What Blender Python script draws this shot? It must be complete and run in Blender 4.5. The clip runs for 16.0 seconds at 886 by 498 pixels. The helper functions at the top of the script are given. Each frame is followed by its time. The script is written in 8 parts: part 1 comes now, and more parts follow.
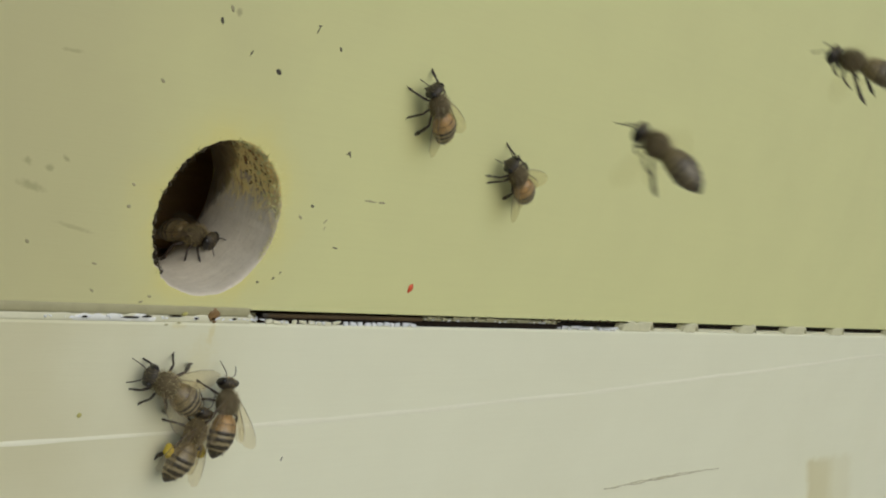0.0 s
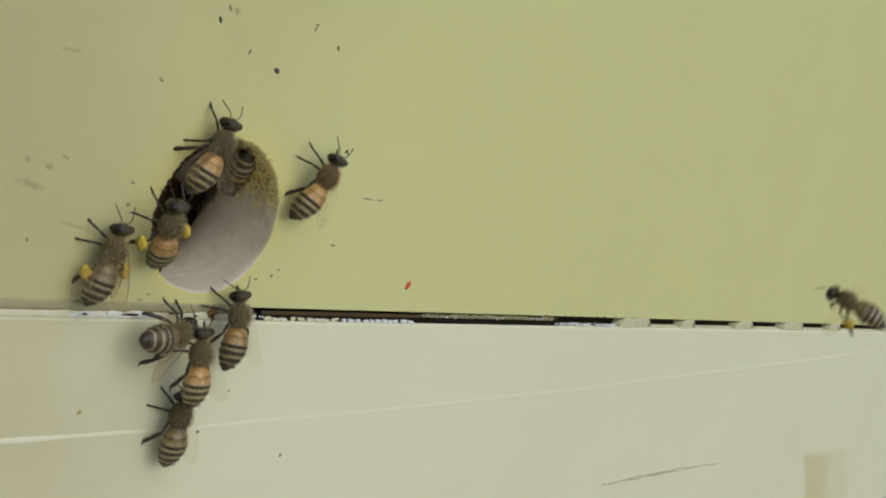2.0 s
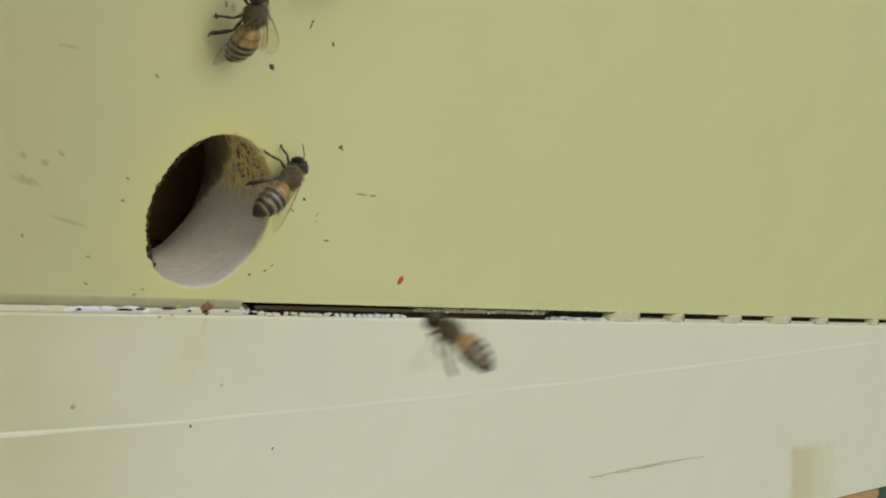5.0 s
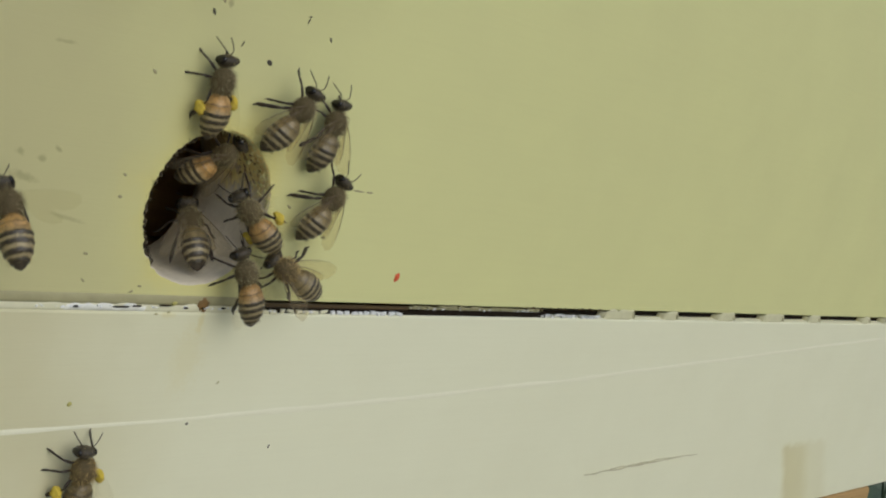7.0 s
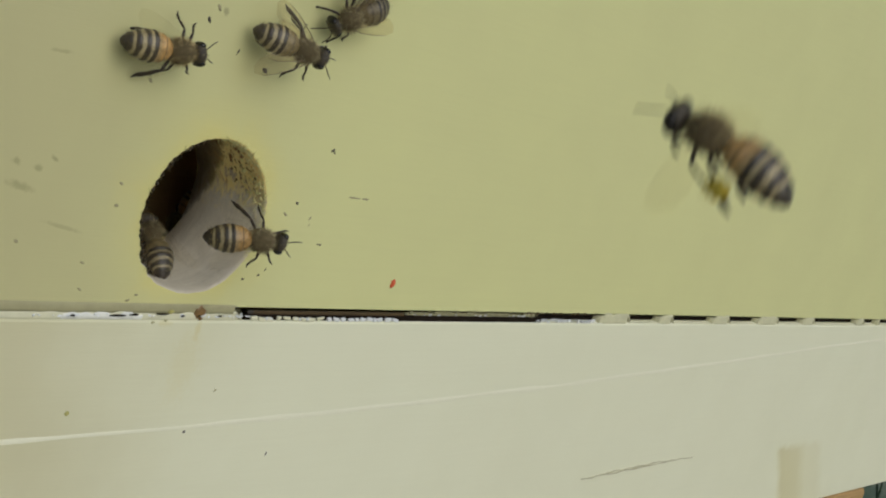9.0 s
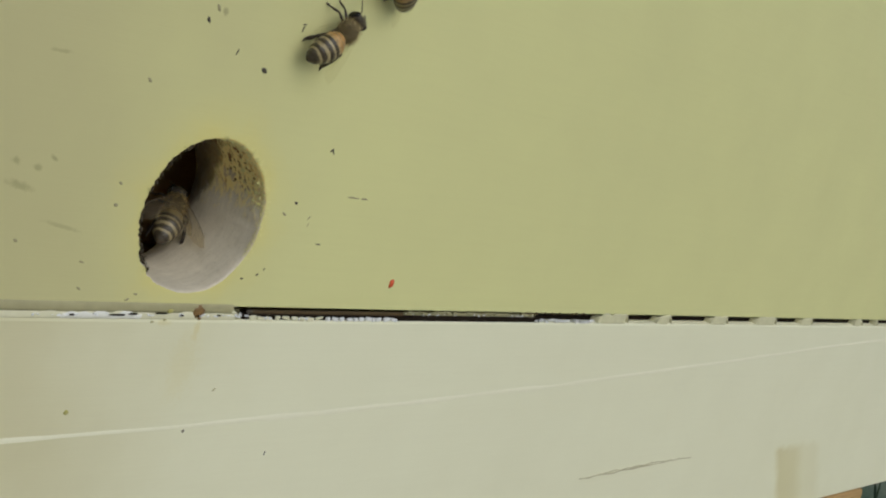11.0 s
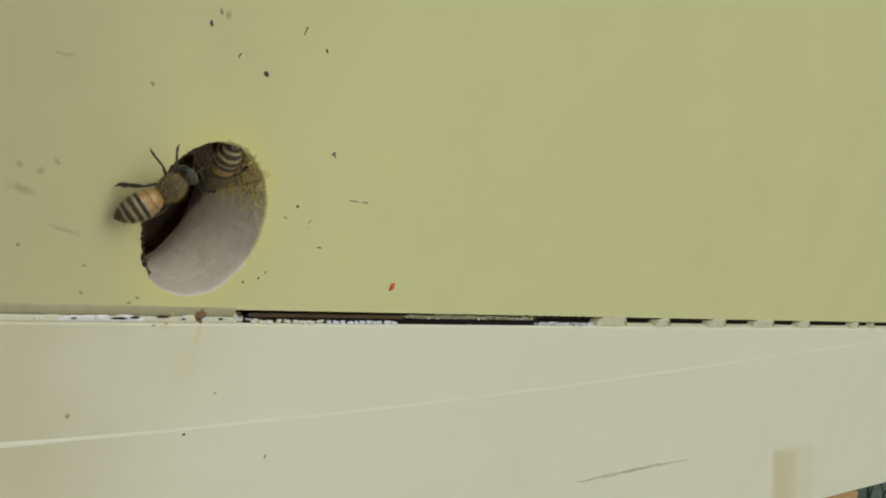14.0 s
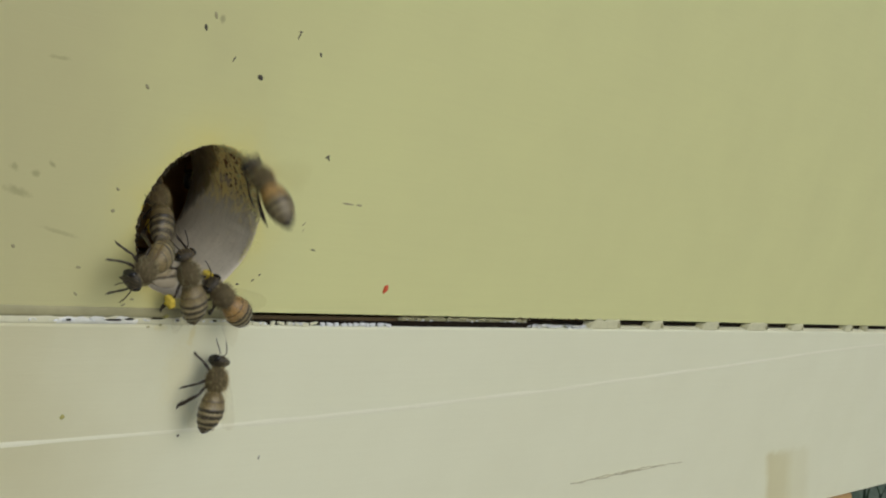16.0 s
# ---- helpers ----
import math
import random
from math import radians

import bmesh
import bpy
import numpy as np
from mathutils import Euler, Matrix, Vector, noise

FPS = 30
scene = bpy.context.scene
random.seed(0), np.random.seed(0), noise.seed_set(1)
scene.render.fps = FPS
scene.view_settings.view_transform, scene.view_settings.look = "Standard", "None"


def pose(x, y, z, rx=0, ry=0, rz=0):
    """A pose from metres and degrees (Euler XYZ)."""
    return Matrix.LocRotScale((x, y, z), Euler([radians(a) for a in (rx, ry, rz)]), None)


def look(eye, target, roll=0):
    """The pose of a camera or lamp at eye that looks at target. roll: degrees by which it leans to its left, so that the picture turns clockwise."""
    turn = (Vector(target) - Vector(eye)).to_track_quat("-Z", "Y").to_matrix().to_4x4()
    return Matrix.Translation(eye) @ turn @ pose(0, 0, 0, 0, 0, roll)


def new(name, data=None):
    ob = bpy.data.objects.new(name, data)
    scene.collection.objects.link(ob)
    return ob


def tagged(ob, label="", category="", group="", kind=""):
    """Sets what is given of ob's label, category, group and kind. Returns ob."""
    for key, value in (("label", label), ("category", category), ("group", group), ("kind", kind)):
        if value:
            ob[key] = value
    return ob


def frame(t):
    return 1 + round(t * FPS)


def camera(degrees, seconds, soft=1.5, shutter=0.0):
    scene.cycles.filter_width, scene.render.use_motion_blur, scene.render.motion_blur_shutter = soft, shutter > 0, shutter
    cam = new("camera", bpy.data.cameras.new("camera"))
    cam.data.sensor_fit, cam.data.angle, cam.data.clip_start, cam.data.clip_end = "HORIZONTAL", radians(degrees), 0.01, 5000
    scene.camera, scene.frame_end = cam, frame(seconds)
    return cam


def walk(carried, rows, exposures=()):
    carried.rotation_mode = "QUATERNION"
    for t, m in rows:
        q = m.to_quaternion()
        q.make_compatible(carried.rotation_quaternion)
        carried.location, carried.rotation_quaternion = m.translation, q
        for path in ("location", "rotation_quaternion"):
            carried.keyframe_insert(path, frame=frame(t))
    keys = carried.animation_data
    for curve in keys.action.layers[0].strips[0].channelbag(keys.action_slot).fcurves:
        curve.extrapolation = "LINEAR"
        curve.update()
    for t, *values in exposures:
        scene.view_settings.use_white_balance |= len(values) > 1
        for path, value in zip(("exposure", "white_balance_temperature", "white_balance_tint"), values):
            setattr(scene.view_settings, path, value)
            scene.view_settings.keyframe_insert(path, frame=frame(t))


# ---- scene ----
cam = camera(35.489, 16.0, soft=2.05, shutter=0.15)
walk(cam, [
    (0, pose(-0.14733, -0.15665, 0.48782, 80.957, -16.223, -49.984)),
    (0.5, pose(-0.14748, -0.15563, 0.48802, 80.905, -16.247, -50.202)),
    (1, pose(-0.14796, -0.15614, 0.48775, 81.007, -16.129, -50.224)),
    (1.5, pose(-0.14837, -0.15653, 0.48775, 81.001, -16.178, -50.179)),
    (2, pose(-0.14831, -0.15771, 0.48817, 80.845, -16.094, -50.054)),
    (2.5, pose(-0.14858, -0.15732, 0.48876, 80.662, -16.136, -50.192)),
    (3, pose(-0.14909, -0.15731, 0.48895, 80.661, -16.208, -50.267)),
    (3.5, pose(-0.14947, -0.15783, 0.48914, 80.654, -16.184, -50.257)),
    (4, pose(-0.14983, -0.15724, 0.48954, 80.540, -16.419, -50.396)),
    (6.5, pose(-0.14950, -0.15656, 0.48964, 80.337, -16.572, -50.759)),
    (7, pose(-0.15015, -0.15506, 0.48895, 80.451, -16.744, -51.093)),
    (7.5, pose(-0.15074, -0.15457, 0.48933, 80.452, -16.604, -51.328)),
    (8, pose(-0.15021, -0.15465, 0.48928, 80.548, -16.450, -51.267)),
    (8.5, pose(-0.15067, -0.15510, 0.48912, 80.676, -16.315, -51.392)),
    (9, pose(-0.15072, -0.15466, 0.48930, 80.695, -16.407, -51.465)),
    (11.5, pose(-0.15106, -0.15490, 0.48939, 80.709, -16.581, -51.521)),
    (12, pose(-0.15104, -0.15416, 0.48900, 80.786, -16.770, -51.544)),
    (12.5, pose(-0.15119, -0.15455, 0.48858, 80.909, -16.660, -51.539)),
    (13, pose(-0.15107, -0.15430, 0.48892, 80.791, -16.575, -51.581)),
    (13.5, pose(-0.15139, -0.15458, 0.48863, 80.911, -16.419, -51.681)),
    (14, pose(-0.15189, -0.15362, 0.48939, 80.818, -16.625, -51.799)),
    (14.5, pose(-0.15220, -0.15367, 0.48955, 80.884, -16.785, -51.795)),
    (15, pose(-0.15204, -0.15445, 0.48980, 80.865, -16.857, -51.681)),
    (15.5, pose(-0.15222, -0.15535, 0.48949, 80.960, -16.719, -51.768)),
    (16, pose(-0.15266, -0.15517, 0.48986, 80.952, -16.743, -51.872)),
], exposures=[(0.0, -0.395, 5960, 7.2), (8.0, -0.41, 5960, 7.0), (16.0, -0.435, 5960, 6.8)])


def bee_mm(v):
    return v * 0.00105


# ---------- world, sun ----------
world = bpy.data.worlds.new("sky")
scene.world = world
world.use_nodes = True
wn, wl = world.node_tree.nodes, world.node_tree.links
sky = wn.new("ShaderNodeTexSky")
sky.sky_type, sky.sun_disc = "NISHITA", False
sky.sun_elevation, sky.sun_rotation = radians(38), radians(186)
sky.dust_density = 3.0
wn["Background"].inputs["Strength"].default_value = 0.092
wl.new(sky.outputs["Color"], wn["Background"].inputs["Color"])

sun_data = bpy.data.lights.new("sun", "SUN")
sun_data.energy, sun_data.angle, sun_data.color = 1.5, radians(72), (1.0, 0.96, 0.885)
sun = new("sun", sun_data)
sun.matrix_world = look((-0.12, -1.12, 1.36), (0.0, 0.0, 0.45))


# ---------- materials ----------
class Mat:
    """A node material with short calls for the usual nodes."""

    def __init__(self, name):
        self.m = bpy.data.materials.new(name)
        self.m.use_nodes = True
        self.t = self.m.node_tree
        self.b = self.t.nodes["Principled BSDF"]
        self.coord = self.t.nodes.new("ShaderNodeTexCoord").outputs["Object"]

    def put(self, socket, value):
        if hasattr(value, "links"):
            self.t.links.new(value, socket)
        else:
            socket.default_value = value

    def set(self, **kw):
        for k, v in kw.items():
            self.put(self.b.inputs[k.replace("_", " ")], v)
        return self

    def noise(self, scale, detail=4.0, rough=0.55, vec=None):
        n = self.t.nodes.new("ShaderNodeTexNoise")
        n.inputs["Scale"].default_value, n.inputs["Detail"].default_value = scale, detail
        n.inputs["Roughness"].default_value = rough
        self.put(n.inputs["Vector"], vec or self.coord)
        return n.outputs["Fac"]

    def stretch(self, x, y, z, shift=(0, 0, 0)):
        n = self.t.nodes.new("ShaderNodeMapping")
        n.inputs["Scale"].default_value = (x, y, z)
        n.inputs["Location"].default_value = shift
        self.put(n.inputs["Vector"], self.coord)
        return n.outputs["Vector"]

    def ramp(self, fac, *stops, smooth=False):
        n = self.t.nodes.new("ShaderNodeValToRGB")
        r = n.color_ramp
        r.interpolation = "EASE" if smooth else "LINEAR"
        while len(r.elements) < len(stops):
            r.elements.new(0.5)
        for e, (p, c) in zip(r.elements, stops):
            e.position = p
            e.color = (*c, 1) if isinstance(c, tuple) else (c, c, c, 1)
        self.put(n.inputs["Fac"], fac)
        return n.outputs["Color"]

    def mix(self, fac, a, b, mode="MIX"):
        n = self.t.nodes.new("ShaderNodeMix")
        n.data_type, n.blend_type = "RGBA", mode
        self.put(n.inputs[0], fac)
        for s, v in ((n.inputs[6], a), (n.inputs[7], b)):
            self.put(s, (*v, 1) if isinstance(v, tuple) and len(v) == 3 else v)
        return n.outputs[2]

    def math(self, op, a, b=0.0, third=0.0):
        n = self.t.nodes.new("ShaderNodeMath")
        n.operation = op
        self.put(n.inputs[0], a)
        self.put(n.inputs[1], b)
        self.put(n.inputs[2], third)
        return n.outputs[0]

    def axis(self, which):
        n = self.t.nodes.new("ShaderNodeSeparateXYZ")
        self.put(n.inputs[0], self.coord)
        return n.outputs[which]

    def random(self):
        return self.t.nodes.new("ShaderNodeObjectInfo").outputs["Random"]

    def bump(self, height, strength, distance):
        n = self.t.nodes.new("ShaderNodeBump")
        n.inputs["Strength"].default_value, n.inputs["Distance"].default_value = strength, distance
        self.put(n.inputs["Height"], height)
        self.put(self.b.inputs["Normal"], n.outputs["Normal"])
        return self


# old smears on the yellow board: x and height over the entrance, half length, half width (mm), lean in degrees, strength
SMEARS = ((-36.5, 5.4, 1.1, 0.7, -20, 0.5), (-32.8, 4.8, 0.9, 0.8, 0, 0.55), (-30.5, 6.4, 1.0, 0.45, -30, 0.6), (-35.1, 2.1, 3.2, 0.8, -10, 0.5),
          (-26.4, -3.3, 4.6, 0.45, -10, 0.35), (-33.7, 21.2, 2.4, 0.4, 0, 0.4), (-6.8, 31.7, 1.0, 0.7, -40, 0.6))

# yellowish drips below the entrance on the cream board, in the same measures
DRIPS = ((3.5, -25.0, 4.5, 8.0, 0, 0.18), (4.4, -18.8, 0.9, 2.6, 0, 0.42), (-3.0, -17.6, 2.0, 0.8, 0, 0.35))


def painted_wood(name, colour, dull, soil_shade, stain=None, patch=None, smears=(), smear_tone=(0.27, 0.24, 0.12)):
    """Old brush-painted board: streaks along x, blotches, fine grain; soil_shade: grime and the dimmer light at the
    left, painted as one gradient; stain: propolis round the entrance; patch: yellow-brown patch low on the board.
    """
    k = Mat(name)
    streak = k.noise(1.0, 5, 0.6, k.stretch(30, 30, 900))
    grain = k.noise(1.0, 4, 0.6, k.stretch(140, 140, 4200))
    blotch = k.noise(22, 3, 0.6)
    fine = k.noise(2600, 2)
    c = k.mix(k.ramp(blotch, (0.35, 0.0), (0.75, 0.55)), colour, dull)
    c = k.mix(k.ramp(streak, (0.45, 0.0), (0.75, 0.2)), c, dull)
    c = k.mix(k.ramp(grain, (0.52, 0.0), (0.8, 0.06)), c, tuple(v * 0.8 for v in dull))
    # left-hand gradient: grime plus the wall's dimmer light, put into the paint colour
    leftward = k.math("ADD", k.axis(0), k.math("MULTIPLY", k.math("SUBTRACT", k.noise(30, 4), 0.5), 0.05))
    c = k.mix(k.ramp(k.math("MULTIPLY_ADD", leftward, -6.0, 0.5), (0.33, 0.0), (0.80, 0.80), smooth=True), c, soil_shade)
    if patch:
        # yellow-brown patch, strongest at its left edge, with ragged soft borders
        u = k.math("MULTIPLY_ADD", k.math("SUBTRACT", 0.391, k.axis(2)), -0.75, k.axis(0))
        u = k.math("ADD", u, k.math("MULTIPLY", k.math("SUBTRACT", k.noise(90, 3), 0.5), 0.006))
        v = k.math("ADD", k.axis(2), k.math("MULTIPLY", k.math("SUBTRACT", k.noise(130, 3), 0.5), 0.005))
        across = k.ramp(k.math("MULTIPLY_ADD", u, 20.0, -5.2), (0.12, 0.0), (0.21, 1.0), (0.45, 0.85), (0.6, 0.35), (0.80, 0.35), (0.92, 0.0))
        over = k.ramp(k.math("MULTIPLY_ADD", v, 40.0, -15.0), (0.60, 1.0), (0.70, 0.0))
        c = k.mix(k.math("MULTIPLY", k.math("MULTIPLY", across, over), 0.62), c, patch)
    for sx, sz, a, b, lean, much in smears:
        n = k.t.nodes.new("ShaderNodeMapping")
        n.vector_type = "TEXTURE"
        n.inputs["Location"].default_value = (sx * 0.001, 0, 0.45 + sz * 0.001)
        n.inputs["Rotation"].default_value = (0, radians(-lean), 0)
        n.inputs["Scale"].default_value = (a * 0.001, 1, b * 0.001)
        k.put(n.inputs["Vector"], k.coord)
        far = k.t.nodes.new("ShaderNodeVectorMath")
        far.operation = "LENGTH"
        k.put(far.inputs[0], n.outputs["Vector"])
        d = k.math("ADD", far.outputs["Value"], k.math("MULTIPLY", k.math("SUBTRACT", k.noise(1100, 3), 0.5), 1.3))
        c = k.mix(k.ramp(d, (0.25, much), (1.2, 0.0), smooth=True), c, smear_tone)
    if stain:
        x, z = k.axis(0), k.math("SUBTRACT", k.axis(2), 0.4505)
        d = k.math("SQRT", k.math("ADD", k.math("MULTIPLY", x, x), k.math("MULTIPLY", z, z)))
        d = k.math("ADD", d, k.math("MULTIPLY", k.math("SUBTRACT", k.noise(120, 4), 0.5), 0.011))
        c = k.mix(k.ramp(d, (0.0128, 0.45), (0.0146, 0.15), (0.021, 0.0), smooth=True), c, stain)
    k.set(Base_Color=c, Roughness=k.ramp(blotch, (0.3, 0.42), (0.7, 0.6)))
    h = k.math("ADD", k.math("MULTIPLY", streak, 0.7), k.math("ADD", k.math("MULTIPLY", grain, 0.5), k.math("MULTIPLY", fine, 0.15)))
    k.bump(h, 0.11, 0.0004)
    return k.m


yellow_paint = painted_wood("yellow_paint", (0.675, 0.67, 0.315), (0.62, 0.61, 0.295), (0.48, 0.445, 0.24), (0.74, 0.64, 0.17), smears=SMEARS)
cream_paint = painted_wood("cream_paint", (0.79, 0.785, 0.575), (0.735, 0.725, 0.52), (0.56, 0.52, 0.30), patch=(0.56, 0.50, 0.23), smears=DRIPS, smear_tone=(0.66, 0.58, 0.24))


def bare_wood(name, light, dark, scale=1.0, spec=0.5):
    k = Mat(name)
    ring = k.noise(1.0, 5, 0.65, k.stretch(25 * scale, 260 * scale, 260 * scale))
    fleck = k.noise(900 * scale, 3)
    c = k.mix(ring, dark, light)
    c = k.mix(k.ramp(fleck, (0.5, 0.0), (0.8, 0.4)), c, dark)
    k.set(Base_Color=c, Roughness=0.75, Specular_IOR_Level=spec).bump(ring, 0.4, 0.0008)
    return k.m


raw_wood = bare_wood("weathered_wood", (0.36, 0.24, 0.12), (0.14, 0.085, 0.04))
# near-black with little gloss: the gap's shade put into the colour
seam_shade = bare_wood("gap_shade", (0.022, 0.015, 0.009), (0.007, 0.005, 0.003), 1.0, 0.08)
rail_wood = bare_wood("rail_wood", (0.50, 0.33, 0.13), (0.30, 0.18, 0.06))
lath_wood = bare_wood("lath_wood", (0.15, 0.098, 0.033), (0.022, 0.014, 0.007), 5.0)


def bore_material():
    """Bored wood: grey-mauve and worn smooth below, ochre with chewed red-brown pits on the upper side, dark propolis
    and painted shade further in.
    """
    k = Mat("bored_wood")
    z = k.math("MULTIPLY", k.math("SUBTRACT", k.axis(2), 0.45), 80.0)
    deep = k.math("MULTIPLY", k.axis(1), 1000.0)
    broad = k.math("SUBTRACT", k.noise(300, 4, 0.6), 0.5)
    lines = k.noise(1.0, 4, 0.6, k.stretch(260, 1100, 260))
    pits = k.noise(1.0, 3, 0.65, k.stretch(620, 1300, 620))
    fleck = k.noise(2600, 3, 0.6)
    grey = k.mix(k.ramp(lines, (0.30, 0.0), (0.75, 1.0)), (0.67, 0.605, 0.46), (0.79, 0.72, 0.565))
    grey = k.mix(k.ramp(fleck, (0.56, 0.0), (0.72, 0.4)), grey, (0.42, 0.36, 0.25))
    ochre = k.mix(k.ramp(pits, (0.38, 0.0), (0.52, 1.0)), (0.90, 0.63, 0.22), (0.99, 0.82, 0.34))
    ochre = k.mix(k.ramp(fleck, (0.50, 0.0), (0.62, 0.9)), ochre, (0.99, 0.86, 0.40))
    # chewed pits lie in a belt a few millimetres inside the rim
    belt = k.ramp(k.math("MULTIPLY", k.math("ADD", deep, k.math("MULTIPLY", broad, 5.0)), 0.1), (0.12, 0.0), (0.32, 1.0), (0.75, 1.0), (1.0, 0.5))
    ochre = k.mix(k.math("MULTIPLY", belt, k.ramp(pits, (0.40, 0.95), (0.48, 0.0))), ochre, (0.20, 0.075, 0.02))
    up = k.math("ADD", z, k.math("ADD", k.math("MULTIPLY", broad, 0.9), k.math("MULTIPLY", k.math("SUBTRACT", pits, 0.5), 1.1)))
    c = k.mix(k.ramp(up, (-0.0, 0.0), (0.45, 1.0)), grey, ochre)
    # darkens with depth and height: the bore's shade painted in along with propolis
    gum_shade = k.math("ADD", k.math("MULTIPLY_ADD", z, 9.0, deep), k.math("MULTIPLY", broad, 6.0))
    gum_shade = k.math("ADD", gum_shade, k.math("MULTIPLY", k.math("SUBTRACT", pits, 0.5), 4.0))
    c = k.mix(k.ramp(k.math("MULTIPLY", gum_shade, 0.05), (0.74, 0.0), (0.81, 0.70), (0.94, 0.93)), c, (0.085, 0.055, 0.030))
    k.set(Base_Color=c, Roughness=0.8)
    k.bump(k.math("ADD", k.math("MULTIPLY", lines, 0.25), k.math("MULTIPLY", pits, k.ramp(up, (0.0, 0.2), (0.4, 0.8)))), 0.7, 0.0004)
    return k.m


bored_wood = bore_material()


def plain(name, colour, rough=0.6, vary=0.35, scale=900, spec=0.5):
    k = Mat(name)
    c = k.mix(k.noise(scale, 3), tuple(v * (1 - vary) for v in colour), tuple(min(1, v * (1 + vary)) for v in colour))
    k.set(Base_Color=c, Roughness=rough, Specular_IOR_Level=spec).bump(k.noise(scale * 3, 2), 0.3, 0.0002)
    return k.m


paint_chip = plain("white_paint_chip", (0.72, 0.73, 0.72), 0.7, 0.2)
white_bead = plain("white_bead_paint", (0.77, 0.77, 0.70), 0.5, 0.12, 900)
bridge_paint = plain("bridge_paint", (0.60, 0.58, 0.37), 0.7, 0.15, 400)
bead_paint = plain("bead_paint", (0.70, 0.68, 0.48), 0.6, 0.1, 300)
# dull olive: grime, and on the upper bead painted shade as well
grimy_shade_paint = plain("grimy_shade_paint", (0.37, 0.345, 0.19), 0.7, 0.2, 260)
line_paint = plain("pale_paint_ridge", (0.815, 0.80, 0.615), 0.85, 0.03, 900, 0.2)
dirt_dark = plain("dark_dirt", (0.05, 0.042, 0.03), 0.7)
dirt_faint = plain("faint_dirt", (0.33, 0.30, 0.17), 0.8, 0.25)
smudge_tone = plain("smudge", (0.47, 0.44, 0.245), 1.0, 0.15, 900, 0.05)
crack_tone = plain("crack_shade", (0.50, 0.47, 0.31), 0.8, 0.4)
dirt_brown = plain("brown_propolis", (0.20, 0.115, 0.035), 0.5)
dirt_green = plain("olive_droplet", (0.42, 0.39, 0.12), 0.6)
dirt_red = plain("red_seed", (0.62, 0.09, 0.025), 0.45)
fibre_tan = plain("frayed_fibre", (0.90, 0.74, 0.34), 0.8, 0.4)
fibre_dark = plain("dark_fibre", (0.05, 0.035, 0.015), 0.8)


def grass_material():
    k = Mat("grass")
    c = k.mix(k.noise(9, 5), (0.05, 0.10, 0.05), (0.11, 0.16, 0.08))
    c = k.mix(k.ramp(k.noise(240, 3), (0.5, 0.0), (0.8, 0.5)), c, (0.12, 0.13, 0.05))
    k.set(Base_Color=c, Roughness=0.85).bump(k.noise(120, 4), 0.8, 0.02)
    return k.m


grass_green = grass_material()


def meadow_material():
    """Green turf, with an unseen patch of dry pale earth in front of the hive, added to bounce light up at it."""
    k = Mat("meadow")
    turf = k.mix(k.noise(9, 5), (0.05, 0.10, 0.05), (0.11, 0.16, 0.08))
    # pale patch out of view, brightened to reflect light under the entrance's upper side
    earth = k.mix(k.noise(40, 5), (0.46, 0.41, 0.30), (0.60, 0.55, 0.42))
    x, y = k.math("MULTIPLY", k.axis(0), 0.6), k.math("ADD", k.axis(1), 1.65)
    d = k.math("SQRT", k.math("ADD", k.math("MULTIPLY", x, x), k.math("MULTIPLY", y, y)))
    d = k.math("ADD", d, k.math("MULTIPLY", k.math("SUBTRACT", k.noise(2.2, 6, 0.65), 0.5), 1.3))
    c = k.mix(k.ramp(k.math("MULTIPLY", d, 0.25), (0.44, 0.95), (0.62, 0.0)), turf, earth)
    c = k.mix(k.ramp(k.noise(7, 6, 0.7), (0.52, 0.0), (0.64, 0.7)), c, turf)
    k.set(Base_Color=c, Roughness=0.9).bump(k.noise(90, 4), 0.8, 0.01)
    return k.m


meadow = meadow_material()


def abdomen_material(name, front, band, dark):
    """Banded abdomen: the first rings in the front colour, then pale hair bands on dark rings. x runs from 0 at the waist to -7 at the tip."""
    k = Mat(name)
    x = k.math("MULTIPLY", k.axis(0), -1 / bee_mm(7.2))
    wob = k.math("MULTIPLY", k.math("SUBTRACT", k.noise(1100, 2), 0.5), 0.06)
    x = k.math("ADD", x, wob)
    warm = tuple((a + b) / 2 for a, b in zip(front, band))
    c = k.ramp(x, (0.0, dark), (0.05, front), (0.20, front), (0.225, tuple(v * 0.3 for v in front)), (0.25, front), (0.385, warm), (0.405, dark),
               (0.465, dark), (0.485, band), (0.525, band), (0.55, dark), (0.615, dark), (0.635, band), (0.685, band), (0.71, dark),
               (0.775, dark), (0.79, band), (0.82, band), (0.845, dark))
    hair = k.noise(5200, 2)
    c = k.mix(k.ramp(hair, (0.42, 0.0), (0.66, 0.5)), c, tuple(v * 0.4 for v in band))
    worn = k.noise(650, 3)
    c = k.mix(k.ramp(worn, (0.46, 0.0), (0.72, 0.6)), c, tuple(v * 3.0 for v in dark))
    tint = k.mix(k.random(), (0.75, 0.72, 0.70), (1.15, 1.1, 1.05))
    c = k.mix(1.0, c, tint, "MULTIPLY")
    k.set(Base_Color=c, Roughness=0.34, Specular_IOR_Level=0.5)
    k.bump(hair, 0.25, 0.0001)
    return k.m


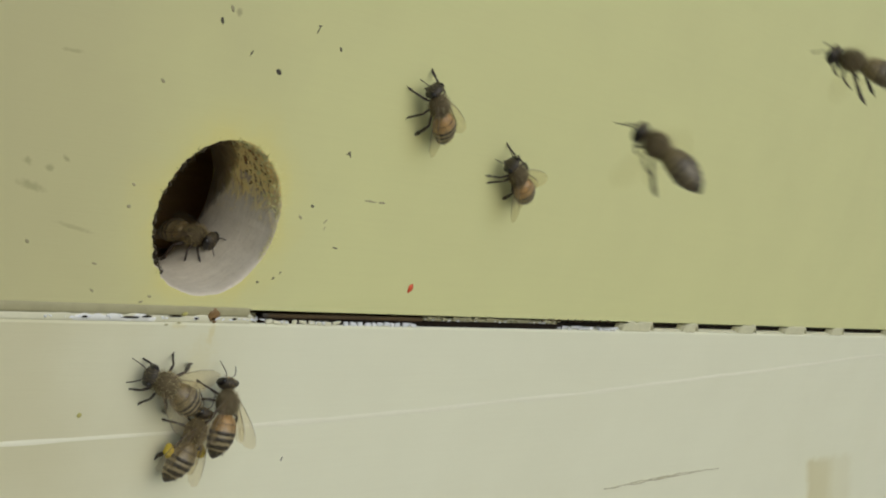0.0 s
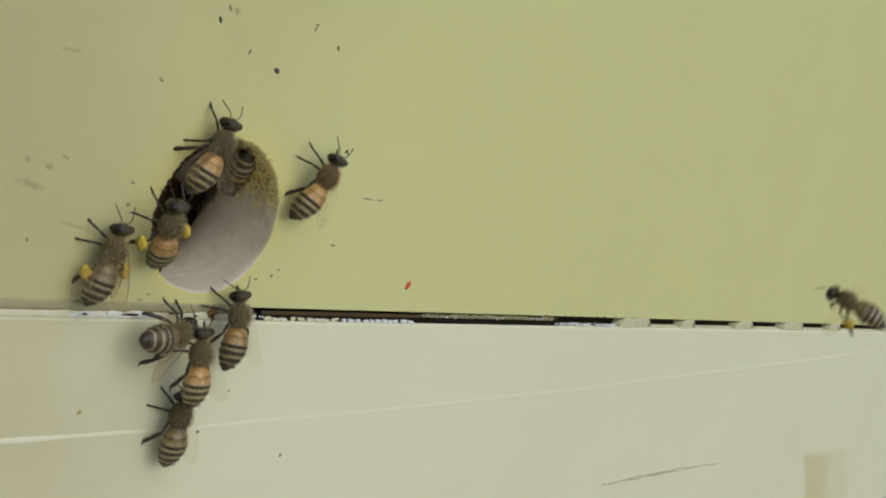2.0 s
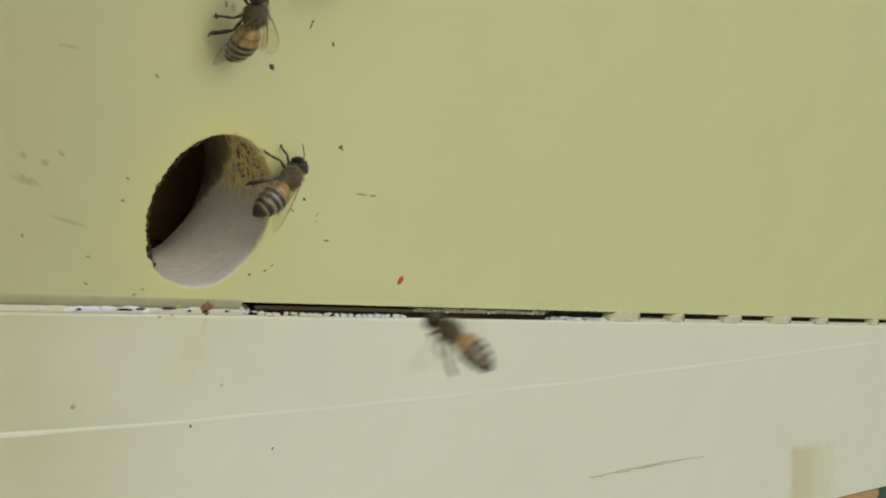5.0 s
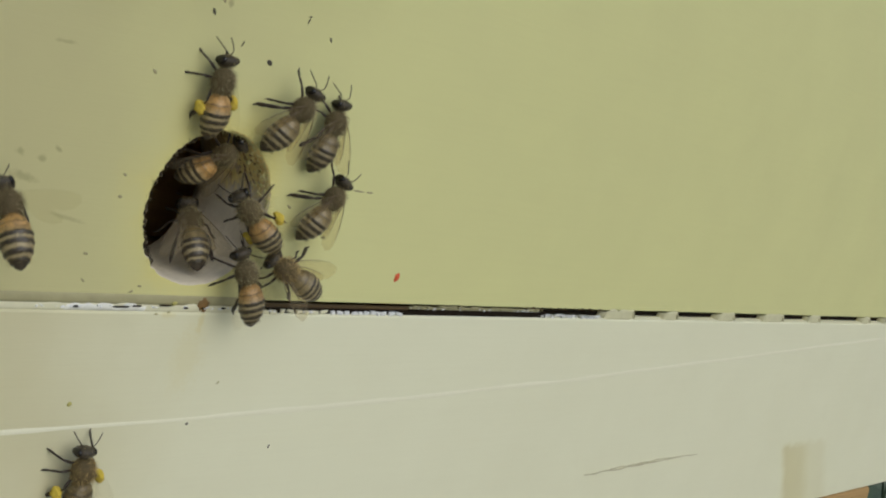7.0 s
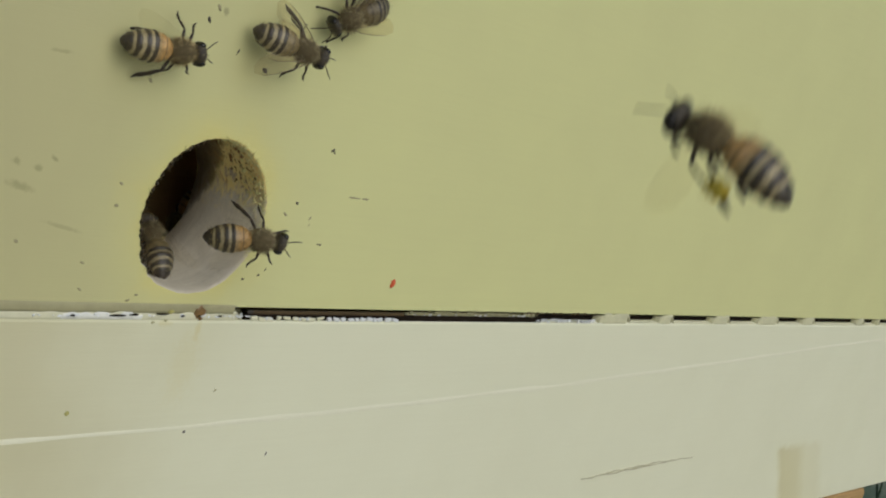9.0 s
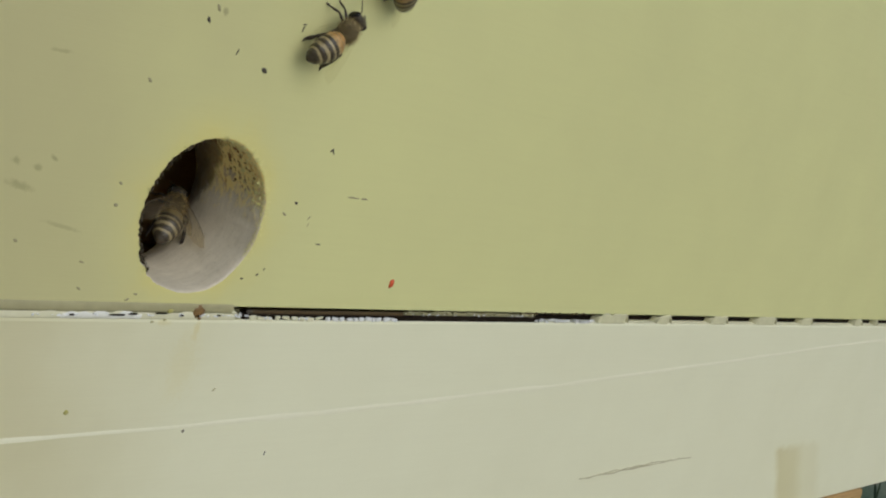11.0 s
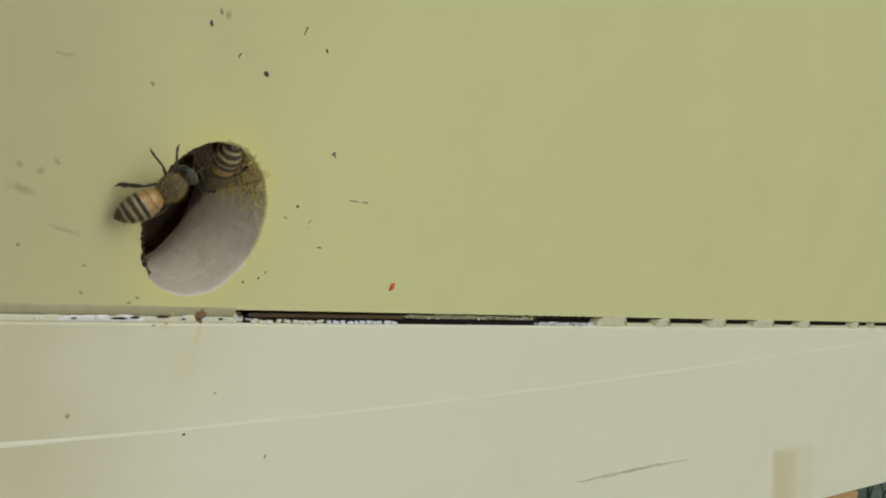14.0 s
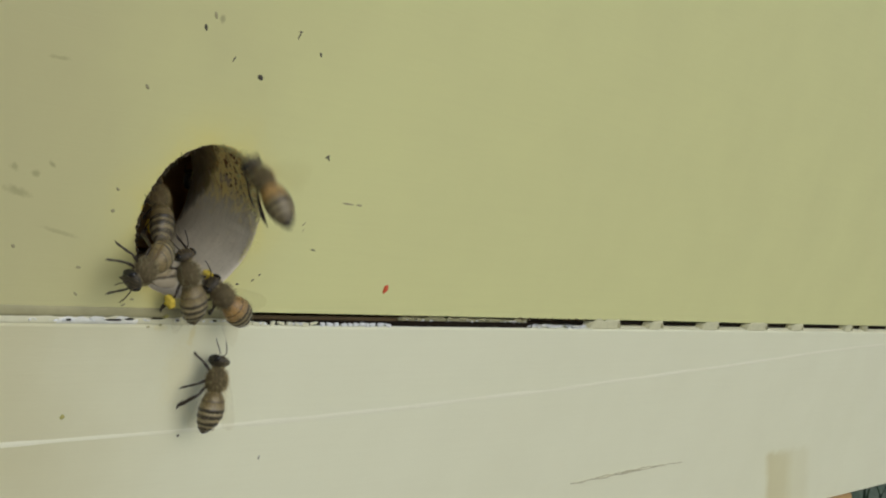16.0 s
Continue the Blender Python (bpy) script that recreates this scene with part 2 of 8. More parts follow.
abdomen_amber = abdomen_material("amber_abdomen", (0.56, 0.34, 0.11), (0.44, 0.375, 0.20), (0.020, 0.015, 0.011))
abdomen_grey = abdomen_material("grey_abdomen", (0.23, 0.18, 0.08), (0.37, 0.32, 0.18), (0.020, 0.015, 0.011))
thorax_fur = plain("thorax_fur", (0.11, 0.086, 0.045), 0.9, 0.5, 2500, 0.2)
def fur_material():
    """Hairs of mixed tone, from dusky brown to straw, each of one colour."""
    k = Mat("fur")
    each = k.t.nodes.new("ShaderNodeNewGeometry").outputs["Random Per Island"]
    c = k.ramp(each, (0.0, (0.075, 0.06, 0.03)), (0.45, (0.30, 0.25, 0.125)), (0.8, (0.52, 0.44, 0.24)), (1.0, (0.68, 0.59, 0.36)))
    c = k.mix(1.0, c, k.ramp(k.random(), (0.0, (0.58, 0.56, 0.55)), (0.35, (0.85, 0.86, 0.88)), (0.7, (1.0, 0.98, 0.92)), (1.0, (1.2, 0.99, 0.70))), "MULTIPLY")
    k.set(Base_Color=c, Roughness=0.85, Specular_IOR_Level=0.25)
    return k.m


fur_tip = fur_material()
head_shell = plain("head_shell", (0.045, 0.035, 0.02), 0.55, 0.4, 2500)
eye_black = plain("eye", (0.010, 0.008, 0.007), 0.2, 0.2)
vein_brown = plain("vein", (0.13, 0.09, 0.05), 0.5, 0.3, 2000)
leg_brown = plain("leg_shell", (0.028, 0.018, 0.011), 0.4, 0.4, 2000)
pollen_yellow = plain("pollen", (0.62, 0.48, 0.07), 0.95, 0.3, 2200, 0.1)


def wing_material(name, body, tint):
    k = Mat(name)
    t = k.t
    clear = t.nodes.new("ShaderNodeBsdfTransparent")
    clear.inputs[0].default_value = tint
    vein = k.ramp(k.noise(1.0, 2, 0.5, k.stretch(2300, 500, 500)), (0.55, 0.0), (0.63, 0.5))
    k.set(Base_Color=(0.66, 0.58, 0.42, 1), Roughness=0.3)
    m = t.nodes.new("ShaderNodeMixShader")
    k.put(m.inputs[0], k.math("ADD", k.math("MULTIPLY", vein, body * 3), body))
    t.links.new(clear.outputs[0], m.inputs[1])
    t.links.new(k.b.outputs[0], m.inputs[2])
    t.links.new(m.outputs[0], t.nodes["Material Output"].inputs[0])
    return k.m


wing_film = wing_material("wing_film", 0.04, (0.955, 0.935, 0.88, 1))
beating_film = wing_material("beating_wing_film", 0.005, (0.985, 0.98, 0.965, 1))


# ---------- mesh helpers ----------
def finish(bm, name, mat, smooth=True):
    bmesh.ops.recalc_face_normals(bm, faces=bm.faces)
    me = bpy.data.meshes.new(name)
    bm.to_mesh(me)
    bm.free()
    me.materials.append(mat)
    if smooth:
        for p in me.polygons:
            p.use_smooth = True
    return me


def part(name, me, parent, label="", m=None):
    ob = new(name, me)
    ob.parent = parent
    if m is not None:
        ob.matrix_basis = m
    return tagged(ob, label) if label else ob


def box_into(bm, x0, x1, y0, y1, z0, z1, bevel=0.0):
    r = bmesh.ops.create_cube(bm, size=1)
    for v in r["verts"]:
        v.co = Vector(((x0 + x1) / 2 + v.co.x * (x1 - x0), (y0 + y1) / 2 + v.co.y * (y1 - y0), (z0 + z1) / 2 + v.co.z * (z1 - z0)))
    if bevel:
        es = list({e for v in r["verts"] for e in v.link_edges})
        bmesh.ops.bevel(bm, geom=es, offset=bevel, segments=2, affect="EDGES", profile=0.5)


def box_mesh(name, mat, *dims, bevel=0.0):
    bm = bmesh.new()
    box_into(bm, *dims, bevel=bevel)
    return finish(bm, name, mat, False)


def tube(bm, pts, radii, sides=6):
    """A tube through the points with a radius at each, closed at both ends."""
    rings = []
    for i, p in enumerate(pts):
        a, b = pts[max(i - 1, 0)], pts[min(i + 1, len(pts) - 1)]
        d = (Vector(b) - Vector(a)).normalized()
        s = d.orthogonal().normalized()
        u = d.cross(s)
        rings.append([bm.verts.new(Vector(p) + radii[i] * (math.cos(t) * s + math.sin(t) * u)) for t in (2 * math.pi * j / sides for j in range(sides))])
    for r, q in zip(rings, rings[1:]):
        best = min(range(sides), key=lambda o: sum((r[j].co - q[(j + o) % sides].co).length for j in range(sides)))
        for j in range(sides):
            bm.faces.new((r[j], r[(j + 1) % sides], q[(j + 1 + best) % sides], q[(j + best) % sides]))
    bm.faces.new(rings[0][::-1])
    bm.faces.new(rings[-1])


def blob(bm, centre, radii, seg=14, rings=9, rough=0.0, seed=0):
    r = bmesh.ops.create_uvsphere(bm, u_segments=seg, v_segments=rings, radius=1)
    for v in r["verts"]:
        w = 1 + rough * noise.noise(v.co * 2.2 + Vector((seed, seed * 1.7, 0)))
        v.co = Vector((centre[0] + v.co.x * radii[0] * w, centre[1] + v.co.y * radii[1] * w, centre[2] + v.co.z * radii[2] * w))


# ---------- ground ----------
def build_ground():
    bm = bmesh.new()
    n, reach = 40, 300.0
    grid = []
    for i in range(n + 1):
        row = []
        for j in range(n + 1):
            u, v = 2 * i / n - 1, 2 * j / n - 1
            x, y = math.copysign(abs(u) ** 4, u) * reach, math.copysign(abs(v) ** 4, v) * reach
            row.append(bm.verts.new((x, y, 0.015 * noise.noise(Vector((x, y, 0)) * 1.5))))
        grid.append(row)
    for i in range(n):
        for j in range(n):
            bm.faces.new((grid[i][j], grid[i + 1][j], grid[i + 1][j + 1], grid[i][j + 1]))
    tagged(new("ground", finish(bm, "ground", meadow)), "green meadow ground with pale earth added to bounce light at the hive", "ground", kind="structure")
    bm = bmesh.new()
    rnd = random.Random(5)
    for _ in range(9000):
        r, way = 0.25 + 3.2 * abs(rnd.gauss(0, 0.5)), rnd.uniform(0, 6.283)
        x, y = 0.2 + r * math.cos(way), 0.2 + r * math.sin(way)
        if y < -0.15:
            continue
        h, a = rnd.uniform(0.05, 0.16), rnd.uniform(0, 6.28)
        w = rnd.uniform(0.002, 0.004)
        d, lean = Vector((math.cos(a), math.sin(a), 0)), Vector((rnd.uniform(-.04, .04), rnd.uniform(-.04, .04), 0))
        p = Vector((x, y, -0.01))
        vs = [bm.verts.new(q) for q in (p - d * w, p + d * w, p + d * w * .6 + lean * .5 + Vector((0, 0, h * .6)), p + lean * 1.6 + Vector((0, 0, h)), p - d * w * .6 + lean * .5 + Vector((0, 0, h * .6)))]
        bm.faces.new(vs)
    tagged(new("grass", finish(bm, "grass", grass_green)), "green grass blades growing beside the hive", "grass", kind="stuff")


build_ground()


# ---------- the hive ----------
HOLE_Z, HOLE_R, THICK = 0.45, 0.0125, 0.0192
X0, X1, TOP, SEAM_T, SEAM_B, BASE, BACK = -0.095, 0.43, 0.70, 0.43525, 0.43300, 0.3682, 0.42
RIM = 144


def rim_point(i, r, wob=1.0):
    a = 2 * math.pi * i / RIM
    k = 1 + wob * (0.024 * noise.noise(Vector((math.cos(a) * 2.2, math.sin(a) * 2.2, 3.1))) + 0.013 * noise.noise(Vector((math.cos(a) * 9, math.sin(a) * 9, 7.7))))
    if 205 < math.degrees(a) < 250:
        k += 0.02 * math.sin((math.degrees(a) - 205) / 45 * math.pi)
    if 112 < math.degrees(a) < 262:
        k += wob * 0.045 * noise.noise(Vector((math.cos(a) * 19, math.sin(a) * 19, 2.3))) * math.sin((math.degrees(a) - 112) / 150 * math.pi)
    return math.cos(a) * r * k, HOLE_Z + math.sin(a) * r * k


def front_board_mesh():
    """The front board, pierced by the round entrance with a worn rim."""
    bm = bmesh.new()
    half = 0.0152
    faces = []
    for y, flip in ((0.0, False), (THICK, True)):
        ring = []
        for i in range(RIM):
            x, z = rim_point(i, HOLE_R + (0.0016 if flip else 0.00025))
            ring.append(bm.verts.new((x, y, z)))
        sq = []
        for i in range(RIM):
            a = 2 * math.pi * i / RIM
            c, s = math.cos(a), math.sin(a)
            k = half / max(abs(c), abs(s))
            sq.append(bm.verts.new((c * k, y, HOLE_Z + s * k)))
        for i in range(RIM):
            j = (i + 1) % RIM
            bm.faces.new((ring[i], ring[j], sq[j], sq[i]))
        z0, z1 = SEAM_T, TOP
        out = [bm.verts.new(p) for p in ((X0, y, z0), (X1, y, z0), (X1, y, z1), (X0, y, z1))]
        side = {"r": [], "t": [], "l": [], "b": []}
        for v in sq:
            x, z = v.co.x, v.co.z - HOLE_Z
            if abs(x - half) < 1e-6: side["r"].append(v)
            if abs(z - half) < 1e-6: side["t"].append(v)
            if abs(x + half) < 1e-6: side["l"].append(v)
            if abs(z + half) < 1e-6: side["b"].append(v)
        side["r"].sort(key=lambda v: v.co.z); side["l"].sort(key=lambda v: -v.co.z)
        side["t"].sort(key=lambda v: -v.co.x); side["b"].sort(key=lambda v: v.co.x)
        bm.faces.new([out[1], out[2]] + side["r"][::-1])
        bm.faces.new([out[2], out[3]] + side["t"][::-1])
        bm.faces.new([out[3], out[0]] + side["l"][::-1])
        bm.faces.new([out[0], out[1]] + side["b"][::-1])
        faces.append(out)
    f, b = faces
    for i in range(4):
        j = (i + 1) % 4
        bm.faces.new((f[i], f[j], b[j], b[i]))
    bmesh.ops.triangulate(bm, faces=[q for q in bm.faces if len(q.verts) > 4])
    return finish(bm, "front_board", yellow_paint, False)


def bore_mesh():
    bm = bmesh.new()
    rows = [(0.0, 0.00025), (0.0002, 0.0001), (0.0006, 0.0)] + [(0.0006 + (THICK - 0.0006) * k / 16, 0.0016 * max(0, (k - 10) / 6) ** 2) for k in range(1, 17)]
    rings = []
    for q, (y, grow) in enumerate(rows):
        ring = []
        for i in range(RIM):
            x, z = rim_point(i, HOLE_R + grow)
            if q > 2:
                d = Vector((x, 0, z - HOLE_Z)).normalized()
                k = 0.00022 * noise.noise(Vector((x, y, z)) * 420) + 0.00012 * noise.noise(Vector((x, y * 0.4, z)) * 1500)
                x, z = x + d.x * k, z + d.z * k
            ring.append(bm.verts.new((x, y, z)))
        rings.append(ring)
    for r, s in zip(rings, rings[1:]):
        for i in range(RIM):
            j = (i + 1) % RIM
            bm.faces.new((r[i], r[j], s[j], s[i]))
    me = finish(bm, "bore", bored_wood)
    return me


def fibres_mesh(name, mat, a0, a1, count, length, seed, y0, y1, out):
    """Frayed wood fibres on the bore and its rim, between two angles."""
    bm, rnd = bmesh.new(), random.Random(seed)
    for _ in range(count):
        a = radians(rnd.uniform(a0, a1))
        d = Vector((math.cos(a), 0, math.sin(a)))
        y = rnd.uniform(y0, y1)
        p = Vector((0, y, HOLE_Z)) + d * (HOLE_R - 0.0001)
        way = (d * out + Vector((rnd.uniform(-.6, .6), rnd.uniform(-1.0, 0.1), rnd.uniform(-.6, .6)))).normalized()
        L, w = length * rnd.uniform(0.15, 1.0) ** 1.6 * 1.5, rnd.uniform(0.00003, 0.00007)
        mid = p + way * L * 0.5 + Vector((rnd.uniform(-1, 1), 0, rnd.uniform(-1, 1))) * L * 0.12
        tube(bm, [p, mid, p + way * L], [w, w * 0.8, w * 0.2], 4)
    return finish(bm, name, mat)


def lumps_mesh(name, mat, a0, a1, count, size, seed, y0, y1):
    """Clots of propolis and chewed wood stuck to the bore."""
    bm, rnd = bmesh.new(), random.Random(seed)
    for k in range(count):
        a = radians(rnd.uniform(a0, a1))
        r = HOLE_R * (1.0 + rnd.uniform(-0.012, 0.012))
        s = size * rnd.uniform(0.2, 1.5)
        blob(bm, (math.cos(a) * r, rnd.uniform(y0, y1), HOLE_Z + math.sin(a) * r), (s, s * rnd.uniform(0.7, 1.6), s), 6, 4, 0.8, k * 1.3)
    return finish(bm, name, mat)


def build_hive():
    box = tagged(new("beehive_box"), "pale yellow painted wooden hive box with a round bored entrance", "beehive")
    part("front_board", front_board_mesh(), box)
    part("entrance_bore", bore_mesh(), box, "worn bored entrance wall with propolis above and painted shade inside")
    part("frayed_fibre", fibres_mesh("frayed_fibre", fibre_tan, 5, 85, 300, 0.0010, 3, 0.0, 0.006, -0.2), box)
    part("frayed_fibre", fibres_mesh("rim_fibre", fibre_tan, -30, 92, 420, 0.0011, 4, 0.0, 0.0008, 0.8), box)
    part("frayed_fibre", fibres_mesh("dark_rim_fibre", fibre_dark, 108, 228, 300, 0.0010, 8, -0.0001, 0.0009, 0.3), box)
    part("propolis", lumps_mesh("propolis", dirt_brown, 20, 100, 36, 0.00026, 41, 0.002, 0.009), box, "brown propolis clots")
    part("propolis", lumps_mesh("propolis", fibre_tan, 12, 88, 60, 0.00022, 42, 0.0, 0.005), box, "tan chewed wood clots")
    part("propolis", lumps_mesh("propolis", fibre_dark, 108, 230, 70, 0.00034, 43, -0.0001, 0.0014), box, "dark propolis on the rim")
    part("propolis", lumps_mesh("propolis", fibre_dark, 98, 150, 120, 0.00050, 44, 0.001, 0.012), box, "dark propolis inside the entrance")
    part("side_board", box_mesh("side_board", yellow_paint, X0, X0 + THICK, THICK, BACK, SEAM_T, TOP, bevel=0.001), box)
    part("side_board", box_mesh("side_board", yellow_paint, X1 - THICK, X1, THICK, BACK, SEAM_T, TOP, bevel=0.001), box)
    # made-up backing board, added to lighten the black hollow to brown
    part("inner_frame", box_mesh("inner_frame", rail_wood, -0.03, 0.05, 0.040, 0.048, SEAM_T - 0.002, HOLE_Z + 0.06, bevel=0.001), box, "brown board added behind the entrance to lighten the hollow")
    part("back_board", box_mesh("back_board", yellow_paint, X0, X1, BACK, BACK + THICK, SEAM_T, TOP, bevel=0.001), box)
    part("lid", box_mesh("lid", raw_wood, X0 - 0.02, X1 + 0.02, -0.02, BACK + 0.04, TOP, TOP + 0.03, bevel=0.002), box, "weathered flat wooden lid")
    base = tagged(new("hive_bottom_board"), "cream painted wooden hive floor under the yellow box", "beehive")
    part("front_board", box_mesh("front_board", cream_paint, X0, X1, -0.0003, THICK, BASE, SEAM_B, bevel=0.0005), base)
    part("floor_board", box_mesh("floor_board", raw_wood, X0, X1, THICK, BACK + THICK, BASE + 0.045, SEAM_B, bevel=0.0005), base)
    # the joint: strips coloured near-black for its shade, a lath, flakes and bridges of paint
    part("joint_strip", box_mesh("joint_strip", seam_shade, X0, X1, 0.0022, 0.0065, SEAM_B - 0.0002, SEAM_T + 0.0002), base, "near-black strip painted for the shade in the joint")
    part("joint_lath", box_mesh("joint_lath", lath_wood, 0.0165, 0.058, 0.0004, 0.0022, SEAM_B + 0.0008, SEAM_T - 0.0006, bevel=0.0002), base, "brown bare lath in the joint")
    def bead(x0, x1, low, high, proud, seed, mat=bead_paint, ragged=0.05):
        """A bead of old paint closing the joint between x0 and x1, uneven and rounded."""
        bm, rings = bmesh.new(), []
        n = max(8, int((x1 - x0) / 0.0005))
        for i in range(n + 1):
            x = x0 + (x1 - x0) * i / n
            end = min(1, i / 4, (n - i) / 4) ** 0.5
            a = noise.noise(Vector((x * 420, seed, 0)))
            b = noise.noise(Vector((x * 300, seed, 4)))
            lo, hi = low - 0.00008 * b, low + (high - low) * end * (1 - ragged * max(0, a + 0.2)) + 0.0001
            y = 0.0022 - (0.0022 + proud) * (0.25 + 0.75 * end) * (1 + 0.06 * b)
            mid = (lo + hi) / 2
            rings.append([bm.verts.new(p) for p in ((x, 0.0024, lo), (x, -0.0001, lo), (x, y, lo + (mid - lo) * 0.5), (x, y - 0.00005, mid), (x, y, hi - (hi - mid) * 0.5), (x, -0.00005, hi), (x, 0.0024, hi))])
        for r, q in zip(rings, rings[1:]):
            for i in range(6):
                bm.faces.new((r[i], r[i + 1], q[i + 1], q[i]))
        for r in (rings[0], rings[-1]):
            bm.faces.new(r)
        part("paint_bridge", finish(bm, "paint_bridge", mat), base, "old paint bridging the joint")
    bead(X0, 0.0142, SEAM_B - 0.0002, SEAM_B + 0.0013, 0.0001, 1)
    # this bead's olive tone paints the shade under the yellow board's edge
    bead(X0, 0.0135, SEAM_B + 0.0010, SEAM_T + 0.00025, 0.00015, 2, grimy_shade_paint)
    for n, (a, b) in enumerate(((0.131, 0.1458), (0.1603, 0.1685), (0.1907, 0.2019), (0.2198, 0.2349), (0.2528, 0.2627), (0.2982, 0.3061), (0.318, 0.3209), (0.345, 0.352), (0.37, 0.38), (0.40, X1))):
        bead(a, b, SEAM_B - 0.0003, SEAM_T + 0.0001, 0.0000, n + 3, bridge_paint, 0.25)
    bead(0.131, X1, SEAM_B - 0.0003, SEAM_B + 0.0001, -0.0003, 20)
    bead(-0.0245, -0.0058, SEAM_B - 0.0001, SEAM_B + 0.0012, 0.0002, 31, white_bead, 0.8)
    def shards(x0, x1, z, count, size, seed, mat=paint_chip):
        """Chipped flakes of white paint, joined: too many to pick apart."""
        bm, rnd = bmesh.new(), random.Random(seed)
        for _ in range(count):
            w, h = size * rnd.uniform(0.6, 2.2), size * rnd.uniform(0.4, 1.0)
            m = pose(rnd.uniform(x0, x1), rnd.uniform(-0.0003, 0.0010), z + rnd.uniform(-0.5, 0.5) * size, rnd.uniform(-30, 30), rnd.uniform(-25, 25), rnd.uniform(-35, 35))
            ring = [(math.cos(t) * w * rnd.uniform(0.6, 1), math.sin(t) * h * rnd.uniform(0.6, 1)) for t in (0.3, 1.4, 2.6, 3.5, 4.6, 5.6)]
            f = [bm.verts.new(m @ Vector((p, -0.0001, q))) for p, q in ring]
            g = [bm.verts.new(m @ Vector((p, 0.0001, q))) for p, q in ring]
            bm.faces.new(f), bm.faces.new(g[::-1])
            for i in range(6):
                bm.faces.new((f[i], g[i], g[(i + 1) % 6], f[(i + 1) % 6]))
        tagged(part("paint_flake", finish(bm, "paint_flake", mat, False), base, "chipped paint flakes"), kind="stuff")
    # strips almost flush with the front, coloured as the shade of the gap
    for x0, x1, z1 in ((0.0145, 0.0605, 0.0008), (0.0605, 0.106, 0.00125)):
        part("joint_strip", box_mesh("joint_strip", seam_shade, x0, x1, 0.0001, 0.0021, SEAM_B - 0.0001, SEAM_B + z1), base)
    rnd = random.Random(27)
    x = 0.0160
    while x < 0.054:
        w, h = rnd.uniform(0.0004, 0.0009), rnd.uniform(0.00026, 0.00044)
        bm = bmesh.new()
        box_into(bm, -w, w, -0.0004, 0.0004, -h, h, 0.00016)
        for v in bm.verts:
            v.co *= 1 + 0.35 * noise.noise(v.co * 1800 + Vector((x * 900, 0, 0)))
        part("paint_tooth", finish(bm, "paint_tooth", paint_chip if x > 0.034 else bead_paint), base, "", pose(x + w, 0.0001, SEAM_B + 0.0002 + rnd.uniform(-0.0001, 0.00015), 0, rnd.uniform(-9, 9), 0))
        x += 2 * w + rnd.uniform(0.0003, 0.0011)
    shards(0.010, 0.030, SEAM_B + 0.0004, 26, 0.00028, 21)
    shards(-0.030, 0.016, SEAM_B + 0.0006, 110, 0.00032, 22)
    bead(0.0575, 0.1035, SEAM_T - 0.0010, SEAM_T + 0.0001, -0.0004, 33, grimy_shade_paint, 0.9)
    shards(0.058, 0.104, SEAM_T - 0.0005, 260, 0.00034, 23, grimy_shade_paint)
    shards(0.058, 0.104, SEAM_T - 0.0009, 70, 0.00024, 25)
    shards(0.096, 0.131, SEAM_T - 0.0002, 60, 0.00030, 26, lath_wood)
    shards(0.104, 0.131, SEAM_B + 0.0003, 90, 0.00036, 24)
    # small near-black blobs on the bead, painted as the shade of open slots
    rnd = random.Random(31)
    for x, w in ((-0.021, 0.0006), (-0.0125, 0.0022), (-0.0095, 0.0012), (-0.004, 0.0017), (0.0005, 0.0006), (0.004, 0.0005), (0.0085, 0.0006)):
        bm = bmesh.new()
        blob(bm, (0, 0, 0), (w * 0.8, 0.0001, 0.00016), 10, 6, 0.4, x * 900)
        part("open_slot", finish(bm, "open_slot", seam_shade), base, "", pose(x, -0.0004, SEAM_B + 0.0009 + rnd.uniform(-0.0003, 0.0003)))
    bm = bmesh.new()
    blob(bm, (0, 0, 0), (0.0012, 0.0003, 0.0010), 16, 12, 0.35, 6)
    blob(bm, (0.0005, 0, -0.0009), (0.0005, 0.0001, 0.0006), 10, 8, 0.5, 2)
    part("propolis", finish(bm, "propolis", dirt_brown), base, "brown propolis plug in the joint", pose(0.0041, -0.0001, 0.4343))
    # pale ridge where a brush stroke ended, and a fine crack
    bm, rows = bmesh.new(), []
    for k in range(121):
        x = X0 + 0.02 + k / 120 * 0.44
        u = x + 0.028
        z = 0.41406 + u * (0.00155 + u * (0.19635 - u * 0.2595)) + 0.0003 * noise.noise(Vector((k * 0.12, 0, 1)))
        w = (0.00045 + 0.0002 * min(1, max(0, x * 25))) * (1 + 0.5 * noise.noise(Vector((k * 0.33, 5, 0))))
        h = 0.00007 * (1 + 0.7 * noise.noise(Vector((k * 0.21, 9, 0))))
        rows.append([bm.verts.new((x, -0.00028 - h * c, z + w * o)) for o, c in ((-1, 0), (-0.6, 0.5), (0, 1), (0.6, 0.5), (1, 0))])
    for r, q in zip(rows, rows[1:]):
        for i in range(4):
            bm.faces.new((r[i], r[i + 1], q[i + 1], q[i]))
    part("paint_ridge", finish(bm, "paint_ridge", line_paint), base, "thin raised pale brush line")
    bm = bmesh.new()
    for lo, hi, z, amp, w in ((0.146, 0.206, 0.3926, 0.0005, 0.00019), (0.158, 0.190, 0.3930, 0.0004, 0.00017)):
        pts = [(lo + (hi - lo) * k / 24, -0.0003, z + (lo + (hi - lo) * k / 24 - 0.17) * 0.02 + amp * noise.noise(Vector((k * 0.8, z * 90, 0)))) for k in range(25)]
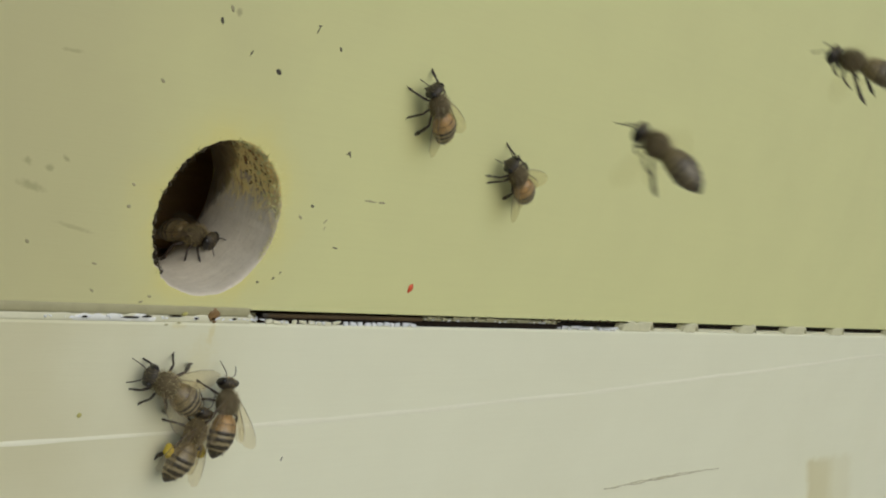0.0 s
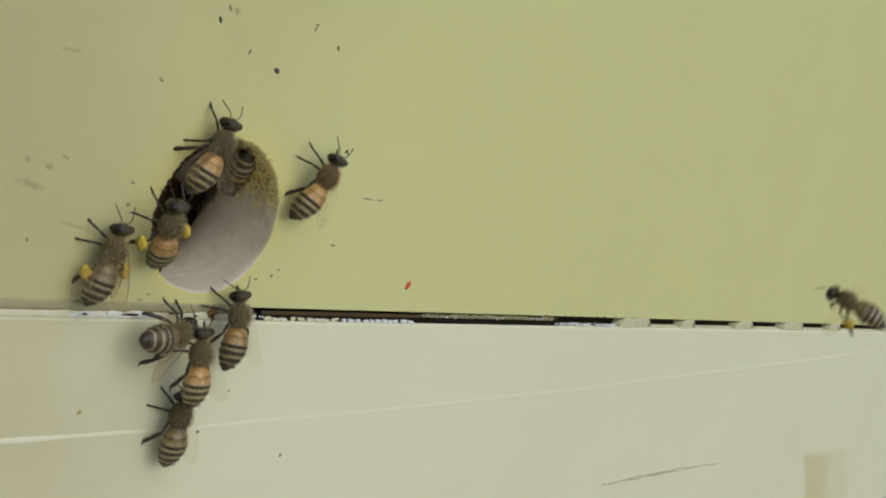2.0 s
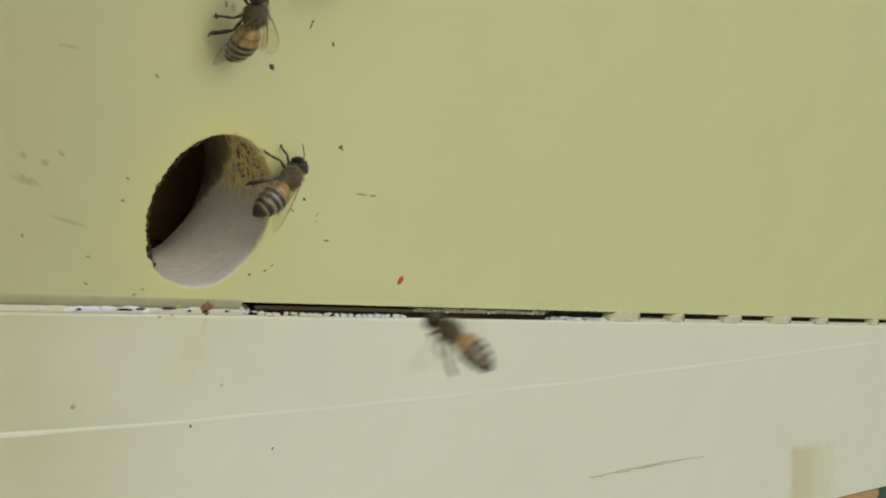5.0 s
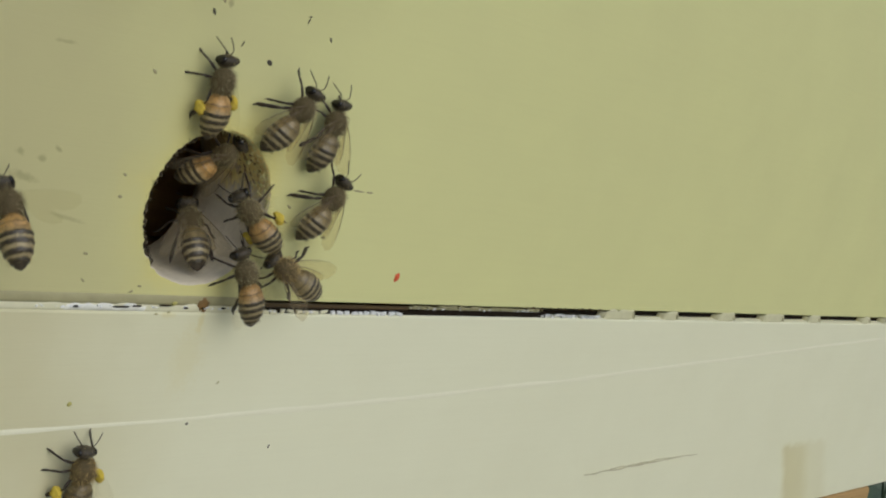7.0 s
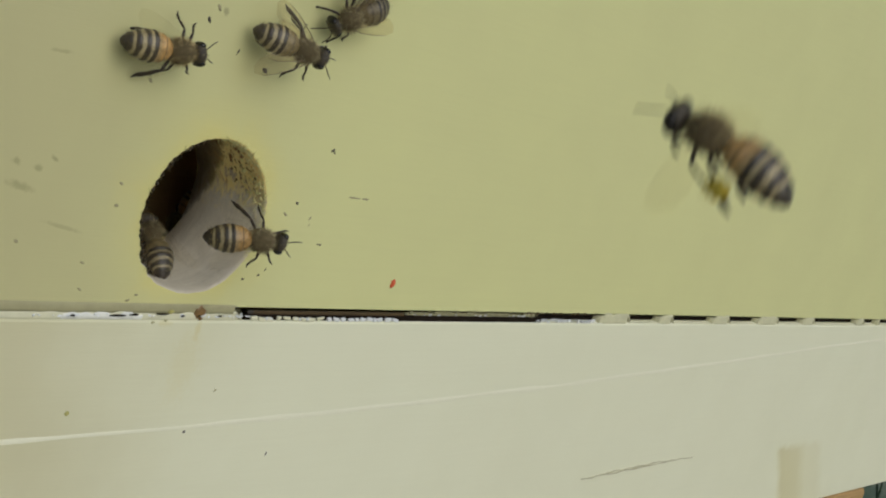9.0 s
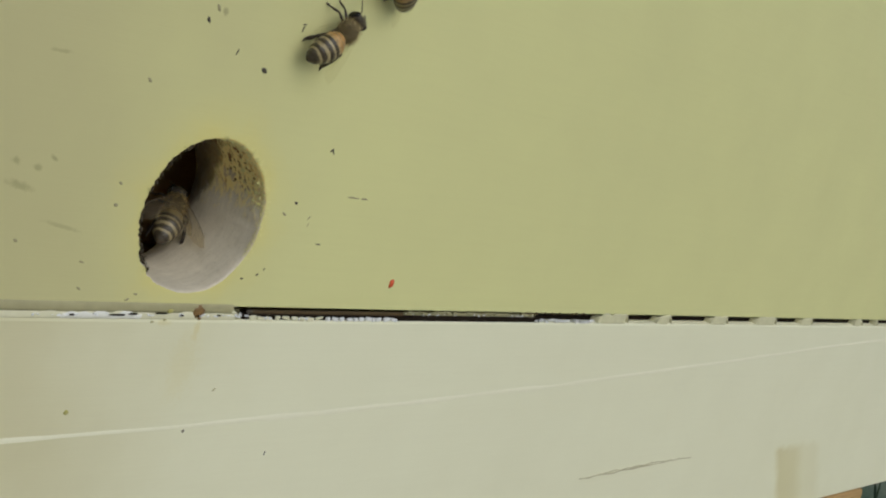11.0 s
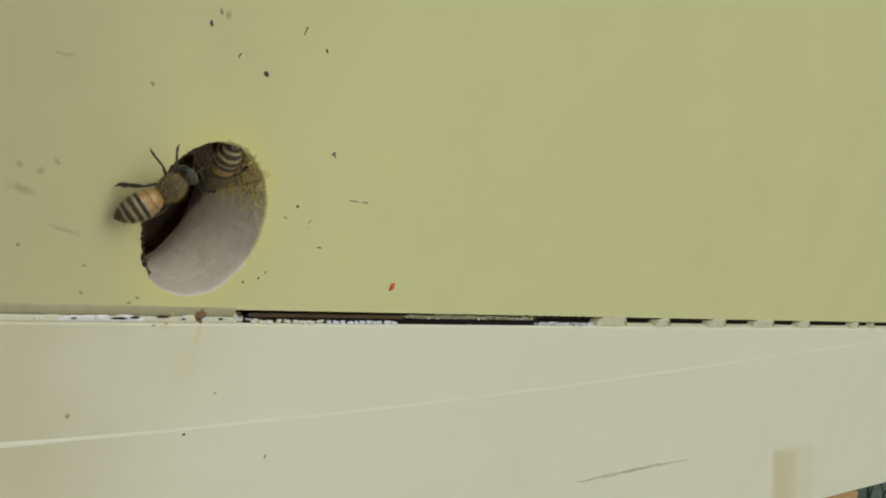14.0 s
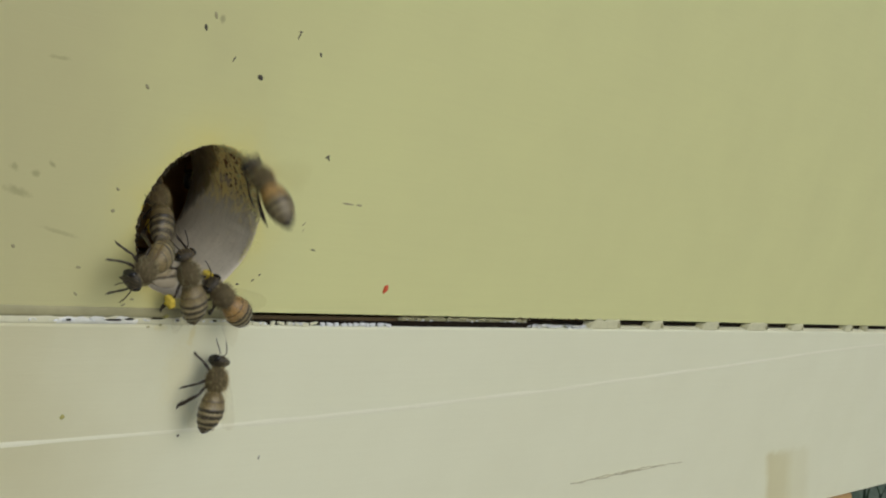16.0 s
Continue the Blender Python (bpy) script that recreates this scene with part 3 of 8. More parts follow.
        tube(bm, pts, [w * max(0.25, 1 + noise.noise(Vector((k * 0.9, 3, z * 50)))) for k in range(25)], 4)
    part("crack", finish(bm, "crack", crack_tone), base, "fine dark crack in the paint")
    stand = tagged(new("hive_stand"), "weathered brown wooden stand carrying the hive", "stand")
    part("rail", box_mesh("rail", rail_wood, X0 - 0.05, 0.368, -0.001, 0.06, BASE - 0.05, BASE, bevel=0.002), stand)
    part("rail", box_mesh("rail", rail_wood, X0 - 0.05, 0.368, BACK - 0.04, BACK + 0.01, BASE - 0.05, BASE, bevel=0.002), stand)
    for x in (X0, 0.29):
        for y in (0.006, BACK - 0.038):
            part("leg", box_mesh("leg", raw_wood, x, x + 0.05, y, y + 0.045, -0.02, BASE - 0.05, bevel=0.002), stand)
    return box, base


hive, hive_base = build_hive()


def specks():
    """Dirt, droppings and scratches on the boards: x from the entrance, z, length, width (mm), lean in degrees, material."""
    dark = [(-9.6, 29.9, 1.1, 0.55, -60, dirt_dark, hive), (16.1, 30.0, 0.9, 0.5, -50, dirt_dark, hive), (4.1, 24.3, 1.3, 0.75, -20, dirt_dark, hive), (24.6, 13.5, 1.0, 0.5, 40, dirt_dark, hive), (25.1, 13.2, 0.9, 0.35, -55, dirt_dark, hive), (19.5, 3.8, 0.8, 0.55, -20, dirt_dark, hive), (27.7, -3.1, 1.3, 0.3, -3, dirt_dark, hive), (7.6, -36.6, 0.6, 0.5, 0, dirt_dark, hive_base), (28.9, -42.1, 0.8, 0.35, 80, dirt_dark, hive_base), (10.2, 32.8, 0.9, 0.25, 10, dirt_dark, hive), (10.1, 32.1, 1.2, 0.3, 75, dirt_dark, hive), (-2.4, 26.2, 1.1, 0.3, 70, dirt_dark, hive), (15.0, -9.1, 0.7, 0.35, 30, dirt_dark, hive), (16.3, -8.1, 0.6, 0.3, 50, dirt_dark, hive), (11.7, -9.9, 0.7, 0.4, 0, dirt_dark, hive), (15.3, -15.5, 1.5, 0.8, 0, dirt_dark, hive_base)]
    faint = [(-8.3, 32.0, 1.2, 0.5, -50, dirt_faint, hive), (-17.6, 19.5, 1.0, 0.5, -30, dirt_faint, hive), (17.4, 1.7, 1.1, 0.4, -25, dirt_faint, hive), (23.6, 1.4, 1.0, 0.3, 50, dirt_faint, hive), (33.4, 5.8, 3.2, 0.3, -2, dirt_faint, hive), (36.4, 5.8, 1.8, 0.4, 0, dirt_faint, hive), (-18.0, 3.9, 0.8, 0.5, -20, dirt_faint, hive), (-17.9, 0.5, 0.8, 0.5, -10, dirt_faint, hive), (-33.5, -5.8, 0.8, 0.5, -30, dirt_faint, hive), (-21.4, -8.4, 0.9, 0.4, -10, dirt_faint, hive), (-20.7, -12.5, 0.9, 0.4, -30, dirt_faint, hive), (-11.2, -14.0, 0.9, 0.4, 20, dirt_faint, hive), (-9.8, -13.1, 0.8, 0.4, 0, dirt_faint, hive)]
    smudge = [(-5.3, -17.5, 0.8, 0.4, 0, smudge_tone, hive_base), (-2.8, -17.1, 0.7, 0.4, 0, smudge_tone, hive_base), (12.1, -29.4, 0.8, 0.4, 30, smudge_tone, hive_base), (23.8, 0.2, 0.8, 0.25, 60, smudge_tone, hive)]
    other = [(50.8, -9.6, 1.8, 1.35, 65, dirt_red, hive), (-17.4, -32.1, 0.9, 0.75, 0, dirt_green, hive_base), (-2.1, -15.7, 1.2, 0.7, 0, dirt_green, hive_base)]
    rows = dark + faint + smudge + other
    rnd = random.Random(9)
    for k, (x, z, L, w, lean, mat, owner) in enumerate(rows):
        bm = bmesh.new()
        n = max(4, int(L / w) + 3)
        pts, rad = [], []
        for i in range(n):
            u = i / (n - 1) - 0.5
            pts.append((u * L * 0.001, 0, 0.10e-3 * w * rnd.uniform(-1, 1)))
            rad.append(w * 0.0005 * (0.35 + (1 - (2 * u) ** 2) * rnd.uniform(0.5, 1)))
        tube(bm, pts, rad, 6)
        for v in bm.verts:
            v.co.y *= 0.012 if mat is smudge_tone else 0.35
        y = 0.0 if owner is hive else -0.0003
        part("speck", finish(bm, "speck", mat), owner, "", pose(x * 0.001, y, HOLE_Z + z * 0.001, 0, -lean, 0))


specks()


# ---------- bees ----------
def abdomen_mesh(mat):
    """A tapered abdomen of six overlapping rings, from the waist at 0 back to the tip."""
    bm = bmesh.new()
    L, seg, rings = 7.2, 18, []
    prof = [(0.0, 0.75), (0.05, 1.1), (0.14, 1.62), (0.30, 2.0), (0.45, 2.14), (0.6, 2.06), (0.74, 1.74), (0.87, 1.2), (0.95, 0.7), (1.0, 0.15)]
    def radius(u):
        for (a, r), (b, s) in zip(prof, prof[1:]):
            if u <= b:
                k = (u - a) / (b - a)
                k = k * k * (3 - 2 * k)
                return r + (s - r) * k
        return 0.05
    cuts = [0.0, 0.26, 0.45, 0.61, 0.77, 0.9]
    n = 44
    for i in range(n + 1):
        u = i / n
        last = max(c for c in cuts if c <= u + 1e-9)
        nxt = min([c for c in cuts if c > u + 1e-9] or [1.0])
        k = (u - last) / (nxt - last)
        r = radius(u) * (0.945 + 0.085 * k)
        zc = 0.25 * math.sin(u * 2.2) - 1.15 * u * u
        rings.append([bm.verts.new((-bee_mm(L * u), bee_mm(r * 1.04 * math.cos(t)), bee_mm(zc + r * 0.89 * math.sin(t)))) for t in (2 * math.pi * j / seg for j in range(seg))])
    for r, q in zip(rings, rings[1:]):
        for j in range(seg):
            bm.faces.new((r[j], r[(j + 1) % seg], q[(j + 1) % seg], q[j]))
    bm.faces.new(rings[0])
    bm.faces.new(rings[-1][::-1])
    return finish(bm, "abdomen", mat)


def fur_mesh(name, centre, radii, count, length, seed, back=0.5):
    bm, rnd = bmesh.new(), random.Random(seed)
    for _ in range(count):
        a, c = rnd.uniform(0, 6.283), rnd.uniform(-0.55, 1)
        s = math.sqrt(1 - c * c)
        d = Vector((s * math.cos(a), s * math.sin(a), c))
        p = Vector([bee_mm(centre[i] + d[i] * radii[i] * 0.97) for i in range(3)])
        way = (d + Vector((-back * rnd.random(), rnd.uniform(-.3, .3), rnd.uniform(-.3, .3)))).normalized()
        side = way.orthogonal().normalized() * bee_mm(0.022)
        q = p + way * bee_mm(length * rnd.uniform(0.5, 1.2))
        o = way.cross(side)
        vs = [bm.verts.new(p + side), bm.verts.new(p - side * 0.5 + o), bm.verts.new(p - side * 0.5 - o), bm.verts.new(q)]
        for t in ((0, 1, 3), (1, 2, 3), (2, 0, 3)):
            bm.faces.new([vs[i] for i in t])
    return finish(bm, name, fur_tip)


def abdomen_fuzz_mesh():
    """Short pale hairs lying back along the abdomen."""
    bm, rnd = bmesh.new(), random.Random(12)
    for _ in range(260):
        u, a = rnd.uniform(0.03, 0.9), rnd.uniform(-0.5, 3.64)
        R = 2.0 * math.sin(math.pi * min(1, 0.14 + 0.82 * u)) ** 0.6
        d = Vector((0, math.cos(a), math.sin(a)))
        p = Vector((-7.2 * u, R * math.cos(a), 0.25 * math.sin(u * 2.2) - 1.15 * u * u + R * 0.9 * math.sin(a)))
        q = p + (d * 0.45 + Vector((-1, rnd.uniform(-.4, .4), rnd.uniform(-.2, .2)))) * rnd.uniform(0.25, 0.55)
        o = Vector((0, -math.sin(a), math.cos(a))) * 0.02
        vs = [bm.verts.new([bee_mm(v) for v in w]) for w in (p - o, p + o, p + d * 0.03, q)]
        for t in ((0, 1, 3), (1, 2, 3), (2, 0, 3)):
            bm.faces.new([vs[i] for i in t])
    return finish(bm, "fur", fur_tip)


def ball_mesh(name, mat, centre, radii, seg=16, rings=10, rough=0.0):
    bm = bmesh.new()
    blob(bm, [bee_mm(c) for c in centre], [bee_mm(r) for r in radii], seg, rings, rough)
    return finish(bm, name, mat)


def head_mesh():
    """A broad triangular face, narrowing to the mouth."""
    bm = bmesh.new()
    blob(bm, (0, 0, 0), (1, 1, 1), 16, 10)
    for v in bm.verts:
        n = 1 - 0.22 * max(0, -v.co.z)
        v.co = Vector((bee_mm(v.co.x * 0.95), bee_mm(v.co.y * 1.66 * n), bee_mm(v.co.z * 1.55)))
    tube(bm, [(bee_mm(0.3), 0, bee_mm(-1.2)), (bee_mm(0.25), 0, bee_mm(-2.0))], [bee_mm(0.32), bee_mm(0.14)], 6)
    return finish(bm, "head", head_shell)


def antenna_mesh(side):
    bm = bmesh.new()
    mm = lambda *p: tuple(bee_mm(v) for v in p)
    tube(bm, [mm(0, 0, 0), mm(0.6, 0.5 * side, 0.5), mm(0.85, 0.7 * side, 0.5), mm(1.7, 1.15 * side, 0.1), mm(2.6, 1.5 * side, -0.4)],
         [bee_mm(r) for r in (0.08, 0.07, 0.09, 0.085, 0.07)], 6)
    return finish(bm, "antenna", leg_brown)


def leg_mesh(kind, side, air):
    """Coxa to claw from the origin at the body; standing legs reach down to the ground, flying ones hang back."""
    bm = bmesh.new()
    ground = -2.55
    paths = {
        "fore": [(0, 0, 0), (0.5, 0.9, 0.05), (1.5, 1.9, -0.5), (2.3, 2.4, -1.7), (3.0, 2.75, ground + 0.1), (3.5, 3.0, ground)],
        "mid": [(0, 0, 0), (-0.1, 1.0, 0.15), (-0.3, 2.6, -0.2), (-0.7, 3.6, -1.7), (-0.9, 4.3, ground + 0.1), (-1.0, 4.9, ground)],
        "hind": [(0, 0, 0), (-0.6, 0.9, 0.2), (-2.0, 2.2, 0.35), (-3.6, 3.0, -1.3), (-4.5, 3.35, ground + 0.1), (-5.3, 3.7, ground)]}
    hang = {
        "fore": [(0, 0, 0), (0.5, 0.5, -0.5), (1.1, 0.6, -0.9), (0.6, 0.5, -1.5), (0.2, 0.45, -1.7), (-0.1, 0.4, -1.8)],
        "mid": [(0, 0, 0), (0.1, 0.7, -0.5), (-0.2, 1.1, -1.3), (-1.1, 1.0, -2.1), (-1.7, 0.9, -2.4), (-2.1, 0.85, -2.5)],
        "hind": [(0, 0, 0), (-0.5, 0.7, -0.5), (-1.4, 1.1, -1.2), (-2.7, 1.2, -2.7), (-3.5, 1.2, -3.4), (-4.1, 1.15, -3.8)]}
    pts = [(bee_mm(x * (1 if air else 0.9)), bee_mm(y * side * (1 if air else 0.84)), bee_mm(z)) for x, y, z in (hang if air else paths)[kind]]
    rad = [0.24, 0.26, 0.19, 0.18, 0.20, 0.05]
    if kind == "hind":
        rad = [0.26, 0.28, 0.23, 0.36, 0.33, 0.06]
    fine, thick = [], []
    for i, p in enumerate(pts):
        fine.append(p)
        thick.append(bee_mm(rad[i] * 0.74))
        if i < 5:
            q = pts[i + 1]
            for f in (0.35, 0.7):
                fine.append(tuple(a + (b - a) * f for a, b in zip(p, q)))
                thick.append(bee_mm((rad[i] + (rad[i + 1] - rad[i]) * f) * (1.0 if i in (1, 2, 3) else 0.8)))
    tube(bm, fine, thick, 7)
    return finish(bm, "leg", leg_brown), pts


def wing_mesh(kind, side, air):
    """A thin, slightly cambered membrane from the hinge at the origin outwards, with a thicker leading vein."""
    outline = {"fore": [(0.1, 0.0), (0.55, 2.0), (0.75, 5.0), (0.6, 7.6), (0.0, 8.9), (-1.0, 8.8), (-2.0, 7.6), (-2.3, 5.6), (-1.7, 3.2), (-0.5, 0.6)],
               "hind": [(0.05, 0.0), (0.1, 2.0), (0.0, 4.4), (-0.5, 6.0), (-1.2, 6.2), (-1.9, 5.0), (-1.9, 3.2), (-1.1, 1.4), (-0.4, 0.3)]}[kind]
    bm = bmesh.new()
    top, low = [], []
    for x, y in outline:
        z = 0.05 * math.sin(y * 0.9) - 0.03 * x * x
        top.append(bm.verts.new((bee_mm(x), bee_mm(y * side), bee_mm(z + 0.012))))
        low.append(bm.verts.new((bee_mm(x), bee_mm(y * side), bee_mm(z - 0.012))))
    n = len(outline)
    bm.faces.new(top)
    bm.faces.new(low[::-1])
    for i in range(n):
        bm.faces.new((top[i], low[i], low[(i + 1) % n], top[(i + 1) % n]))
    me = finish(bm, "wing", beating_film if air else wing_film, False)
    vb = bmesh.new()
    k = (1 if kind == "fore" else 0.7) * (0.1 if air else 1)
    tube(vb, [(bee_mm(a), bee_mm(b * side), bee_mm(0.02)) for a, b in outline[:4]], [bee_mm(0.07 * k), bee_mm(0.06 * k), bee_mm(0.05 * k), bee_mm(0.03 * k)], 5)
    tube(vb, [(bee_mm(a), bee_mm(b * side), bee_mm(0.02)) for a, b in ((0, 0.2), (-0.5, 2.6), (-1.0, 5.2))], [bee_mm(0.03 * k)] * 3, 4)
    return me, finish(vb, "vein", vein_brown)


JOINTS = {"fore": (1.1, 0.7, 2.55), "mid": (0.1, 0.8, 2.55), "hind": (-0.9, 0.75, 2.55)}
SHARED = {}


def bee_parts(look_key):
    """The meshes of one kind of bee, made once."""
    if not SHARED:
        SHARED["thorax"] = ball_mesh("thorax", thorax_fur, (-0.1, 0, 3.4), (2.12, 1.78, 1.7), 18, 12, 0.05)
        SHARED["fur"] = fur_mesh("fur", (-0.1, 0, 3.4), (2.12, 1.78, 1.7), 1000, 0.75, 1)
        SHARED["face_fur"] = fur_mesh("face_fur", (0, 0, 0.2), (0.85, 1.25, 1.35), 240, 0.45, 2, 0.1)
        SHARED["fuzz"] = abdomen_fuzz_mesh()
        SHARED["head"] = head_mesh()
        SHARED["eye"] = {s: ball_mesh("eye", eye_black, (0.12, 1.24 * s, 0.15), (0.66, 0.52, 1.12), 12, 8) for s in (1, -1)}
        SHARED["antenna"] = {s: antenna_mesh(s) for s in (1, -1)}
        SHARED["leg"] = {(k, s, a): leg_mesh(k, s, a) for k in JOINTS for s in (1, -1) for a in (False, True)}
        SHARED["wing"] = {(k, s, a): wing_mesh(k, s, a) for k in ("fore", "hind") for s in (1, -1) for a in (False, True)}
        bm = bmesh.new()
        blob(bm, (0, 0, 0), (bee_mm(1.08), bee_mm(0.74), bee_mm(0.88)), 14, 10, 0.6, 4)
        SHARED["pollen"] = finish(bm, "pollen_load", pollen_yellow)
        SHARED["abdomen"] = {"amber": abdomen_mesh(abdomen_amber), "grey": abdomen_mesh(abdomen_grey)}
    return SHARED


LABELS = {
    ("amber", False, False): "honey bee with amber banded abdomen walking on painted wood",
    ("amber", True, False): "amber banded honey bee carrying yellow pollen on its legs",
    ("amber", False, True): "amber banded honey bee flying with spread wings",
    ("amber", True, True): "flying amber banded honey bee with yellow pollen loads",
    ("grey", False, False): "honey bee with dark grey banded abdomen walking on wood",
    ("grey", True, False): "dark banded honey bee carrying yellow pollen on its legs",
    ("grey", False, True): "dark grey banded honey bee flying with spread wings",
    ("grey", True, True): "flying dark banded honey bee with yellow pollen loads"}


def wing_pose(kind, side, spread, lift=0.0):
    """spread 0: folded back along the body; 1: straight out. lift: degrees of the stroke."""
    x = 0.5 if kind == "fore" else -0.25
    turn = (1 - spread) * (68 if kind == "fore" else 74) + spread * (4 if kind == "fore" else 24)
    return pose(bee_mm(x), bee_mm(1.15 * side), bee_mm(4.55), (lift - 4 * (1 - spread)) * side, 0, turn * side)


def build_bee(colour, pollen, air, beats, spread, seed):
    s, rnd = bee_parts(colour), random.Random(seed)
    bee = tagged(new("honey_bee"), LABELS[colour, pollen, air], "bee", "bees of the hive")
    thorax = part("thorax", s["thorax"], bee, "olive-brown furry thorax")
    part("fur", s["fur"], thorax)
    head = part("head", s["head"], bee, "dark face with black eyes", pose(bee_mm(2.85), 0, bee_mm(3.05), rnd.uniform(-8, 8), 12, rnd.uniform(-14, 14)))
    for k in (1, -1):
        part("eye", s["eye"][k], head)
        part("antenna", s["antenna"][k], head, "", pose(bee_mm(0.65), bee_mm(0.3 * k), bee_mm(0.1), 0, rnd.uniform(-20, 20), rnd.uniform(-18, 18)))
    part("face_fur", s["face_fur"], head)
    abdomen = part("abdomen", s["abdomen"][colour], bee, "", pose(bee_mm(-1.6), 0, bee_mm(3.5), 0, -3, rnd.uniform(-9, 9)))
    part("fur", s["fuzz"], abdomen)
    for kind, (x, y, z) in JOINTS.items():
        for k in (1, -1):
            me, pts = s["leg"][kind, k, air]
            leg = part("leg", me, bee, "", pose(bee_mm(x), bee_mm(y * k), bee_mm(z), 0, 0, rnd.uniform(-17, 17)))
            if pollen and kind == "hind":
                p = [0.45 * a + 0.55 * b for a, b in zip(pts[2], pts[3])]
                part("pollen_load", s["pollen"], leg, "bright yellow pollen load", pose(p[0], p[1] + bee_mm(0.4 * k), p[2] + bee_mm(0.3), 0, 40, 0))
    for kind in ("fore", "hind"):
        for k in (1, -1):
            me, veins = s["wing"][kind, k, beats]
            wing = part("wing", me, bee, "clear brownish wing", wing_pose(kind, k, spread))
            part("vein", veins, wing)
    return bee


def flap(bee, spans, rest):
    """Beat the wings during each span of time; in between they hold the rest spread."""
    wings = [o for o in bee.children if o.name.startswith("wing")]
    for n, o in enumerate(wings):
        kind, side = ("fore", "hind")[n // 2], (1, -1)[n % 2]
        still, keys = wing_pose(kind, side, rest), {0: wing_pose(kind, side, rest), 480: wing_pose(kind, side, rest)}
        for t0, t1 in spans:
            first, last = round(t0 * 30), min(480, round(t1 * 30))
            keys[max(0, first - 2)] = keys[min(480, last + 2)] = still
            for k in range(first, last + 1):
                keys[k] = wing_pose(kind, side, 1.0, (-24, 40)[k % 2])
        walk(o, [(k / 30, keys[k]) for k in sorted(keys)])


def stride(bee, t0, t1):
    """Swing the legs in two tripods between two times."""
    legs = [o for o in bee.children if o.name.startswith("leg")]
    for n, o in enumerate(legs):
        base = o.matrix_basis.copy()
        side, swing = (1, -1)[n % 2], (1 if (n // 2 + n) % 2 else -1)
        rows, steps = [(0.0, base)] if t0 > 0.05 else [], max(1, round((t1 - t0) / 0.1))
        for k in range(steps + 1):
            rows.append((t0 + 0.1 * k, base @ pose(0, 0, 0, 0, 0, 13 * swing * (1 if k % 2 else -1) * side)))
        if t1 < 15.8:
            rows.append((16.0, base))
        walk(o, rows)


# the bees in order of coming: colour, p with pollen, a mostly in the air, b beating its wings at times
KINDS = """
    amber amber grey/ab grey grey/ab grey grey/p amber grey/b amber/pb amber/pb amber
    amber/b amber/b amber/b grey/pab grey/ab grey/b grey/ab amber/ab amber/pb grey/ab amber/ab grey/b
    amber amber grey grey grey grey amber/pb grey/pb amber/ab amber/pb amber/ab grey
    grey amber grey amber/b amber/pab grey/ab amber/b amber/b amber/ab amber/pab amber/b grey
    amber/pb grey/ab amber/ab grey/b grey/b amber/ab amber/b grey/ab amber/b amber grey/ab amber/b
    amber/ab grey/ab amber/ab amber/ab grey amber grey/pb grey/pab grey grey/b amber/ab amber/ab
""".split()
bees = []
for n, kind in enumerate(KINDS):
    colour, _, marks = kind.partition("/")
    bees.append(build_bee(colour, "p" in marks, "a" in marks, "b" in marks, 0.02 + 0.02 * (n * 37 % 10), n))


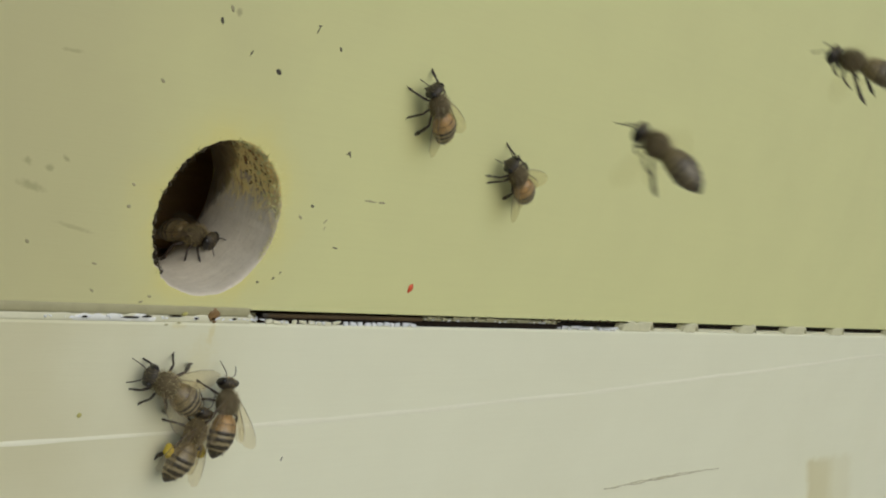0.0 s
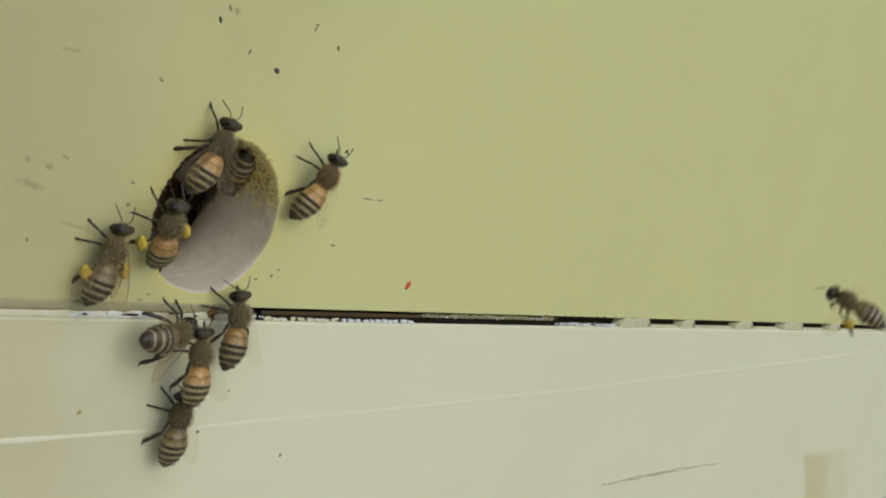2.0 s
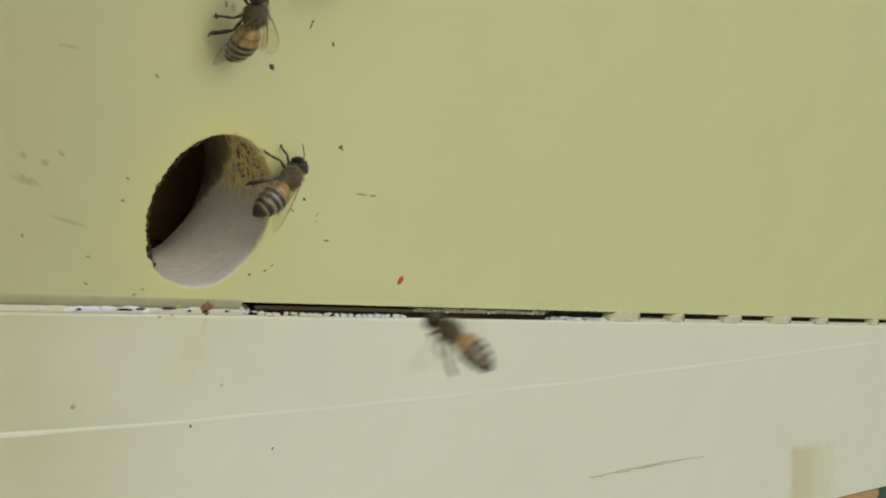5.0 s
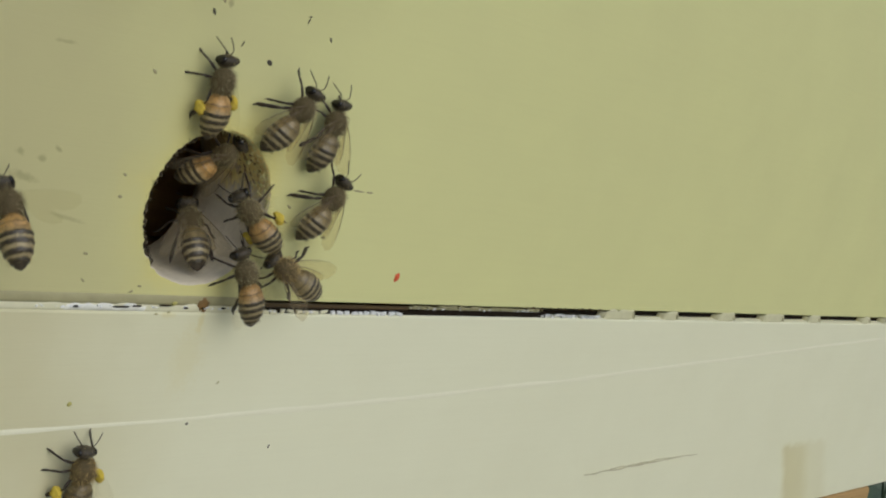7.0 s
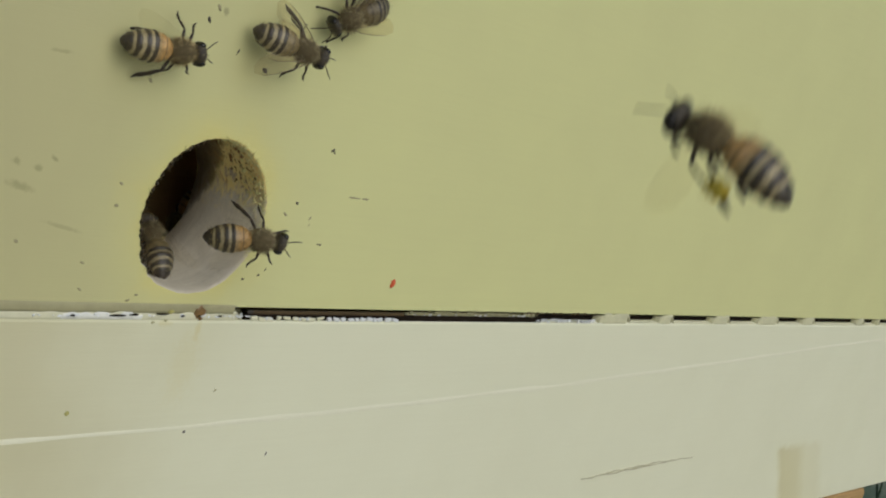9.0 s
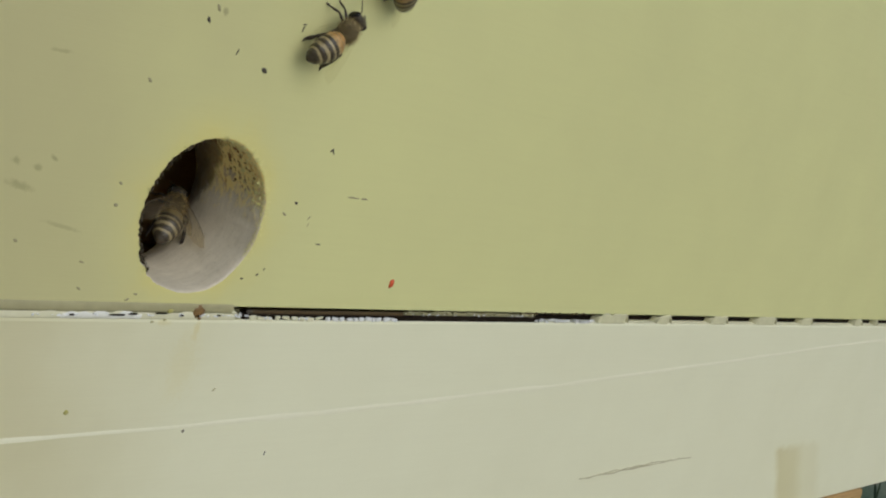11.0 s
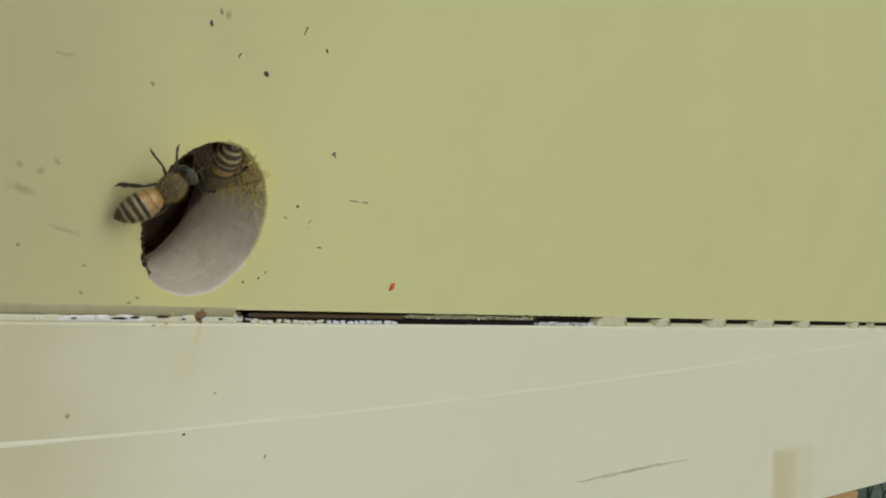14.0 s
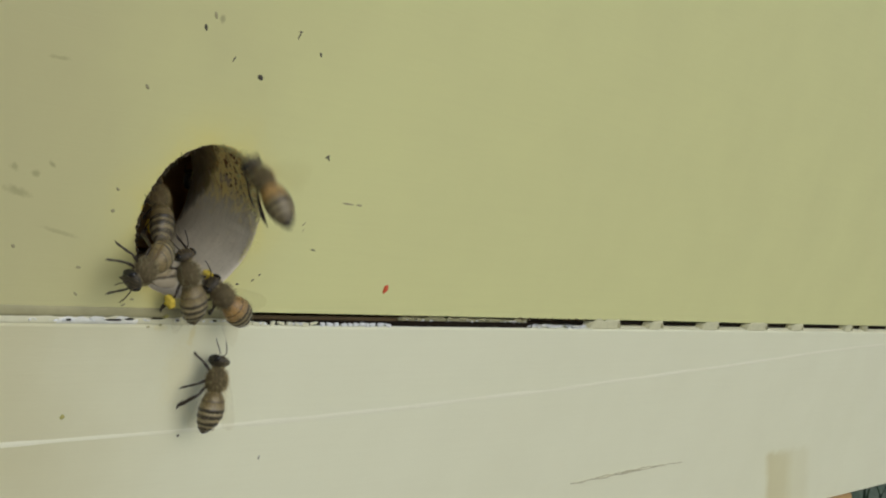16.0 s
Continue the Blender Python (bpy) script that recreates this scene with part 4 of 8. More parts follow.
def motions():
    walk(bees[0], [(0, pose(0.0395, 0.0000, 0.4751, -93, -49, -176)), (0.1, pose(0.0307, -0.0017, 0.4772, -99, -33, -164)), (0.2, pose(0.0244, -0.0019, 0.4782, -97, -26, -164)), (0.3, pose(0.0183, -0.0017, 0.4778, -95, -21, -166)), (0.4, pose(0.0109, -0.0015, 0.4779, -93, -16, -168)), (0.5, pose(0.0075, 0.0004, 0.4757, -90, -18, 179)), (0.6, pose(-0.0018, -0.0019, 0.4734, -86, 15, -165)), (0.7, pose(-0.0065, -0.0027, 0.4683, -77, 32, -156)), (0.8, pose(-0.0037, 0.0011, 0.4640, 161, 81, 71)), (0.9, pose(-0.0000, 0.0055, 0.4604, 155, 48, 54)), (1, pose(0.0044, 0.0098, 0.4568, -167, 45, 81)), (1.2, pose(0.0142, 0.0202, 0.4532, -126, 29, 76)), (1.5, pose(0.0299, 0.0361, 0.4441, -79, 3, 75)), (4.3, pose(0.0268, 0.0323, 0.4428, -33, -38, 44)), (4.45, pose(0.0160, 0.0172, 0.4484, 2, -74, 50)), (4.6, pose(0.0052, 0.0022, 0.4540, 170, -66, -80)), (4.9, pose(0.0083, -0.0004, 0.4563, 80, -40, 16)), (5.2, pose(0.0128, -0.0002, 0.4618, 78, -51, 15)), (5.6, pose(0.0123, -0.0024, 0.4753, -136, -66, -131)), (5.9, pose(0.0105, -0.0026, 0.4870, -126, -60, -140)), (6.2, pose(0.0084, -0.0027, 0.4995, -120, -53, -144)), (16, pose(0.0070, -0.0027, 0.5136, -113, -45, -149))])
    stride(bees[0], 4.6, 6.2)
    walk(bees[1], [(0, pose(0.0683, 0.0001, 0.4653, -92, -36, -177)), (0.1, pose(0.0587, -0.0002, 0.4678, -93, -34, -175)), (0.2, pose(0.0531, -0.0006, 0.4690, -94, -33, -172)), (0.3, pose(0.0484, -0.0006, 0.4715, -95, -36, -172)), (0.4, pose(0.0437, -0.0008, 0.4755, -96, -37, -170)), (0.5, pose(0.0429, 0.0000, 0.4789, -92, -43, -176)), (0.6, pose(0.0346, -0.0012, 0.4818, -98, -36, -167)), (0.7, pose(0.0288, -0.0015, 0.4838, -99, -36, -165)), (0.8, pose(0.0234, -0.0017, 0.4854, -99, -35, -164)), (0.9, pose(0.0187, -0.0012, 0.4868, -98, -37, -167)), (1, pose(0.0156, -0.0010, 0.4894, -97, -37, -168)), (1.1, pose(0.0098, -0.0015, 0.4909, -100, -40, -164)), (1.3, pose(0.0033, -0.0026, 0.4964, -104, -34, -157)), (3.7, pose(0.0075, -0.0027, 0.4995, -110, -42, -152)), (4, pose(0.0109, -0.0028, 0.4974, -116, -47, -147)), (4.2, pose(0.0085, -0.0028, 0.4930, -126, -57, -139)), (4.6, pose(0.0083, -0.0028, 0.4971, -121, -52, -142)), (16, pose(0.0086, -0.0027, 0.5045, -108, -40, -153))])
    stride(bees[1], 0.0, 1.3)
    walk(bees[2], [(0, pose(0.0284, -0.0533, 0.4778, -33, -24, 103)), (0.1, pose(0.0471, -0.0208, 0.4763, -32, -20, 105)), (0.2, pose(0.0271, -0.0241, 0.4482, -33, -25, 103)), (0.3, pose(-0.0107, -0.0455, 0.4412, -33, -28, 101)), (0.4, pose(-0.0183, -0.0456, 0.4358, -32, -14, 106)), (0.5, pose(-0.0289, -0.0438, 0.4308, -33, -21, 104)), (0.6, pose(-0.0008, -0.0038, 0.4391, -32, -20, 105)), (0.7, pose(-0.0071, -0.0001, 0.4453, -37, -37, 166)), (0.8, pose(0.0023, 0.0124, 0.4461, -54, -31, 133)), (1, pose(0.0141, 0.0245, 0.4467, -72, -14, 98)), (1.25, pose(0.0177, 0.1053, 0.4403, -37, -1, 113)), (1.5, pose(0.0214, 0.1861, 0.4338, 0, -0, 133)), (16, pose(0.0214, 0.1861, 0.4338, 0, -0, 133))])
    flap(bees[2], [(0.0, 0.63)], 0.1)
    walk(bees[3], [(0, pose(0.0104, 0.0135, 0.4402, 27, -8, -81)), (0.5, pose(0.0114, 0.0135, 0.4415, 27, -10, -80)), (1, pose(0.0126, 0.0230, 0.4459, -75, -23, 124)), (1.3, pose(0.0186, 0.0296, 0.4449, -75, -6, 107)), (1.55, pose(0.0749, 0.1180, 0.4394, -36, -18, 64)), (1.8, pose(0.1312, 0.2064, 0.4338, 0, -0, 24)), (16, pose(0.1312, 0.2064, 0.4338, 0, -0, 24))])
    walk(bees[4], [(0, pose(0.0724, -0.0587, 0.4985, -31, -8, 108)), (0.1, pose(0.1118, -0.0263, 0.5103, -31, -10, 107)), (0.2, pose(0.1477, -0.0194, 0.5121, -33, -23, 104)), (0.3, pose(0.1166, -0.0512, 0.5075, -31, -11, 107)), (0.7, pose(-0.1268, -0.3001, 0.4717, -31, -11, 107)), (16, pose(-0.1168, -0.3101, 0.4817, -31, -11, 107))])
    flap(bees[4], [(0.0, 0.33)], 0.18)
    walk(bees[5], [(0, pose(-0.0049, -0.0001, 0.4238, -86, -24, 171)), (0.2, pose(-0.0075, -0.0017, 0.4245, -89, 4, -167)), (0.5, pose(-0.0075, -0.0017, 0.4236, -77, 44, -161)), (0.8, pose(-0.0076, -0.0017, 0.4243, -76, 46, -160)), (1, pose(-0.0037, -0.0000, 0.4246, -132, 80, 138)), (1.3, pose(-0.0045, -0.0010, 0.4255, 171, 71, 81)), (1.4, pose(-0.0031, -0.0004, 0.4258, -106, 49, 163)), (1.5, pose(-0.0017, 0.0003, 0.4262, -90, 9, 177)), (1.6, pose(-0.0041, -0.0013, 0.4285, -103, -33, -167)), (1.7, pose(-0.0065, -0.0030, 0.4308, -154, -63, -113)), (1.85, pose(-0.0066, -0.0020, 0.4313, 103, -55, -4)), (2, pose(-0.0067, -0.0010, 0.4319, 87, -9, 20)), (2.1, pose(-0.0061, -0.0020, 0.4306, 103, -58, -3)), (2.2, pose(-0.0055, -0.0029, 0.4293, -141, -61, -125)), (2.3, pose(-0.0059, -0.0019, 0.4279, -92, -6, -165)), (2.5, pose(-0.0002, -0.0011, 0.4282, -78, -35, 159)), (2.7, pose(0.0027, -0.0005, 0.4265, -84, -26, 167)), (3, pose(0.0061, 0.0003, 0.4247, -89, -29, 177)), (3.2, pose(0.0027, -0.0006, 0.4227, -90, -0, -173)), (3.5, pose(-0.0011, -0.0000, 0.4171, -94, 31, 173)), (3.6, pose(-0.0058, 0.0005, 0.4144, -90, 28, 180)), (3.7, pose(-0.0124, -0.0019, 0.4113, -85, 19, -164)), (3.75, pose(-0.0128, -0.0015, 0.4107, -101, 58, 175)), (3.8, pose(-0.0133, -0.0010, 0.4100, 159, 68, 70)), (4, pose(-0.0092, -0.0007, 0.4010, 141, 71, 53)), (4.2, pose(-0.0049, -0.0003, 0.3902, 124, 72, 35)), (16, pose(0.0097, 0.0003, 0.3737, 100, 75, 10))])
    stride(bees[5], 0.0, 4.2)
    walk(bees[6], [(0, pose(0.0034, -0.0000, 0.4154, 75, -68, 16)), (0.2, pose(0.0014, -0.0004, 0.4155, 24, -79, 66)), (0.5, pose(0.0006, -0.0005, 0.4143, -68, -61, 156)), (0.7, pose(-0.0061, 0.0003, 0.4166, -94, -71, -176)), (0.8, pose(-0.0084, 0.0003, 0.4176, -93, -68, -177)), (1, pose(-0.0110, -0.0002, 0.4188, -67, -68, 156)), (1.2, pose(-0.0174, -0.0010, 0.4260, -122, -73, -147)), (1.3, pose(-0.0181, -0.0012, 0.4288, -128, -73, -141)), (1.4, pose(-0.0181, -0.0024, 0.4334, -141, -68, -127)), (1.5, pose(-0.0153, -0.0003, 0.4335, 42, -78, 48)), (1.7, pose(-0.0184, -0.0008, 0.4368, -137, -79, -132)), (1.8, pose(-0.0208, -0.0015, 0.4403, -140, -74, -129)), (2, pose(-0.0210, 0.0003, 0.4443, 79, -77, 12)), (2.2, pose(-0.0247, -0.0010, 0.4493, 65, -49, 32)), (2.3, pose(-0.0228, -0.0010, 0.4531, 67, -46, 31)), (2.4, pose(-0.0199, -0.0010, 0.4563, 75, -38, 24)), (2.5, pose(-0.0153, -0.0004, 0.4591, 98, -59, -10)), (2.7, pose(-0.0151, -0.0007, 0.4638, 78, -39, 19)), (2.8, pose(-0.0122, -0.0008, 0.4682, 77, -38, 21)), (2.9, pose(-0.0113, -0.0003, 0.4689, 83, -34, 13)), (3, pose(-0.0078, -0.0010, 0.4702, 95, -30, -10)), (3.2, pose(0.0029, 0.0005, 0.4692, 90, -12, 0)), (3.3, pose(0.0101, 0.0003, 0.4688, 90, -6, -1)), (3.4, pose(0.0169, -0.0000, 0.4665, 93, 22, 7)), (3.5, pose(0.0186, 0.0005, 0.4628, 90, 14, 0)), (3.6, pose(0.0189, 0.0003, 0.4594, 93, 51, 4)), (3.7, pose(0.0159, -0.0010, 0.4559, 126, 60, 41)), (3.8, pose(0.0152, -0.0004, 0.4483, -83, 52, -172)), (3.9, pose(0.0119, 0.0004, 0.4473, -91, 39, 178)), (4, pose(0.0056, -0.0009, 0.4454, -98, 26, 161)), (4.1, pose(0.0055, 0.0016, 0.4439, -93, 20, 170)), (4.2, pose(0.0081, 0.0055, 0.4440, -62, 6, 104)), (4.4, pose(0.0177, 0.0195, 0.4429, -69, 5, 79)), (4.9, pose(-0.0460, 0.2594, 0.4338, 0, -0, 93)), (16, pose(-0.0460, 0.2594, 0.4338, 0, -0, 93))])
    stride(bees[6], 0.0, 4.1)
    walk(bees[7], [(0, pose(0.0077, -0.0011, 0.4199, 5, -73, 85)), (0.1, pose(0.0100, 0.0004, 0.4182, -68, -87, 158)), (0.2, pose(0.0059, -0.0006, 0.4225, -11, -77, 100)), (0.3, pose(0.0039, -0.0002, 0.4276, -46, -77, 135)), (0.4, pose(0.0027, -0.0002, 0.4317, -29, -80, 118)), (0.5, pose(0.0006, -0.0009, 0.4354, -7, -74, 97)), (0.6, pose(-0.0017, -0.0001, 0.4398, -68, -70, 157)), (0.7, pose(-0.0014, 0.0023, 0.4421, -59, -60, 146)), (0.8, pose(0.0010, 0.0071, 0.4411, -3, -33, 88)), (1, pose(0.0050, 0.0113, 0.4380, -14, -15, 81)), (1.2, pose(0.0107, 0.0194, 0.4399, -38, -15, 84)), (1.4, pose(0.0198, 0.0315, 0.4401, -59, -15, 91)), (1.65, pose(0.0201, 0.1652, 0.4369, -32, 3, 128)), (1.9, pose(0.0203, 0.2989, 0.4338, 0, -0, 169)), (16, pose(0.0203, 0.2989, 0.4338, 0, -0, 169))])
    stride(bees[7], 0.0, 0.7)
    walk(bees[8], [(0, pose(0.4253, -0.1077, 0.5389, -31, -7, 108)), (0.4, pose(0.0854, -0.0800, 0.4602, -31, -7, 108)), (0.5, pose(0.0594, -0.0779, 0.4542, -31, -7, 108)), (0.6, pose(0.0623, -0.0551, 0.4461, -31, -10, 107)), (0.7, pose(0.0371, -0.0637, 0.4336, -32, -16, 105)), (0.8, pose(0.0345, -0.0094, 0.4029, -32, -18, 105)), (0.9, pose(0.0084, -0.0205, 0.4230, -34, -29, 101)), (1, pose(-0.0135, -0.0363, 0.4399, -32, -14, 106)), (1.1, pose(0.0169, -0.0054, 0.4130, -33, -21, 104)), (1.2, pose(0.0012, 0.0003, 0.4082, -84, -68, 173)), (1.3, pose(-0.0006, 0.0003, 0.4108, -96, -77, -174)), (1.4, pose(-0.0014, 0.0002, 0.4141, -64, -81, 154)), (1.5, pose(0.0000, -0.0008, 0.4150, 41, -72, 51)), (1.8, pose(-0.0000, 0.0003, 0.4181, -28, -87, 118)), (2, pose(-0.0001, 0.0002, 0.4178, 61, -82, 30)), (2.2, pose(-0.0019, 0.0001, 0.4195, -21, -85, 111)), (2.4, pose(-0.0074, -0.0007, 0.4254, -4, -76, 94)), (2.5, pose(-0.0098, -0.0011, 0.4283, -7, -73, 97)), (2.7, pose(-0.0081, 0.0000, 0.4342, -108, -81, -162)), (3, pose(-0.0072, -0.0002, 0.4396, 117, -81, -28)), (3.1, pose(-0.0064, 0.0017, 0.4423, 60, -65, 32)), (3.2, pose(-0.0036, 0.0072, 0.4414, 41, -26, 52)), (3.3, pose(-0.0008, 0.0108, 0.4413, 32, -20, 51)), (3.5, pose(0.0048, 0.0133, 0.4394, 16, -12, 40)), (3.75, pose(0.0042, 0.0133, 0.4383, -10, -17, 83)), (4, pose(0.0036, 0.0132, 0.4373, -32, -4, 124)), (4.3, pose(0.0201, 0.0289, 0.4380, -61, 2, 95)), (4.55, pose(0.1105, 0.0990, 0.4359, -29, 21, 163)), (4.8, pose(0.2009, 0.1691, 0.4338, 0, -0, -130)), (16, pose(0.2009, 0.1691, 0.4338, 0, -0, -130))])
    flap(bees[8], [(0.4, 1.13)], 0.14)
    stride(bees[8], 1.2, 3.1)
    walk(bees[9], [(0, pose(-0.1666, -0.3656, 0.5820, -31, -1, 109)), (0.7, pose(0.0433, -0.0964, 0.5047, -31, -1, 109)), (0.8, pose(0.0569, -0.0790, 0.4997, -31, -4, 108)), (0.9, pose(0.0239, -0.0509, 0.4834, -31, -6, 108)), (1, pose(0.0170, -0.0095, 0.4662, -32, -16, 106)), (1.1, pose(0.0039, -0.0036, 0.4438, -34, -30, 101)), (1.2, pose(-0.0002, 0.0004, 0.4389, -88, -56, 178)), (1.3, pose(-0.0033, 0.0003, 0.4401, -92, -53, -178)), (1.5, pose(-0.0073, -0.0008, 0.4393, -104, -61, -164)), (1.6, pose(-0.0097, -0.0017, 0.4437, -113, -59, -154)), (1.8, pose(-0.0146, -0.0028, 0.4459, -142, -64, -125)), (2, pose(-0.0142, -0.0026, 0.4509, -156, -69, -113)), (2.2, pose(-0.0145, -0.0026, 0.4550, -139, -65, -128)), (2.3, pose(-0.0149, -0.0028, 0.4575, -154, -66, -114)), (2.5, pose(-0.0068, 0.0018, 0.4567, 53, -66, 39)), (2.7, pose(-0.0076, 0.0045, 0.4572, 115, -30, 45)), (2.85, pose(-0.0007, 0.0087, 0.4563, 151, 8, 47)), (3, pose(0.0062, 0.0129, 0.4554, -161, 36, 76)), (3.3, pose(0.0191, 0.0261, 0.4482, -110, 28, 65)), (3.467, pose(0.0111, 0.0870, 0.4434, -83, -7, 37)), (3.633, pose(0.0032, 0.1478, 0.4386, -40, -20, -7)), (3.8, pose(-0.0048, 0.2087, 0.4338, 0, -0, -48)), (16, pose(-0.0048, 0.2087, 0.4338, 0, -0, -48))])
    flap(bees[9], [(0.7, 1.13)], 0.08)
    stride(bees[9], 1.2, 2.5)
    walk(bees[10], [(0, pose(-0.4032, -0.0120, 0.4224, -31, 7, 110)), (0.7, pose(-0.0555, -0.0050, 0.4571, -31, 7, 110)), (0.8, pose(-0.0460, -0.0055, 0.4581, -32, 18, 111)), (0.85, pose(-0.0428, -0.0068, 0.4588, -18, -18, 46)), (0.9, pose(-0.0396, -0.0081, 0.4594, 22, -16, -31)), (0.95, pose(-0.0349, -0.0042, 0.4608, 57, -13, -18)), (1, pose(-0.0301, -0.0004, 0.4622, 92, -17, -5)), (1.1, pose(-0.0260, 0.0002, 0.4632, 89, -13, 4)), (1.2, pose(-0.0170, 0.0003, 0.4661, 89, -14, 3)), (1.3, pose(-0.0137, 0.0004, 0.4652, 90, -4, 1)), (1.4, pose(-0.0062, 0.0005, 0.4640, 90, 4, 0)), (1.5, pose(-0.0025, 0.0001, 0.4617, 90, 9, -3)), (1.6, pose(-0.0000, 0.0022, 0.4601, 100, 36, 17)), (1.8, pose(0.0064, 0.0068, 0.4597, 174, 32, 48)), (2, pose(0.0125, 0.0106, 0.4568, -157, 35, 57)), (2.3, pose(0.0241, 0.0281, 0.4475, -102, 36, 81)), (2.55, pose(0.0655, 0.1317, 0.4407, -24, 52, -175)), (2.8, pose(0.1070, 0.2353, 0.4338, 0, -0, -118)), (16, pose(0.1070, 0.2353, 0.4338, 0, -0, -118))])
    flap(bees[10], [(0.7, 0.93)], 0.02)
    stride(bees[10], 1.0, 1.6)
    walk(bees[11], [(0, pose(-0.0308, 0.2396, 0.4338, 0, -0, -147)), (0.8, pose(-0.0308, 0.2396, 0.4338, 0, -0, -147)), (0.9667, pose(-0.0136, 0.1693, 0.4361, -19, 2, 156)), (1.133, pose(0.0035, 0.0991, 0.4384, -31, -12, 101)), (1.3, pose(0.0207, 0.0288, 0.4406, -25, -30, 43)), (1.5, pose(0.0037, 0.0131, 0.4468, 38, -50, 30)), (1.6, pose(-0.0031, 0.0082, 0.4518, -157, -83, -94)), (1.7, pose(-0.0078, 0.0024, 0.4569, -153, -67, -115)), (1.8, pose(-0.0081, 0.0012, 0.4586, -172, -74, -98)), (2, pose(-0.0062, 0.0001, 0.4624, 100, -76, -10)), (2.2, pose(-0.0041, 0.0001, 0.4650, 76, -70, 15)), (2.3, pose(-0.0037, -0.0002, 0.4670, 73, -60, 19)), (2.5, pose(-0.0022, -0.0002, 0.4700, 99, -67, -10)), (2.7, pose(-0.0023, -0.0003, 0.4736, 77, -49, 17)), (2.8, pose(-0.0028, -0.0009, 0.4753, 72, -44, 25)), (3, pose(-0.0011, -0.0004, 0.4811, 53, -70, 38)), (3.2, pose(-0.0050, -0.0027, 0.4848, -134, -63, -132)), (3.4, pose(-0.0012, -0.0010, 0.4840, 64, -52, 32)), (3.5, pose(0.0015, -0.0006, 0.4868, 77, -44, 19)), (3.7, pose(0.0040, -0.0010, 0.4929, 53, -55, 43)), (9.85, pose(0.0056, -0.0019, 0.5017, -78, -80, 175)), (16, pose(0.0073, -0.0027, 0.5104, -108, -39, -152))])
    stride(bees[11], 1.7, 3.7)
    walk(bees[12], [(0, pose(0.0404, 0.0578, 0.4338, 0, -0, -49)), (0.7, pose(0.0404, 0.0578, 0.4338, 0, -0, -49)), (1.2, pose(0.0232, 0.0252, 0.4366, -16, -1, 24)), (1.3, pose(0.0160, 0.0130, 0.4427, 37, -27, 10)), (1.4, pose(0.0088, 0.0009, 0.4489, 102, -29, -23)), (1.5, pose(0.0094, -0.0025, 0.4501, 104, -37, -22)), (1.6, pose(0.0159, -0.0002, 0.4519, 93, -38, -5)), (1.7, pose(0.0180, 0.0001, 0.4554, 93, -47, -4)), (1.8, pose(0.0177, 0.0003, 0.4576, 92, -55, -2)), (2, pose(0.0175, -0.0006, 0.4599, 106, -69, -17)), (2.1, pose(0.0167, -0.0027, 0.4648, -139, -65, -128)), (2.2, pose(0.0147, -0.0026, 0.4701, -115, -51, -149)), (2.3, pose(0.0126, -0.0026, 0.4745, -115, -51, -149)), (2.4, pose(0.0124, -0.0021, 0.4789, -114, -55, -152)), (2.434, pose(0.0134, -0.0022, 0.4793, -114, -55, -152)), (2.5, pose(0.0471, -0.0036, 0.4908, -34, -37, 97)), (2.6, pose(0.0414, -0.0315, 0.5104, -33, -24, 103)), (3, pose(-0.0172, -0.3139, 0.7086, -33, -24, 103)), (16, pose(-0.0072, -0.3239, 0.7186, -33, -24, 103))])
    flap(bees[12], [(2.5, 2.63)], 0.1)
    stride(bees[12], 1.4, 2.4)
    walk(bees[13], [(0, pose(-0.1854, -0.2265, 0.5205, -31, -11, 107)), (0.6, pose(0.1202, -0.0566, 0.5049, -31, -11, 107)), (0.7, pose(0.2037, -0.0102, 0.5007, -31, -9, 107)), (0.8, pose(0.1051, -0.0510, 0.4760, -31, -11, 107)), (0.9, pose(0.0796, -0.0625, 0.4656, -31, -7, 108)), (1, pose(0.0468, -0.0628, 0.4779, -31, -8, 108)), (1.1, pose(0.0632, -0.0506, 0.4714, -31, -9, 107)), (1.2, pose(0.0093, -0.0475, 0.4623, -31, -6, 108)), (1.3, pose(0.0013, -0.0041, 0.4566, -32, -13, 107)), (1.4, pose(0.0027, -0.0007, 0.4388, -81, -33, 163)), (1.5, pose(0.0053, -0.0011, 0.4372, -79, -33, 160)), (1.7, pose(0.0063, -0.0001, 0.4288, -74, -64, 162)), (1.8, pose(0.0078, 0.0002, 0.4289, -82, -65, 171)), (2, pose(0.0059, -0.0008, 0.4344, 4, -76, 86)), (2.2, pose(0.0019, 0.0003, 0.4405, -95, -75, -175)), (2.3, pose(0.0016, 0.0003, 0.4429, -93, -69, -176)), (2.5, pose(0.0040, 0.0025, 0.4451, -72, -56, 153)), (2.7, pose(0.0083, 0.0073, 0.4453, -43, -41, 94)), (3, pose(0.0203, 0.0253, 0.4460, -70, -24, 90)), (3.25, pose(0.0560, 0.1275, 0.4399, -25, -34, 15)), (3.5, pose(0.0918, 0.2297, 0.4338, 0, -0, -44)), (16, pose(0.0918, 0.2297, 0.4338, 0, -0, -44))])
    flap(bees[13], [(0.6, 1.33)], 0.04)
    stride(bees[13], 1.4, 2.3)
